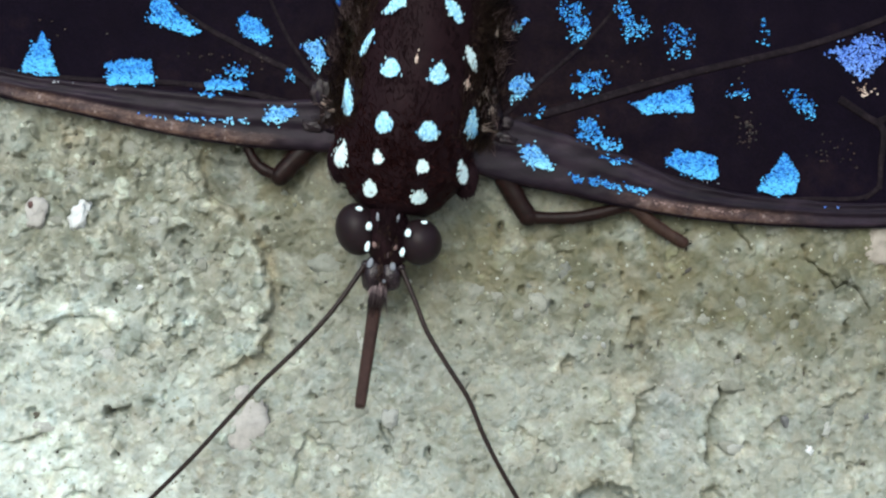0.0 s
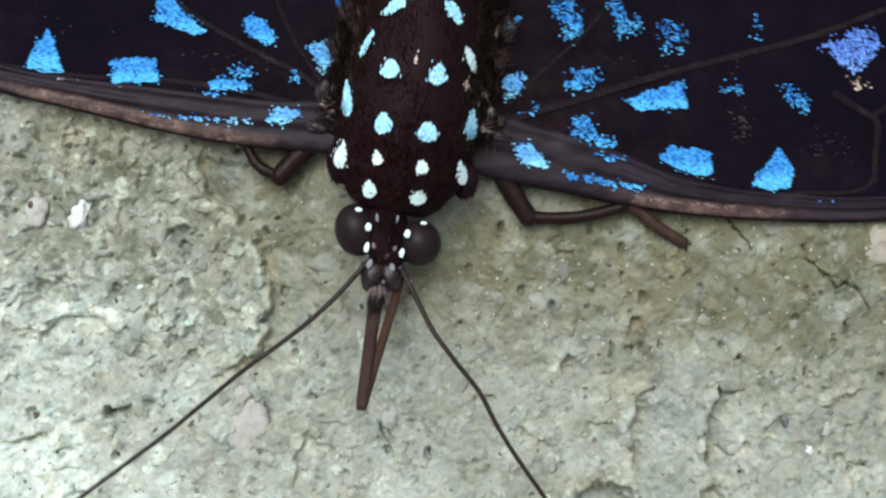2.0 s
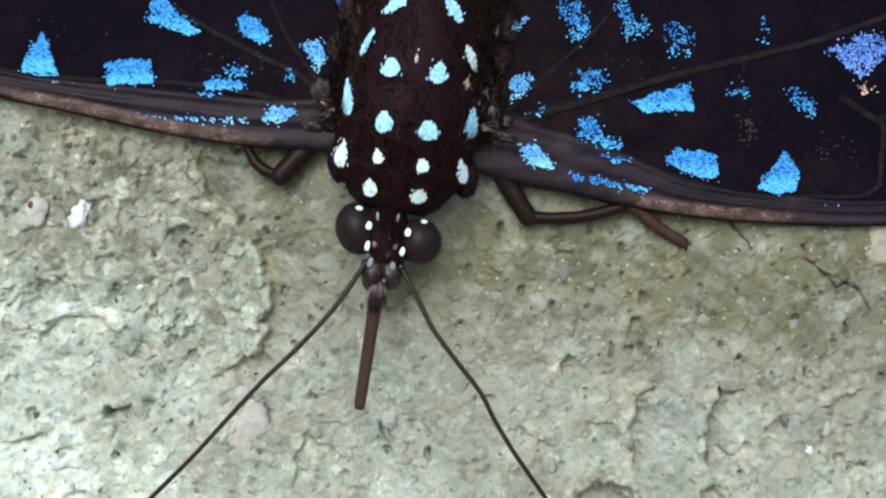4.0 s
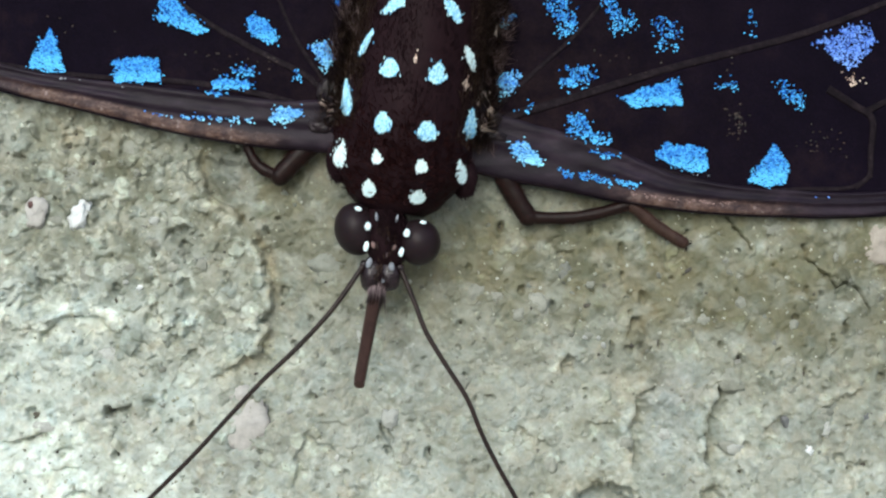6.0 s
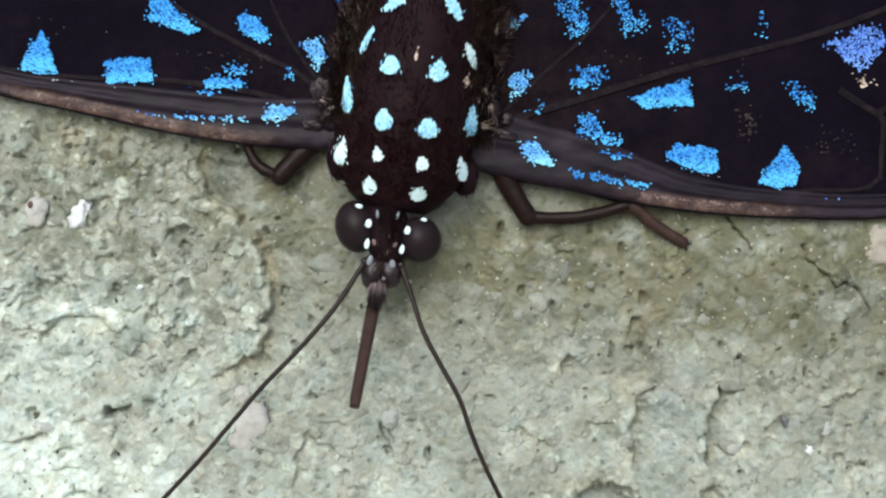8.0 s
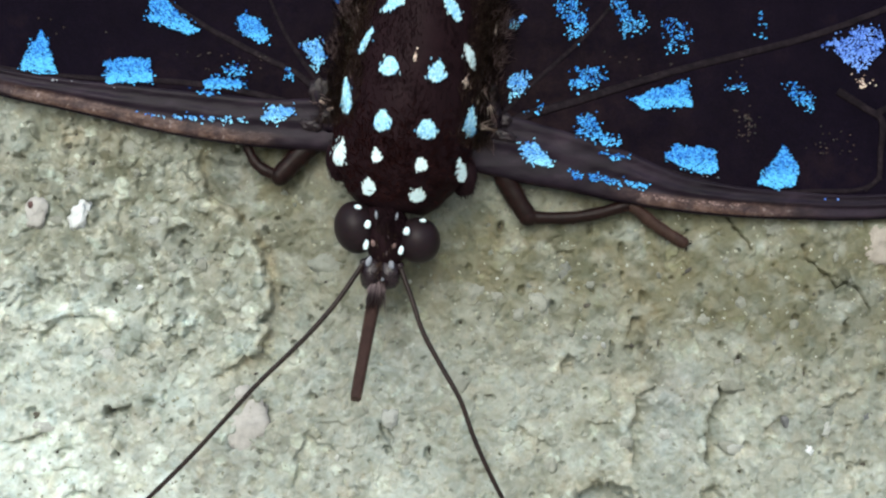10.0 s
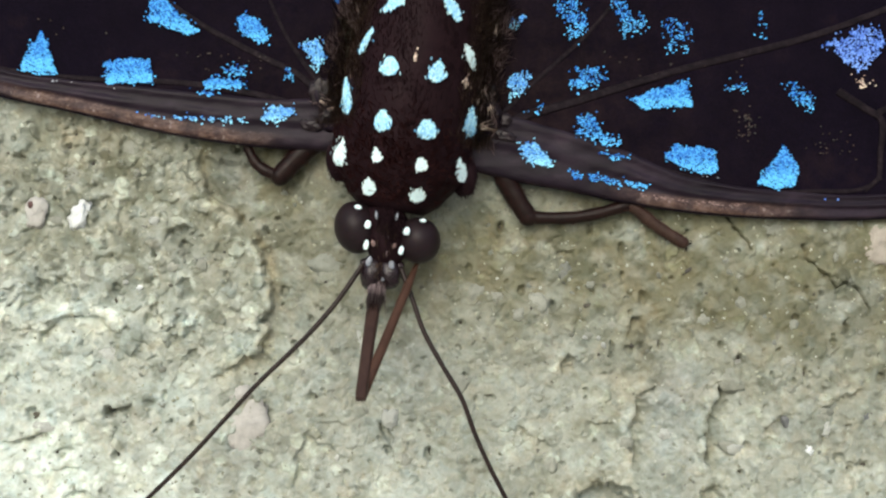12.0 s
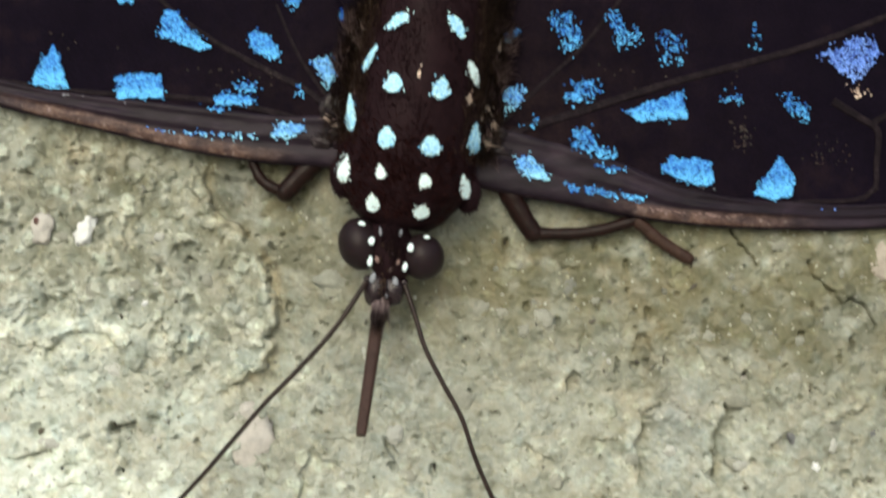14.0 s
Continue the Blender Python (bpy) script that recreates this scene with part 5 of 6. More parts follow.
wing_spot(wing_right, "right", BLUE, 0.62, (4.016, 3.929), (4.627, 4.053), (4.907, 3.584), (5.502, 3.186), (5.362, 2.977), (4.663, 3.114), (4.139, 3.408), lift=0.17, stray=0.1)
wing_spot(wing_right, "right", BLUE, 0.6, (4.768, 2.871), (5.24, 2.872), (5.765, 2.665), (5.24, 2.577), lift=0.17, stray=0.05)
wing_spot(wing_right, "right", CYAN, 0.88, (2.361, 3.108), (2.796, 3.213), (3.162, 2.884), (3.372, 2.416), (2.884, 2.484), (2.448, 2.796), lift=0.16, stray=0.08)
wing_spot(wing_right, "right", BLUE, 0.6, (3.791, 2.365), (4.454, 2.245), (5.504, 2.02), (6.415, 1.796), (6.293, 1.673), (5.154, 1.828), (3.931, 2.104), lift=0.16, stray=0.04)
wing_spot(wing_right, "right", BLUE, 0.97, (6.764, 2.702), (7.167, 3.087), (7.87, 3.019), (8.415, 2.881), (8.505, 2.183), (7.96, 2.147), (7.256, 2.425), stray=0.04)
wing_spot(wing_right, "right", BLUE, 0.97, (10.565, 2.991), (10.867, 2.642), (11.027, 2.258), (10.869, 1.733), (10.251, 1.662), (9.686, 1.836), (10.073, 2.378), stray=0.03)
wing_spot(wing_right, "right", BLUE, 0.3, (2.535, 4.184), (2.97, 4.428), (3.196, 4.221), (2.796, 3.977), stray=0.06)
wing_spot(wing_right, "right", CREAM, 0.35, (12.682, 5.097), (13.071, 5.134), (13.463, 4.856), (13.073, 4.714), (12.718, 4.782), stray=0.1)
wing_spot(wing_right, "right", RUST, 0.14, (8.976, 3.999), (9.451, 4.21), (9.804, 3.775), (9.63, 3.198), (9.101, 3.249), stray=0.03)
wing_spot(wing_right, "right", RUST, 0.012, (11.129, 3.692), (12.899, 3.698), (12.903, 2.472), (11.132, 2.468), stray=0.0)
wing_spot(wing_right, "right", VIOLET, 0.13, (11.489, 1.384), (12.375, 1.385), (12.376, 1.21), (11.49, 1.244), lift=0.16, stray=0.02)
wing_spot(wing_left, "left", RUST, 0.025, (-8.426, 6.111), (-5.277, 6.093), (-5.278, 5.4), (-7.726, 5.412), stray=0.0)

wing_spot(wing_left, "left", GREY, 0.1, (-12.2, 5.12), (-11.4, 5.05), (-9.9, 4.85), (-9.8, 4.95), (-11.4, 5.2), (-12.1, 5.26), stray=0.0, lift=0.1)
wing_spot(wing_left, "left", RUST, 0.006, (-13.2, 7.4), (-10.2, 7.4), (-10.2, 6.2), (-11.5, 6.1), stray=0.0)
wing_spot(wing_right, "right", GREY, 0.14, (7.3, 2.12), (8.6, 1.95), (8.6, 2.06), (7.4, 2.24), stray=0.0, lift=0.1)
wing_spot(wing_right, "right", RUST, 0.005, (4.2, 6.0), (9.5, 6.0), (9.5, 5.2), (5.6, 5.0), stray=0.0)

# pale glints along the worn fore edge, painted as dull scales
wing_spot(wing_right, "right", CREAM_DIM, 0.3, (5.9, 1.62), (7.6, 1.36), (9.3, 1.22), (9.3, 1.1), (7.6, 1.2), (6.0, 1.44), stray=0.0, lift=0.16)


def tuft(owner, cu, cv, ru, rv, h, count, seed, way):
    fur(owner, FUR_PALE, count, on_oval(cu, cv, ru, rv, h, 0.1), 0.3, 0.018, seed, way=way, spread=0.4, lift=(0.0, 0.3), clear=False, name="tuft")


part("wing_base", Form().blob((-3.535, 4.488, 1.45), (0.42, 0.75, 0.16), 8, 0.5, 12, 18, 3), COSTA, wing_left, "grey-violet wing root")
part("wing_base", Form().blob((1.455, 4.089, 1.45), (0.36, 0.75, 0.16), 8, 0.5, 12, 18, 4), COSTA, wing_right, "grey-violet wing root")
for wing, seat in ((wing_left, ((-3.72, 4.78, 0.34, 0.44, 10), (-3.5, 4.15, 0.26, 0.34, -20), (-4.0, 3.78, 0.3, 0.2, -8))),
                   (wing_right, ((1.5, 4.55, 0.22, 0.38, -8), (1.62, 4.05, 0.2, 0.15, 20), (1.95, 3.86, 0.16, 0.2, -30), (1.5, 3.72, 0.24, 0.12, -10), (1.85, 3.4, 0.4, 0.16, -18)))):
    for cu, cv, ru, rv, turn in seat:
        part("joint_plate", Form().blob((cu, cv, 1.52), (ru, rv, 0.085), turn, 0.5, 14, 26, cu), PLATE, wing, "glossy grey-violet plate of the wing joint")
for cu, cv, long, way in ((0.708, 4.907, 0.3, (0.1, -1.0)), (1.262, 4.825, 0.4, (0.15, -1.0)), (1.44, 4.302, 0.32, (0.35, -0.9)), (1.063, 4.337, 0.3, (-0.2, 1.0)), (1.186, 3.661, 0.6, (1.0, -0.12)), (-2.428, 6.93, 0.4, (-0.2, 1.0)), (1.637, 6.495, 0.4, (0.2, 1.0)), (-3.678, 4.486, 0.3, (0.7, -0.5)), (-3.334, 4.228, 0.3, (-0.9, -0.2))):
    fur(thorax, FUR_CREAM, 6, on_oval(cu, cv, 0.06, 0.08, max(body_height(cu, cv), 1.7) + 0.1, 0.05), long, 0.02, int(cu * 900) % 97, way=way, spread=0.22, lift=(-0.05, 0.15), clear=False, name="tuft")
tuft(wing_left, -3.634, 4.388, 0.35, 0.3, 1.68, 12, 21, (-0.6, 0.2))
tuft(wing_right, 1.44, 4.045, 0.28, 0.75, 1.68, 34, 22, (0.1, 0.9))

# ---- grit in the render ----
def grain(material, u, v, ru, rv, turn, rise, label="", seed=1, seat=None):
    """A pebble of the aggregate, half sunk in the render, or in the pebble that seats it."""
    h = relief_at(u, v) if seat is None else seat
    form = Form().blob((u, v, h + rise * 0.35 - max(ru, rv) * 0.2), (ru, rv, max(ru, rv) * 0.24), turn, 0.7 if material is GRIT_WHITE else 0.45, 12, 22, seed)
    return part("grit_grain", form, material, wall, label, origin=(u, v, h))


grain(GRIT_WHITE, -11.61, 1.098, 0.27, 0.486, -24, 0.34, "white quartz chip", seed=1)
grain(GRIT_PINK, -12.98, 1.14, 0.36, 0.5, -15, 0.08, "pale pinkish pebble", seed=2)
grain(GRIT_DARK, -13.12, 1.42, 0.1, 0.1, 0, 0.0, "dark red grain", seed=3, seat=relief_at(-12.98, 1.14) + 0.045)
grain(GRIT_PINK, -6.3, -5.6, 0.72, 0.9, -15, 0.2, "flat pinkish stone chip", seed=4)
grain(GRIT_PINK, -6.462, -4.662, 0.36, 0.252, 35, 0.06, seed=5)
grain(GRIT_PALE, -11.808, 2.322, 0.216, 0.288, 5, 0.06, seed=6)
grain(GRIT_PALE, -12.762, 2.214, 0.324, 0.432, 0, 0.08, seed=7)
grain(GRIT_PEARL, -1.692, -5.41, 0.25, 0.3, 0, 0.3, "small pale pebble", seed=8)
grain(GRIT_PALE, 0.252, -4.266, 0.576, 0.468, 0, 0.05, seed=9)
grain(GRIT_PALE, 9.198, -4.158, 0.54, 0.396, -20, 0.02, seed=10)
grain(GRIT_SLATE, 10.93, -5.47, 0.13, 0.3, 22, 0.22, "violet-grey slate chip", seed=11)
grain(GRIT_GREY, 5.544, -7.974, 0.612, 0.396, 10, 0.05, seed=12)
grain(GRIT_SLATE, 13.518, -5.346, 0.144, 0.252, -20, 0.07, seed=13)
grain(GRIT_CREAM, 13.878, 0.198, 0.576, 0.72, 0, 0.12, "cream pebble", seed=15)
grain(GRIT_PALE, 11.16, -2.412, 0.15, 0.16, 0, 0.08, seed=16)
grain(GRIT_WHITE, 11.664, -6.408, 0.144, 0.144, 0, 0.09, seed=17)
grain(GRIT_PEARL, 12.204, -5.742, 0.144, 0.252, -15, 0.1, seed=18)
grain(GRIT_PALE, 9.288, -6.372, 0.432, 0.234, -10, 0.12, seed=19)
grain(GRIT_WHITE, -9.684, -1.224, 0.09, 0.072, 30, 0.12, "glinting quartz grain", seed=20)
grain(GRIT_PALE, -9.702, 0.414, 0.108, 0.09, 0, 0.1, seed=21)
grain(GRIT_PEARL, -2.592, -3.042, 0.252, 0.81, 8, 0.04, seed=22)
grain(GRIT_PEARL, -10.692, -3.402, 0.288, 0.252, 0, 0.1, seed=23)
grain(GRIT_PEARL, -12.672, -5.652, 0.396, 0.18, -10, 0.1, seed=24)
grain(GRIT_PALE, 3.078, -1.782, 0.288, 0.396, 20, 0.06, seed=25)
grain(GRIT_PALE, 1.008, -1.422, 0.252, 0.324, -20, 0.06, seed=26)
grain(GRIT_PALE, 2.448, -2.052, 0.18, 0.144, 0, 0.08, seed=27)
grain(GRIT_PALE, 10.458, 0.648, 0.432, 0.252, 0, 0.06, seed=28)
grain(GRIT_PALE, -1.152, -6.732, 0.18, 0.216, 0, 0.07, seed=29)
grain(GRIT_GREY, -3.492, -0.522, 0.72, 0.468, 0, 0.04, seed=30)
grain(GRIT_PALE, 4.608, -2.772, 0.18, 0.126, 0, 0.08, seed=31)
grain(GRIT_GREY, 12.348, -5.022, 0.432, 0.324, 0, 0.04, seed=32)
grain(GRIT_PALE, 10.998, -3.582, 0.252, 0.18, 0, 0.05, seed=33)
grain(GRIT_PALE, -3.492, 2.538, 0.252, 0.36, 0, 0.05, seed=34)
grain(GRIT_PALE, 1.188, -3.582, 0.324, 0.252, 0, 0.04, seed=35)
grain(GRIT_PALE, -7.686, -0.432, 0.144, 0.18, -30, 0.06, seed=36)
grain(GRIT_PEARL, 4.52, -2.83, 0.09, 0.07, 0, 0.20, seed=40)
grain(GRIT_PEARL, 4.97, -2.84, 0.07, 0.07, 0, 0.20, seed=41)
grain(GRIT_PEARL, 5.13, -3.08, 0.07, 0.11, 20, 0.20, seed=42)
grain(GRIT_PALE, 4.70, -1.15, 0.14, 0.11, 10, 0.12, seed=43)
grain(GRIT_PALE, 2.38, -2.14, 0.16, 0.14, 0, 0.14, seed=44)
grain(GRIT_PALE, 2.99, -1.69, 0.40, 0.32, -20, 0.08, seed=45)
grain(GRIT_PALE, 0.94, -1.33, 0.23, 0.20, 20, 0.08, seed=46)
grain(GRIT_PALE, 1.73, -1.53, 0.20, 0.18, 0, 0.08, seed=47)
grain(GRIT_PALE, 2.29, 0.02, 0.09, 0.20, -25, 0.14, seed=48)
grain(GRIT_PEARL, 9.34, -6.37, 0.26, 0.16, 8, 0.2, seed=49)
grain(GRIT_PALE, 12.49, -0.27, 0.07, 0.14, 0, 0.12, seed=50)
grain(GRIT_PEARL, 7.1, -5.93, 0.22, 0.18, -15, 0.14, seed=51)
grain(GRIT_PALE, 9.50, -1.71, 0.22, 0.18, -20, 0.10, seed=52)
grain(GRIT_PALE, 8.32, -2.25, 0.25, 0.20, 10, 0.08, seed=53)
grain(GRIT_PINK_GREY, 9.2, -3.95, 0.46, 0.45, 0, -0.3, seed=54)
grain(GRIT_PALE, 12.02, -5.29, 0.40, 0.25, 15, 0.06, seed=55)
grain(GRIT_PALE, 3.44, -6.82, 0.23, 0.34, 0, 0.08, seed=56)
grain(GRIT_PEARL, -9.23, 0.90, 0.16, 0.13, 10, 0.20, seed=57)
grain(GRIT_PALE, -11.92, 2.54, 0.32, 0.25, 0, 0.12, seed=58)
grain(GRIT_PALE, -9.95, 3.22, 0.31, 0.40, -15, 0.12, seed=59)
grain(GRIT_PALE, -8.62, -0.56, 0.20, 0.14, 25, 0.12, seed=60)
grain(GRIT_PALE, -7.69, -0.49, 0.16, 0.20, 0, 0.10, seed=61)
grain(GRIT_PEARL, -9.32, -0.61, 0.09, 0.07, 0, 0.16, seed=62)
grain(GRIT_PALE, -12.38, 0.90, 0.22, 0.16, 0, 0.12, seed=63)
grain(GRIT_PALE, -11.68, 1.19, 0.16, 0.22, 0, 0.10, seed=64)
grain(GRIT_SLATE_GREEN, 3.92, -0.74, 0.27, 0.36, -10, 0.02, seed=65)
grain(GRIT_PALE, -11.41, -0.88, 0.14, 0.29, 12, 0.12, seed=66)
grain(GRIT_PALE, -10.06, -0.70, 0.29, 0.20, 30, 0.10, seed=67)
grain(GRIT_PEARL, -9.34, -5.53, 0.11, 0.09, 0, 0.16, seed=69)
grain(GRIT_PEARL, -12.76, -5.69, 0.29, 0.16, -8, 0.14, seed=70)
grain(GRIT_PEARL, -10.12, -1.06, 0.09, 0.07, 0, 0.20, seed=71)
grain(GRIT_PALE, 11.09, -4.48, 0.14, 0.11, 0, 0.10, seed=72)
grain(GRIT_PALE, 5.42, -2.41, 0.18, 0.14, 0, 0.06, seed=73)
grain(GRIT_PALE, -0.79, -1.93, 0.18, 0.14, 0, 0.06, seed=74)
grain(GRIT_PEARL, -4.93, -5.20, 0.07, 0.07, 0, 0.16, seed=75)
grain(GRIT_PEARL, -4.90, -5.17, 0.07, 0.07, 0, 0.20, seed=76)
grain(GRIT_PEARL, -3.37, -6.68, 0.07, 0.11, 0, 0.16, seed=77)
grain(GRIT_PALE, -1.24, -6.79, 0.16, 0.20, 0, 0.10, seed=78)
grain(GRIT_PALE, 5.87, -6.19, 0.22, 0.18, 20, 0.14, seed=79)


def dark_grain(u, v, ru, rv, turn=0.0):
    """A dark fleck flush with the render: mineral, and holes with shade painted in."""
    h = relief_at(u, v)
    form = Form().blob((u, v, h - 0.02), (ru, rv, 0.055), turn, 0.6, 6, 12, u * 3.1)
    return part("dark_grain", form, GRIT_BLACK, wall, origin=(u, v, h))


dark_grain(-13.086, -5.328, 0.13, 0.144, 0)
dark_grain(-10.566, -5.058, 0.115, 0.086, 0)
dark_grain(-10.386, -6.498, 0.043, 0.158, -15)
dark_grain(6.012, -3.078, 0.086, 0.086, 0)
dark_grain(9.486, -3.474, 0.072, 0.101, 0)
dark_grain(9.504, -7.146, 0.072, 0.058, 0)
dark_grain(-0.432, -6.498, 0.058, 0.144, 0)
dark_grain(1.818, 0.702, 0.058, 0.158, 25)
dark_grain(-8.352, 0.144, 0.086, 0.058, 0)
dark_grain(-9.144, -0.198, 0.072, 0.072, 0)
dark_grain(-11.232, 2.736, 0.072, 0.072, 0)
dark_grain(-11.988, 3.276, 0.072, 0.058, 0)
dark_grain(-11.754, 3.672, 0.058, 0.043, 30)
dark_grain(7.758, -0.72, 0.23, 0.058, 35)
dark_grain(-4.032, -4.716, 0.086, 0.086, 0)
dark_grain(1.494, -4.662, 0.115, 0.043, 10)
dark_grain(-10.422, -1.602, 0.058, 0.13, 0)
dark_grain(6.858, -2.97, 0.043, 0.13, 0)
dark_grain(-5.292, 1.008, 0.058, 0.058, 0)
dark_grain(-7.002, -0.09, 0.058, 0.043, 0)
dark_grain(-13.482, 2.97, 0.072, 0.058, 0)
dark_grain(-13.86, 3.06, 0.086, 0.043, 0)
dark_grain(-13.176, 1.908, 0.043, 0.058, 0)
dark_grain(-12.096, 2.322, 0.043, 0.072, 0)
dark_grain(-8.712, -1.152, 0.086, 0.058, 0)
dark_grain(11.16, -2.178, 0.058, 0.058, 0)
dark_grain(11.916, -1.872, 0.043, 0.086, -20)
dark_grain(11.808, -1.422, 0.043, 0.072, 0)
dark_grain(2.808, -1.872, 0.043, 0.086, 0)
dark_grain(4.608, -1.782, 0.115, 0.086, 30)
dark_grain(0.558, -2.358, 0.086, 0.058, -20)
dark_grain(11.538, -3.942, 0.058, 0.144, 0)
dark_grain(13.428, -6.912, 0.13, 0.058, 20)
dark_grain(12.888, -7.002, 0.058, 0.072, 0)
dark_grain(-12.852, 1.368, 0.029, 0.043, 0)
dark_grain(8.388, -1.422, 0.058, 0.043, 0)
dark_grain(13.968, -2.322, 0.043, 0.072, 0)
dark_grain(-2.448, -3.582, 0.043, 0.072, 0)
dark_grain(-3.762, -1.062, 0.058, 0.043, 0)
dark_grain(-6.012, -4.032, 0.072, 0.058, 0)
dark_grain(-6.732, -6.228, 0.101, 0.043, 10)
dark_grain(-12.312, -6.462, 0.043, 0.072, 0)
dark_grain(4.968, -3.366, 0.043, 0.058, 0)

# many more grains: the larger as pieces of their own, the finest sand in one
rng = random.Random(12)
spots = np.array([(rng.uniform(-15.2, 15.2), rng.uniform(-9.2, 7.5)) for _ in range(2200)])
tops = [relief_at(u, v) for u, v in spots]
pebble = [Form().blob((0, 0, 0), (1, 0.8, 0.5), 0, 0.8, 5, 8, k) for k in range(6)]
shapes = []
for k, form in enumerate(pebble):
    ob = part("grit_grain", form, GRIT_PALE if k % 2 else GRIT_GREY, wall, origin=(0, 0, 0))
    shapes.append(ob.data)
    bpy.data.objects.remove(ob)
for (u, v), top in list(zip(spots, tops))[:250]:
    ob = new("grit_grain", shapes[rng.randrange(6)])
    ob.parent = wall
    size = rng.choice((0.05, 0.07, 0.09, 0.11, 0.14))
    ob.location = world_place((u, v, top - 0.22 * size))
    ob.scale = (size, size * rng.uniform(0.7, 1.1), size)
    ob.rotation_euler = (0, rng.uniform(0, 6.28), 0)
sand = Form()
for (u, v), top in list(zip(spots, tops))[250:]:
    size = rng.uniform(0.025, 0.08)
    sand.blob((u, v, top - 0.25 * size), (size, size * rng.uniform(0.6, 1), size * 0.7), rng.uniform(0, 180), 0.5, 4, 6, rng.random() * 9)
part("sand", sand, LOOSE, wall, "fine loose sand grains stuck in the render", smooth=False, kind="stuff")


# ---- what moves ----
def clinging(x, z):
    """The animal's pose when its root stands x to the side and z above the middle of the wall in view."""
    eye = Vector(EYE)
    return Matrix.Translation(eye + CLOSE * (Vector((x, 0, HEIGHT + z)) - eye))


def motions():
    walk(butterfly, [
        (0, clinging(-0.001148, 0.004338)),
        (1.0, clinging(-0.001152, 0.004338)),
        (1.9, clinging(-0.001148, 0.004342)),
        (2.0, clinging(-0.001166, 0.004313)),
        (2.1, clinging(-0.001166, 0.004309)),
        (2.5, clinging(-0.001166, 0.004309)),
        (2.6, clinging(-0.001148, 0.004356)),
        (3.2, clinging(-0.001148, 0.004356)),
        (5.6, clinging(-0.001156, 0.004342)),
        (5.75, clinging(-0.001181, 0.004338)),
        (6.3, clinging(-0.001181, 0.004338)),
        (6.42, clinging(-0.001184, 0.004444)),
        (6.6, clinging(-0.001184, 0.004444)),
        (7, clinging(-0.001159, 0.004421)),
        (7.5, clinging(-0.001159, 0.004421)),
        (8, clinging(-0.001159, 0.004418)),
        (10.5, clinging(-0.001192, 0.004389)),
        (11, clinging(-0.001188, 0.004392)),
        (11.5, clinging(-0.001192, 0.004389)),
        (12, clinging(-0.001184, 0.004389)),
        (12.5, clinging(-0.001184, 0.004381)),
        (13, clinging(-0.001184, 0.004374)),
        (13.5, clinging(-0.001184, 0.004378)),
        (13.65, clinging(-0.001221, 0.004379)),
        (14, clinging(-0.001221, 0.004379)),
    ])
    walk(leg_left, [
        (0, pose(-0.002302, -0.001, -0.000623)),
        (1.0, pose(-0.002299, -0.001, -0.000623)),
        (1.9, pose(-0.002302, -0.001, -0.000627)),
        (2.0, pose(-0.002284, -0.001, -0.000598)),
        (2.1, pose(-0.002284, -0.001, -0.000594)),
        (2.5, pose(-0.002284, -0.001, -0.000594)),
        (2.6, pose(-0.002302, -0.001, -0.000642)),
        (3.2, pose(-0.002302, -0.001, -0.000642)),
        (5.6, pose(-0.002295, -0.001, -0.000627)),
        (5.75, pose(-0.00227, -0.001, -0.000623)),
        (6.3, pose(-0.00227, -0.001, -0.000623)),
        (6.42, pose(-0.002266, -0.001, -0.000729)),
        (6.6, pose(-0.002266, -0.001, -0.000729)),
        (7, pose(-0.002291, -0.001, -0.000707)),
        (7.5, pose(-0.002291, -0.001, -0.000707)),
        (8, pose(-0.002291, -0.001, -0.000703)),
        (10.5, pose(-0.002259, -0.001, -0.000674)),
        (11, pose(-0.002263, -0.001, -0.000678)),
        (11.5, pose(-0.002259, -0.001, -0.000674)),
        (12, pose(-0.002266, -0.001, -0.000674)),
        (12.5, pose(-0.002266, -0.001, -0.000667)),
        (13, pose(-0.002266, -0.001, -0.000659)),
        (13.5, pose(-0.002266, -0.001, -0.000663)),
        (13.65, pose(-0.002229, -0.001, -0.000664)),
        (14, pose(-0.002229, -0.001, -0.000664)),
    ])
    walk(leg_right, [
        (0, pose(0.002836, -0.00105, -0.001595)),
        (1.0, pose(0.00284, -0.00105, -0.001595)),
        (1.9, pose(0.002836, -0.00105, -0.001599)),
        (2.0, pose(0.002854, -0.00105, -0.00157)),
        (2.1, pose(0.002854, -0.00105, -0.001566)),
        (2.5, pose(0.002854, -0.00105, -0.001566)),
        (2.6, pose(0.002836, -0.00105, -0.001613)),
        (3.2, pose(0.002836, -0.00105, -0.001613)),
        (5.6, pose(0.002844, -0.00105, -0.001599)),
        (5.75, pose(0.002869, -0.00105, -0.001595)),
        (6.3, pose(0.002869, -0.00105, -0.001595)),
        (6.42, pose(0.002872, -0.00105, -0.001701)),
        (6.6, pose(0.002872, -0.00105, -0.001701)),
        (7, pose(0.002847, -0.00105, -0.001678)),
        (7.5, pose(0.002847, -0.00105, -0.001678)),
        (8, pose(0.002847, -0.00105, -0.001675)),
        (10.5, pose(0.00288, -0.00105, -0.001646)),
        (11, pose(0.002876, -0.00105, -0.00165)),
        (11.5, pose(0.00288, -0.00105, -0.001646)),
        (12, pose(0.002872, -0.00105, -0.001646)),
        (12.5, pose(0.002872, -0.00105, -0.001639)),
        (13, pose(0.002872, -0.00105, -0.001631)),
        (13.5, pose(0.002872, -0.00105, -0.001635)),
        (13.65, pose(0.002909, -0.00105, -0.001636)),
        (14, pose(0.002909, -0.00105, -0.001636)),
    ])
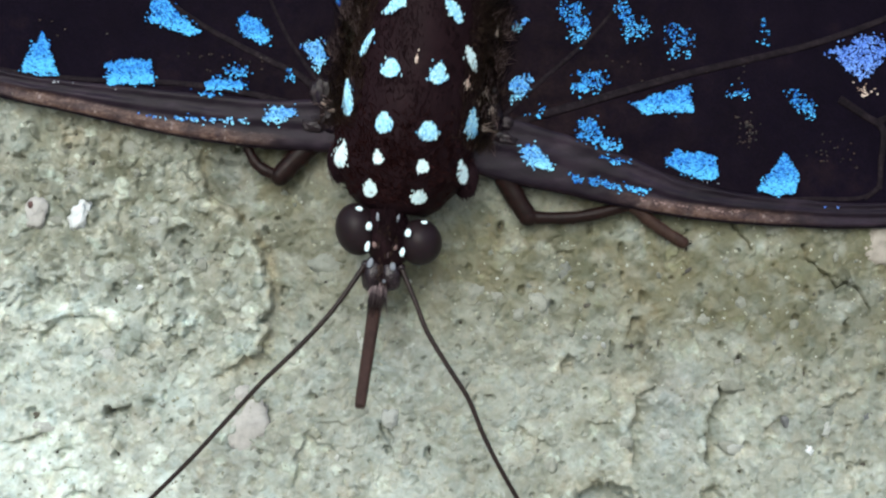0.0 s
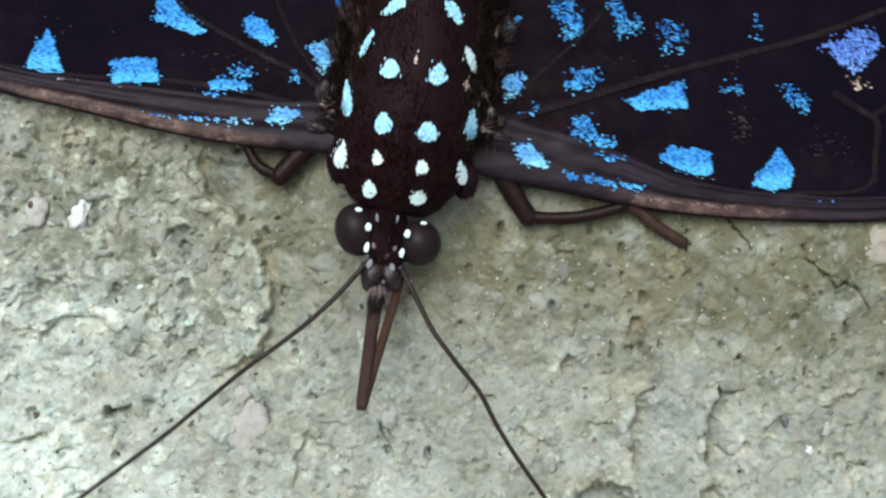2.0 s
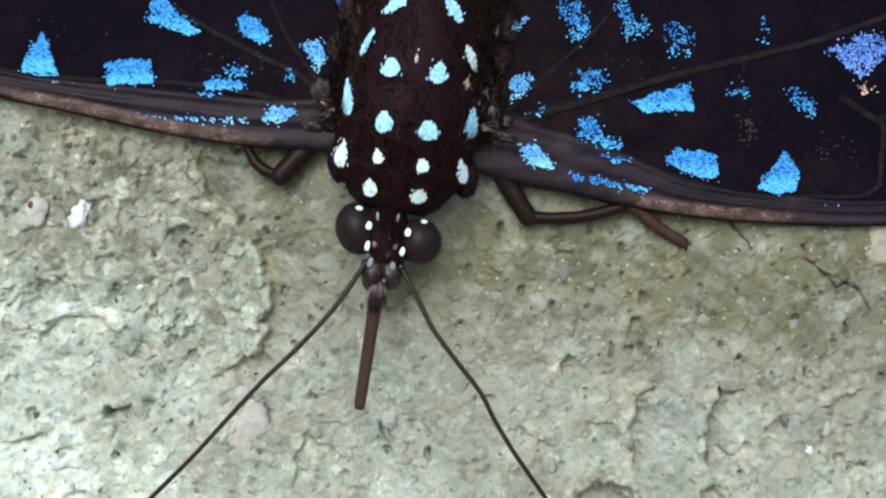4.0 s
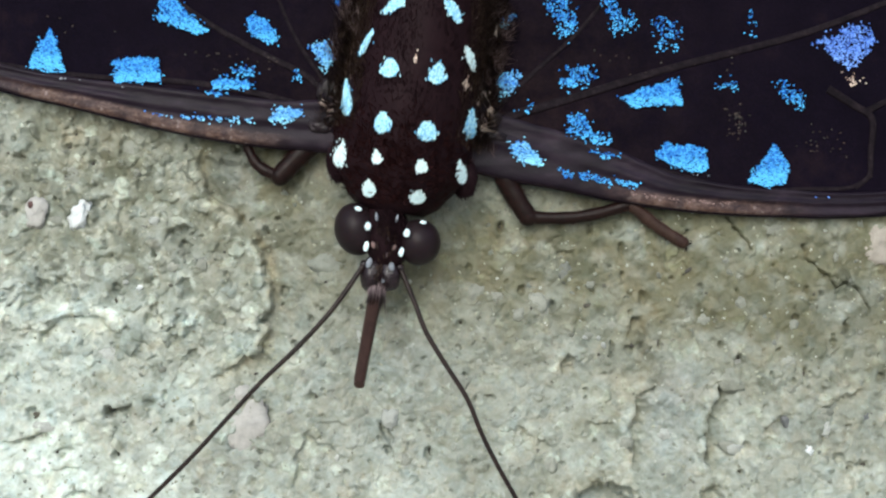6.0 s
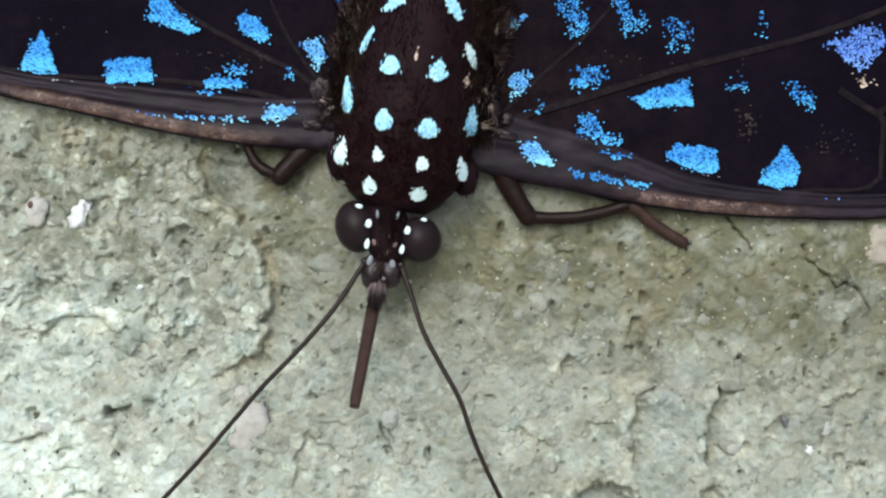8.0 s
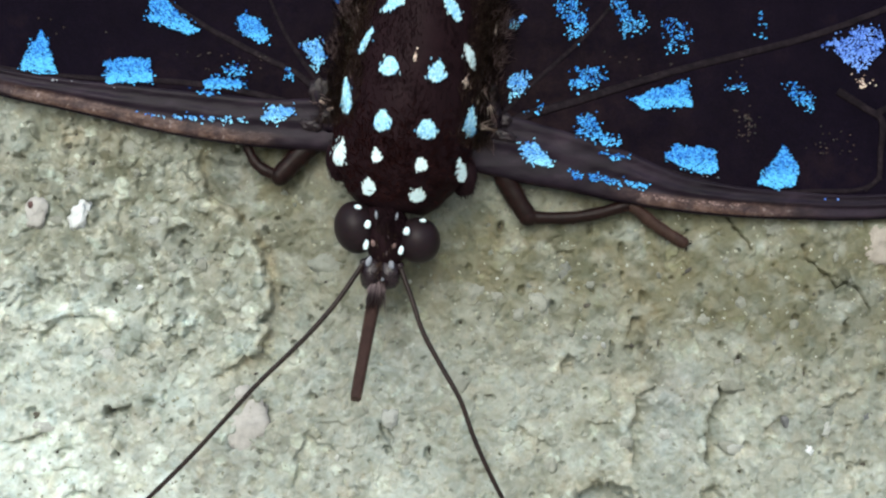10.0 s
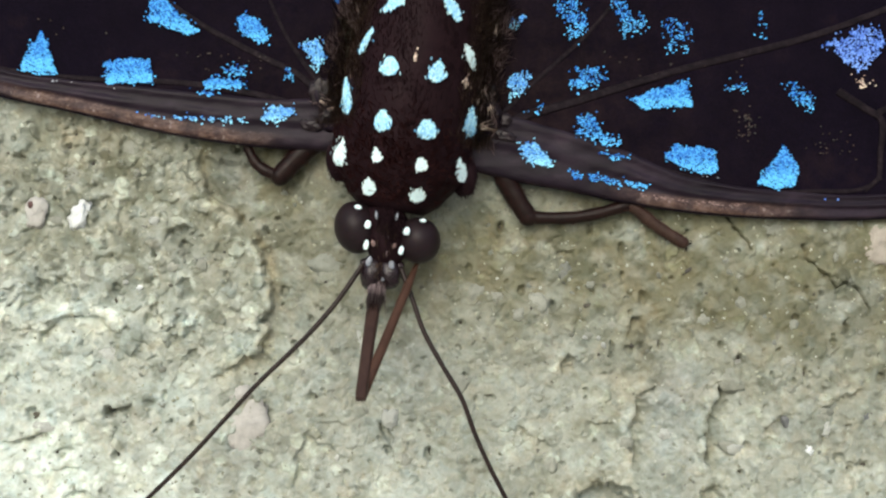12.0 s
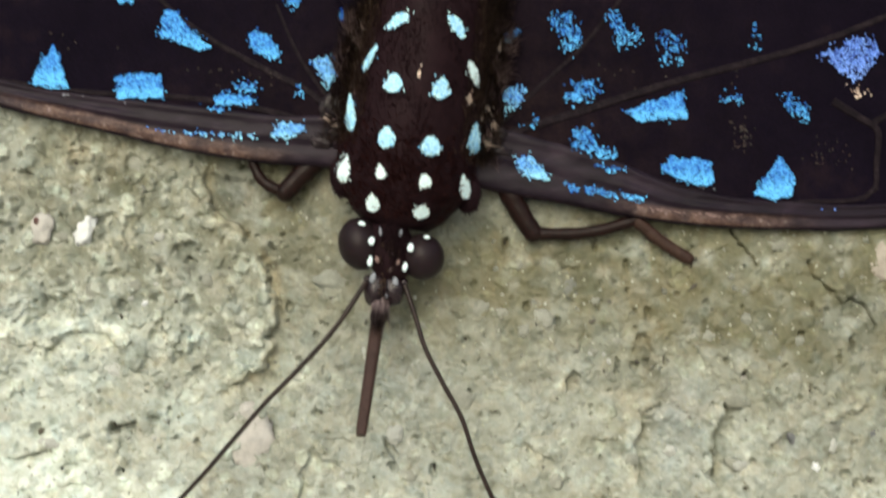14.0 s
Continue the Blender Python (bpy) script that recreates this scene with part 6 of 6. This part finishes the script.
    walk(wing_left, [
        (0, pose(-0.002276, -0.001418, -0.000591, 0, -0.15, 0)),
        (1.0, pose(-0.002296, -0.001418, -0.000595, 0, 0, 0)),
        (1.9, pose(-0.002294, -0.001418, -0.0006, 0, 0.017, 0)),
        (2.0, pose(-0.002142, -0.001418, -0.000622, 0, 0.875, 0)),
        (2.1, pose(-0.002049, -0.001418, -0.000617, 0, 0.6, 0)),
        (2.5, pose(-0.002049, -0.001418, -0.000617, 0, 0.6, 0)),
        (2.6, pose(-0.002286, -0.001418, -0.000596, 0, -0.245, 0)),
        (3.2, pose(-0.002286, -0.001418, -0.000596, 0, -0.245, 0)),
        (5.6, pose(-0.002284, -0.001418, -0.00059, 0, -0.29, 0)),
        (5.75, pose(-0.002052, -0.001418, -0.000625, 0, 0.769, 0)),
        (6.3, pose(-0.002052, -0.001418, -0.000625, 0, 0.769, 0)),
        (6.42, pose(-0.002306, -0.001418, -0.000613, 0, -0.387, 0)),
        (6.6, pose(-0.002306, -0.001418, -0.000613, 0, -0.387, 0)),
        (7, pose(-0.002287, -0.001418, -0.000619, 0, -0.278, 0)),
        (7.5, pose(-0.002291, -0.001418, -0.000623, 0, -0.138, 0)),
        (8, pose(-0.002291, -0.001418, -0.000619, 0, -0.138, 0)),
        (10.5, pose(-0.002279, -0.001418, -0.000619, 0, 0.082, 0)),
        (11, pose(-0.002288, -0.001418, -0.000621, 0, 0.062, 0)),
        (11.5, pose(-0.002279, -0.001418, -0.000616, 0, -0.135, 0)),
        (12, pose(-0.002281, -0.001418, -0.000617, 0, -0.116, 0)),
        (12.5, pose(-0.002281, -0.001418, -0.00061, 0, -0.116, 0)),
        (13, pose(-0.002281, -0.001418, -0.000603, 0, -0.116, 0)),
        (13.5, pose(-0.002281, -0.001418, -0.000607, 0, -0.116, 0)),
        (13.65, pose(-0.002109, -0.001418, -0.000632, 0, 0.596, 0)),
        (14, pose(-0.002109, -0.001418, -0.000632, 0, 0.596, 0)),
    ])
    walk(wing_right, [
        (0, pose(0.002505, -0.001408, -0.001243, 0, 0.039, 0)),
        (1.0, pose(0.002503, -0.001408, -0.001237, 0, 0, 0)),
        (1.9, pose(0.002508, -0.001408, -0.001232, 0, 0.049, 0)),
        (2.0, pose(0.002343, -0.001408, -0.001175, 0, -0.736, 0)),
        (2.1, pose(0.002229, -0.001408, -0.001154, 0, -0.795, 0)),
        (2.5, pose(0.002229, -0.001408, -0.001154, 0, -0.795, 0)),
        (2.6, pose(0.002508, -0.001408, -0.001228, 0, -0.119, 0)),
        (3.2, pose(0.002508, -0.001408, -0.001228, 0, -0.119, 0)),
        (5.6, pose(0.00252, -0.001408, -0.001225, 0, -0.199, 0)),
        (5.75, pose(0.002219, -0.001408, -0.001143, 0, -1.085, 0)),
        (6.3, pose(0.002219, -0.001408, -0.001143, 0, -1.085, 0)),
        (6.42, pose(0.002529, -0.001408, -0.001221, 0, -0.937, 0)),
        (6.6, pose(0.002529, -0.001408, -0.001221, 0, -0.937, 0)),
        (7, pose(0.002523, -0.001408, -0.001231, 0, -0.929, 0)),
        (7.5, pose(0.002522, -0.001408, -0.001227, 0, -0.86, 0)),
        (8, pose(0.002522, -0.001408, -0.001224, 0, -0.86, 0)),
        (10.5, pose(0.002524, -0.001408, -0.001228, 0, -0.958, 0)),
        (11, pose(0.002524, -0.001408, -0.001232, 0, -0.999, 0)),
        (11.5, pose(0.002522, -0.001408, -0.001224, 0, -0.888, 0)),
        (12, pose(0.002518, -0.001408, -0.001223, 0, -0.883, 0)),
        (12.5, pose(0.002521, -0.001408, -0.001215, 0, -0.873, 0)),
        (13, pose(0.002529, -0.001408, -0.001211, 0, -0.935, 0)),
        (13.5, pose(0.002527, -0.001408, -0.001231, 0, -1.006, 0)),
        (13.65, pose(0.002274, -0.001408, -0.001146, 0, -1.512, 0)),
        (14, pose(0.002274, -0.001408, -0.001146, 0, -1.512, 0)),
    ])
    walk(antenna_left, [
        (0, pose(-0.001181, -0.00235, -0.004795, 0, 0, 0)),
        (1.9, pose(-0.001181, -0.00235, -0.004795, 0, 0, 0)),
        (2.0, pose(-0.001181, -0.00235, -0.004795, 0, 8, 0)),
        (2.1, pose(-0.001181, -0.00235, -0.004795, 0, 3, 0)),
        (2.2, pose(-0.001181, -0.00235, -0.004795, 0, 0, 0)),
        (2.5, pose(-0.001181, -0.00235, -0.004795, 0, 0, 0)),
        (2.6, pose(-0.001181, -0.00235, -0.004795, 0, 8, 0)),
        (2.7, pose(-0.001181, -0.00235, -0.004795, 0, 3, 0)),
        (2.8, pose(-0.001181, -0.00235, -0.004795, 0, 0, 0)),
        (3.0, pose(-0.001181, -0.00235, -0.004795, 0, 0, 0)),
        (3.2, pose(-0.001181, -0.00235, -0.004795, 0, 0, 0)),
        (5.3, pose(-0.001181, -0.00235, -0.004795, 0, 0, 0)),
        (5.4, pose(-0.001181, -0.00235, -0.004795, 0, 0, 0)),
        (5.5, pose(-0.001181, -0.00235, -0.004795, 0, 3.2, 0)),
        (5.6, pose(-0.001181, -0.00235, -0.004795, 0, 6, 0)),
        (5.7, pose(-0.001181, -0.00235, -0.004795, 0, 8, 0)),
        (5.8, pose(-0.001181, -0.00235, -0.004795, 0, 2, 0)),
        (5.9, pose(-0.001181, -0.00235, -0.004795, 0, 0, 0)),
        (6.3, pose(-0.001181, -0.00235, -0.004795, 0, 0, 0)),
        (6.5, pose(-0.001181, -0.00235, -0.004795, 0, -2.5, 0)),
        (6.7, pose(-0.001181, -0.00235, -0.004795, 0, -3.7, 0)),
        (6.9, pose(-0.001181, -0.00235, -0.004795, 0, -3.4, 0)),
        (7.3, pose(-0.001181, -0.00235, -0.004795, 0, -2.7, 0)),
        (7.5, pose(-0.001181, -0.00235, -0.004795, 0, -2.4, 0)),
        (8.1, pose(-0.001181, -0.00235, -0.004795, 0, -2, 0)),
        (10.3, pose(-0.001181, -0.00235, -0.004795, 0, 0, 0)),
        (10.6, pose(-0.001181, -0.00235, -0.004795, 0, 0, 0)),
        (13.3, pose(-0.001181, -0.00235, -0.004795, 0, 0, 0)),
        (13.5, pose(-0.001181, -0.00235, -0.004795, 0, 2.2, 0)),
        (13.7, pose(-0.001181, -0.00235, -0.004795, 0, -1, 0)),
        (14, pose(-0.001181, -0.00235, -0.004795, 0, -1.7, 0)),
    ])
    walk(antenna_right, [
        (0, pose(-0.000099, -0.00235, -0.004896, 0, 0, 0)),
        (1.9, pose(-0.000099, -0.00235, -0.004896, 0, 0, 0)),
        (2.0, pose(-0.000099, -0.00235, -0.004896, 0, -5.5, 0)),
        (2.1, pose(-0.000099, -0.00235, -0.004896, 0, -2, 0)),
        (2.2, pose(-0.000099, -0.00235, -0.004896, 0, 0, 0)),
        (2.5, pose(-0.000099, -0.00235, -0.004896, 0, 0, 0)),
        (2.6, pose(-0.000099, -0.00235, -0.004896, 0, -9, 0)),
        (2.7, pose(-0.000099, -0.00235, -0.004896, 0, -8, 0)),
        (2.8, pose(-0.000099, -0.00235, -0.004896, 0, -6.5, 0)),
        (3.0, pose(-0.000099, -0.00235, -0.004896, 0, -5.5, 0)),
        (3.2, pose(-0.000099, -0.00235, -0.004896, 0, -5.5, 0)),
        (5.3, pose(-0.000099, -0.00235, -0.004896, 0, -4.4, 0)),
        (5.4, pose(-0.000099, -0.00235, -0.004896, 0, -4.4, 0)),
        (5.5, pose(-0.000099, -0.00235, -0.004896, 0, -4.8, 0)),
        (5.6, pose(-0.000099, -0.00235, -0.004896, 0, -5.2, 0)),
        (5.7, pose(-0.000099, -0.00235, -0.004896, 0, -4.5, 0)),
        (5.8, pose(-0.000099, -0.00235, -0.004896, 0, -2, 0)),
        (5.9, pose(-0.000099, -0.00235, -0.004896, 0, 0, 0)),
        (6.3, pose(-0.000099, -0.00235, -0.004896, 0, 0, 0)),
        (6.5, pose(-0.000099, -0.00235, -0.004896, 0, 3.2, 0)),
        (6.7, pose(-0.000099, -0.00235, -0.004896, 0, 4, 0)),
        (6.9, pose(-0.000099, -0.00235, -0.004896, 0, 3.9, 0)),
        (7.3, pose(-0.000099, -0.00235, -0.004896, 0, 3.7, 0)),
        (7.5, pose(-0.000099, -0.00235, -0.004896, 0, 3.5, 0)),
        (8.1, pose(-0.000099, -0.00235, -0.004896, 0, 3.5, 0)),
        (10.3, pose(-0.000099, -0.00235, -0.004896, 0, 2.5, 0)),
        (10.6, pose(-0.000099, -0.00235, -0.004896, 0, 2.1, 0)),
        (13.3, pose(-0.000099, -0.00235, -0.004896, 0, 2.2, 0)),
        (13.5, pose(-0.000099, -0.00235, -0.004896, 0, 2.2, 0)),
        (13.7, pose(-0.000099, -0.00235, -0.004896, 0, 3, 0)),
        (14, pose(-0.000099, -0.00235, -0.004896, 0, 4, 0)),
    ])
    walk(proboscis, [
        (0, pose(-0.000826, -0.00205, -0.005548, -45.63, 5.71, 0)),
        (0.2, pose(-0.000826, -0.00205, -0.005548, -40.74, 6.9, 0)),
        (0.3, pose(-0.000826, -0.00205, -0.005548, -48.5, 6.6, 0)),
        (0.4, pose(-0.000826, -0.00205, -0.005548, -46.56, 6.29, 0)),
        (0.5, pose(-0.000826, -0.00205, -0.005548, -42.43, 7.22, 0)),
        (0.6, pose(-0.000826, -0.00205, -0.005548, -47.39, 4.26, 0)),
        (0.8, pose(-0.000826, -0.00205, -0.005548, -41.76, 4.75, 0)),
        (1.0, pose(-0.000826, -0.00205, -0.005548, -47.59, 4.83, 0)),
        (1.2, pose(-0.000826, -0.00205, -0.005548, -45.77, 4.23, 0)),
        (1.4, pose(-0.000826, -0.00205, -0.005548, -46.71, 4.26, 0)),
        (1.6, pose(-0.000826, -0.00205, -0.005548, -46.72, 3.98, 0)),
        (1.8, pose(-0.000826, -0.00205, -0.005548, -39.51, 6.87, 0)),
        (2.0, pose(-0.000826, -0.00205, -0.005548, -45.03, 4.79, 0)),
        (2.1, pose(-0.000826, -0.00205, -0.005548, -48.82, 4.58, 0)),
        (2.2, pose(-0.000826, -0.00205, -0.005548, -50.89, 4.01, 0)),
        (2.3, pose(-0.000826, -0.00205, -0.005548, -47.55, 5.14, 0)),
        (2.4, pose(-0.000826, -0.00205, -0.005548, -37.79, 7.82, 0)),
        (2.5, pose(-0.000826, -0.00205, -0.005548, -49.76, 6.45, 0)),
        (2.6, pose(-0.000826, -0.00205, -0.005548, -50.28, 4.36, 0)),
        (2.7, pose(-0.000826, -0.00205, -0.005548, -26, 5.2, 0)),
        (2.8, pose(-0.000826, -0.00205, -0.005548, -39.27, 6.09, 0)),
        (2.9, pose(-0.000826, -0.00205, -0.005548, -25.62, 5.42, 0)),
        (3.0, pose(-0.000826, -0.00205, -0.005548, -9.42, 4.93, 0)),
        (3.2, pose(-0.000826, -0.00205, -0.005548, -39.38, 5.57, 0)),
        (3.5, pose(-0.000826, -0.00205, -0.005548, -43.72, 5.35, 0)),
        (3.8, pose(-0.000826, -0.00205, -0.005548, -48.84, 4.89, 0)),
        (4.1, pose(-0.000826, -0.00205, -0.005548, -43.04, 6.4, 0)),
        (4.4, pose(-0.000826, -0.00205, -0.005548, -47.99, 4.84, 0)),
        (4.7, pose(-0.000826, -0.00205, -0.005548, -43.74, 6.4, 0)),
        (5.0, pose(-0.000826, -0.00205, -0.005548, -48.38, 5.1, 0)),
        (5.3, pose(-0.000826, -0.00205, -0.005548, -49.54, 5.73, 0)),
        (5.5, pose(-0.000826, -0.00205, -0.005548, -50.46, 5.15, 0)),
        (5.7, pose(-0.000826, -0.00205, -0.005548, -41.38, 7.32, 0)),
        (5.9, pose(-0.000826, -0.00205, -0.005548, -57.1, 6.4, 0)),
        (6.1, pose(-0.000826, -0.00205, -0.005548, -55.86, 6.27, 0)),
        (6.3, pose(-0.000826, -0.00205, -0.005548, -54.53, 6.5, 0)),
        (6.5, pose(-0.000826, -0.00205, -0.005548, -55.43, 7.9, 0)),
        (6.7, pose(-0.000826, -0.00205, -0.005548, -48.41, 4.64, 0)),
        (6.9, pose(-0.000826, -0.00205, -0.005548, -55.17, 5.86, 0)),
        (7.1, pose(-0.000826, -0.00205, -0.005548, -51.53, 7.98, 0)),
        (7.3, pose(-0.000826, -0.00205, -0.005548, -52.48, 6.79, 0)),
        (7.5, pose(-0.000826, -0.00205, -0.005548, -64.44, 10.86, 0)),
        (7.7, pose(-0.000826, -0.00205, -0.005548, -59.25, 9.1, 0)),
        (7.9, pose(-0.000826, -0.00205, -0.005548, -41.5, 8.49, 0)),
        (8.1, pose(-0.000826, -0.00205, -0.005548, -45.74, 7.48, 0)),
        (8.4, pose(-0.000826, -0.00205, -0.005548, -42.68, 6.16, 0)),
        (8.7, pose(-0.000826, -0.00205, -0.005548, -48.26, 8.1, 0)),
        (9.0, pose(-0.000826, -0.00205, -0.005548, -43.86, 6.06, 0)),
        (9.3, pose(-0.000826, -0.00205, -0.005548, -48.7, 7.99, 0)),
        (9.6, pose(-0.000826, -0.00205, -0.005548, -45.32, 6.25, 0)),
        (9.9, pose(-0.000826, -0.00205, -0.005548, -49.44, 7.91, 0)),
        (10.1, pose(-0.000826, -0.00205, -0.005548, -47.25, 6.8, 0)),
        (10.3, pose(-0.000826, -0.00205, -0.005548, -50.74, 7.6, 0)),
        (10.5, pose(-0.000826, -0.00205, -0.005548, -45.32, 7.74, 0)),
        (10.7, pose(-0.000826, -0.00205, -0.005548, -22.48, 7.4, 0)),
        (10.9, pose(-0.000826, -0.00205, -0.005548, -39.85, 6.99, 0)),
        (11.0, pose(-0.000826, -0.00205, -0.005548, -29.51, 6.65, 0)),
        (11.1, pose(-0.000826, -0.00205, -0.005548, -43.06, 6.84, 0)),
        (11.3, pose(-0.000826, -0.00205, -0.005548, -43.22, 5.72, 0)),
        (11.5, pose(-0.000826, -0.00205, -0.005548, -43.31, 5.69, 0)),
        (11.7, pose(-0.000826, -0.00205, -0.005548, -43.31, 5.75, 0)),
        (11.8, pose(-0.000826, -0.00205, -0.005548, -45.9, 5.57, 0)),
        (11.9, pose(-0.000826, -0.00205, -0.005548, -49.29, 5.12, 0)),
        (12.0, pose(-0.000826, -0.00205, -0.005548, -49.01, 4.84, 0)),
        (12.1, pose(-0.000826, -0.00205, -0.005548, -21.03, 7.06, 0)),
        (12.4, pose(-0.000826, -0.00205, -0.005548, -39.88, 5.5, 0)),
        (12.5, pose(-0.000826, -0.00205, -0.005548, -19.51, 9.78, 0)),
        (12.7, pose(-0.000826, -0.00205, -0.005548, -44.8, 5.87, 0)),
        (13.0, pose(-0.000826, -0.00205, -0.005548, -44.78, 6.99, 0)),
        (13.3, pose(-0.000826, -0.00205, -0.005548, -44.79, 6.43, 0)),
        (13.5, pose(-0.000826, -0.00205, -0.005548, -42.15, 7.96, 0)),
        (13.6, pose(-0.000826, -0.00205, -0.005548, -44.76, 6.54, 0)),
        (13.8, pose(-0.000826, -0.00205, -0.005548, -39.39, 6.7, 0)),
        (14.0, pose(-0.000826, -0.00205, -0.005548, -36.71, 6.15, 0)),
    ])
    walk(proboscis_end, [
        (0, pose(0, 0.0002, -0.0043, 179.33, 0.37, 179.63)),
        (0.2, pose(0, 0.0002, -0.0043, 179.97, 0.43, 179.63)),
        (0.4, pose(0, 0.0002, -0.0043, 179.21, 0.37, 179.61)),
        (0.5, pose(0, 0.0002, -0.0043, 178.8, -6.81, -173.74)),
        (0.6, pose(0, 0.0002, -0.0043, 175.29, -9.04, -170.04)),
        (0.8, pose(0, 0.0002, -0.0043, 178.74, -8.58, -172.26)),
        (1.0, pose(0, 0.0002, -0.0043, 176.36, -8.01, -171.14)),
        (1.2, pose(0, 0.0002, -0.0043, 176.52, -8.45, -171.23)),
        (1.4, pose(0, 0.0002, -0.0043, 176.42, -8.42, -170.96)),
        (1.6, pose(0, 0.0002, -0.0043, 176.25, -8.81, -170.53)),
        (1.8, pose(0, 0.0002, -0.0043, 177.02, -7.93, -173.4)),
        (2.0, pose(0, 0.0002, -0.0043, 176.42, -7.76, -172.16)),
        (2.1, pose(0, 0.0002, -0.0043, -177.47, -5.02, -174.24)),
        (2.2, pose(0, 0.0002, -0.0043, 178.21, 0.06, 179.93)),
        (2.3, pose(0, 0.0002, -0.0043, 178.6, 0.13, 179.86)),
        (2.4, pose(0, 0.0002, -0.0043, 179.82, 0.31, 179.76)),
        (2.5, pose(0, 0.0002, -0.0043, 178.38, 0.18, 179.78)),
        (2.6, pose(0, 0.0002, -0.0043, 179.01, 0.27, 179.67)),
        (2.8, pose(0, 0.0002, -0.0043, -179.53, 0.41, 179.67)),
        (2.9, pose(0, 0.0002, -0.0043, -158.53, -6.33, -176.95)),
        (3.0, pose(0, 0.0002, -0.0043, -152, -9.5, -177.42)),
        (3.2, pose(0, 0.0002, -0.0043, 179.28, -8.57, -172.89)),
        (3.5, pose(0, 0.0002, -0.0043, 179.21, -7.38, -172.89)),
        (3.8, pose(0, 0.0002, -0.0043, 179.13, 0.28, 179.68)),
        (4.1, pose(0, 0.0002, -0.0043, 179.84, 0.36, 179.66)),
        (4.4, pose(0, 0.0002, -0.0043, 179.18, 0.26, 179.71)),
        (4.7, pose(0, 0.0002, -0.0043, 179.69, 0.34, 179.68)),
        (5.0, pose(0, 0.0002, -0.0043, 179.09, 0.25, 179.72)),
        (5.3, pose(0, 0.0002, -0.0043, 178.9, 0.26, 179.7)),
        (5.5, pose(0, 0.0002, -0.0043, 178.79, 0.22, 179.73)),
        (5.7, pose(0, 0.0002, -0.0043, 179.85, 0.16, 179.86)),
        (5.9, pose(0, 0.0002, -0.0043, 177.93, -0.06, -179.91)),
        (6.1, pose(0, 0.0002, -0.0043, 178.09, -0.06, -179.92)),
        (6.3, pose(0, 0.0002, -0.0043, 178.22, -0.04, -179.94)),
        (6.5, pose(0, 0.0002, -0.0043, 179.6, -0.17, -179.75)),
        (6.7, pose(0, 0.0002, -0.0043, -179.56, -0.11, -179.88)),
        (6.9, pose(0, 0.0002, -0.0043, 179.43, 0.03, 179.96)),
        (7.1, pose(0, 0.0002, -0.0043, 179.82, 0.19, 179.76)),
        (7.3, pose(0, 0.0002, -0.0043, 179.66, 0.15, 179.8)),
        (7.5, pose(0, 0.0002, -0.0043, 179.24, 4.86, 169.77)),
        (7.7, pose(0, 0.0002, -0.0043, 176.17, -0.05, -179.91)),
        (7.9, pose(0, 0.0002, -0.0043, -178.36, 0.3, 179.76)),
        (8.1, pose(0, 0.0002, -0.0043, -179.46, 0.21, 179.78)),
        (8.4, pose(0, 0.0002, -0.0043, -179.07, 0.15, 179.86)),
        (8.7, pose(0, 0.0002, -0.0043, -179.9, 0.13, 179.86)),
        (9.0, pose(0, 0.0002, -0.0043, -179.4, 0.05, 179.95)),
        (9.3, pose(0, 0.0002, -0.0043, 179.9, 0.03, 179.96)),
        (9.6, pose(0, 0.0002, -0.0043, -179.71, -0.04, -179.96)),
        (9.9, pose(0, 0.0002, -0.0043, 179.68, -0.06, -179.93)),
        (10.1, pose(0, 0.0002, -0.0043, 179.92, -0.11, -179.88)),
        (10.3, pose(0, 0.0002, -0.0043, 179.43, -0.13, -179.84)),
        (10.5, pose(0, 0.0002, -0.0043, -179.92, -0.13, -179.87)),
        (10.7, pose(0, 0.0002, -0.0043, -169.3, -5.28, -177.81)),
        (10.9, pose(0, 0.0002, -0.0043, -176.52, -6.32, -174.7)),
        (11.0, pose(0, 0.0002, -0.0043, -171.96, -5.79, -176.71)),
        (11.1, pose(0, 0.0002, -0.0043, 177.21, -8.5, -171.97)),
        (11.3, pose(0, 0.0002, -0.0043, 177.34, -8.59, -171.84)),
        (11.5, pose(0, 0.0002, -0.0043, 177.29, -8.6, -171.8)),
        (11.7, pose(0, 0.0002, -0.0043, 177.3, -8.56, -171.84)),
        (11.8, pose(0, 0.0002, -0.0043, 173.92, -9.52, -170.03)),
        (11.9, pose(0, 0.0002, -0.0043, 166.78, -11.19, -166.71)),
        (12.0, pose(0, 0.0002, -0.0043, 168.02, -11.11, -166.94)),
        (12.1, pose(0, 0.0002, -0.0043, -167.12, -9.27, -176.4)),
        (12.4, pose(0, 0.0002, -0.0043, 178.23, -7.78, -173.44)),
        (12.5, pose(0, 0.0002, -0.0043, -168.49, -5.21, -178.15)),
        (12.7, pose(0, 0.0002, -0.0043, -179.99, -0.09, -179.91)),
        (13.0, pose(0, 0.0002, -0.0043, 179.98, -0.04, -179.96)),
        (13.3, pose(0, 0.0002, -0.0043, 180, -0.06, -179.94)),
        (13.5, pose(0, 0.0002, -0.0043, -177.96, 5.71, 174.81)),
        (13.6, pose(0, 0.0002, -0.0043, -177.11, 4.53, 175.49)),
        (13.8, pose(0, 0.0002, -0.0043, -179.3, -0.48, -179.61)),
        (14.0, pose(0, 0.0002, -0.0043, -178.86, -0.48, -179.64)),
    ])


motions()
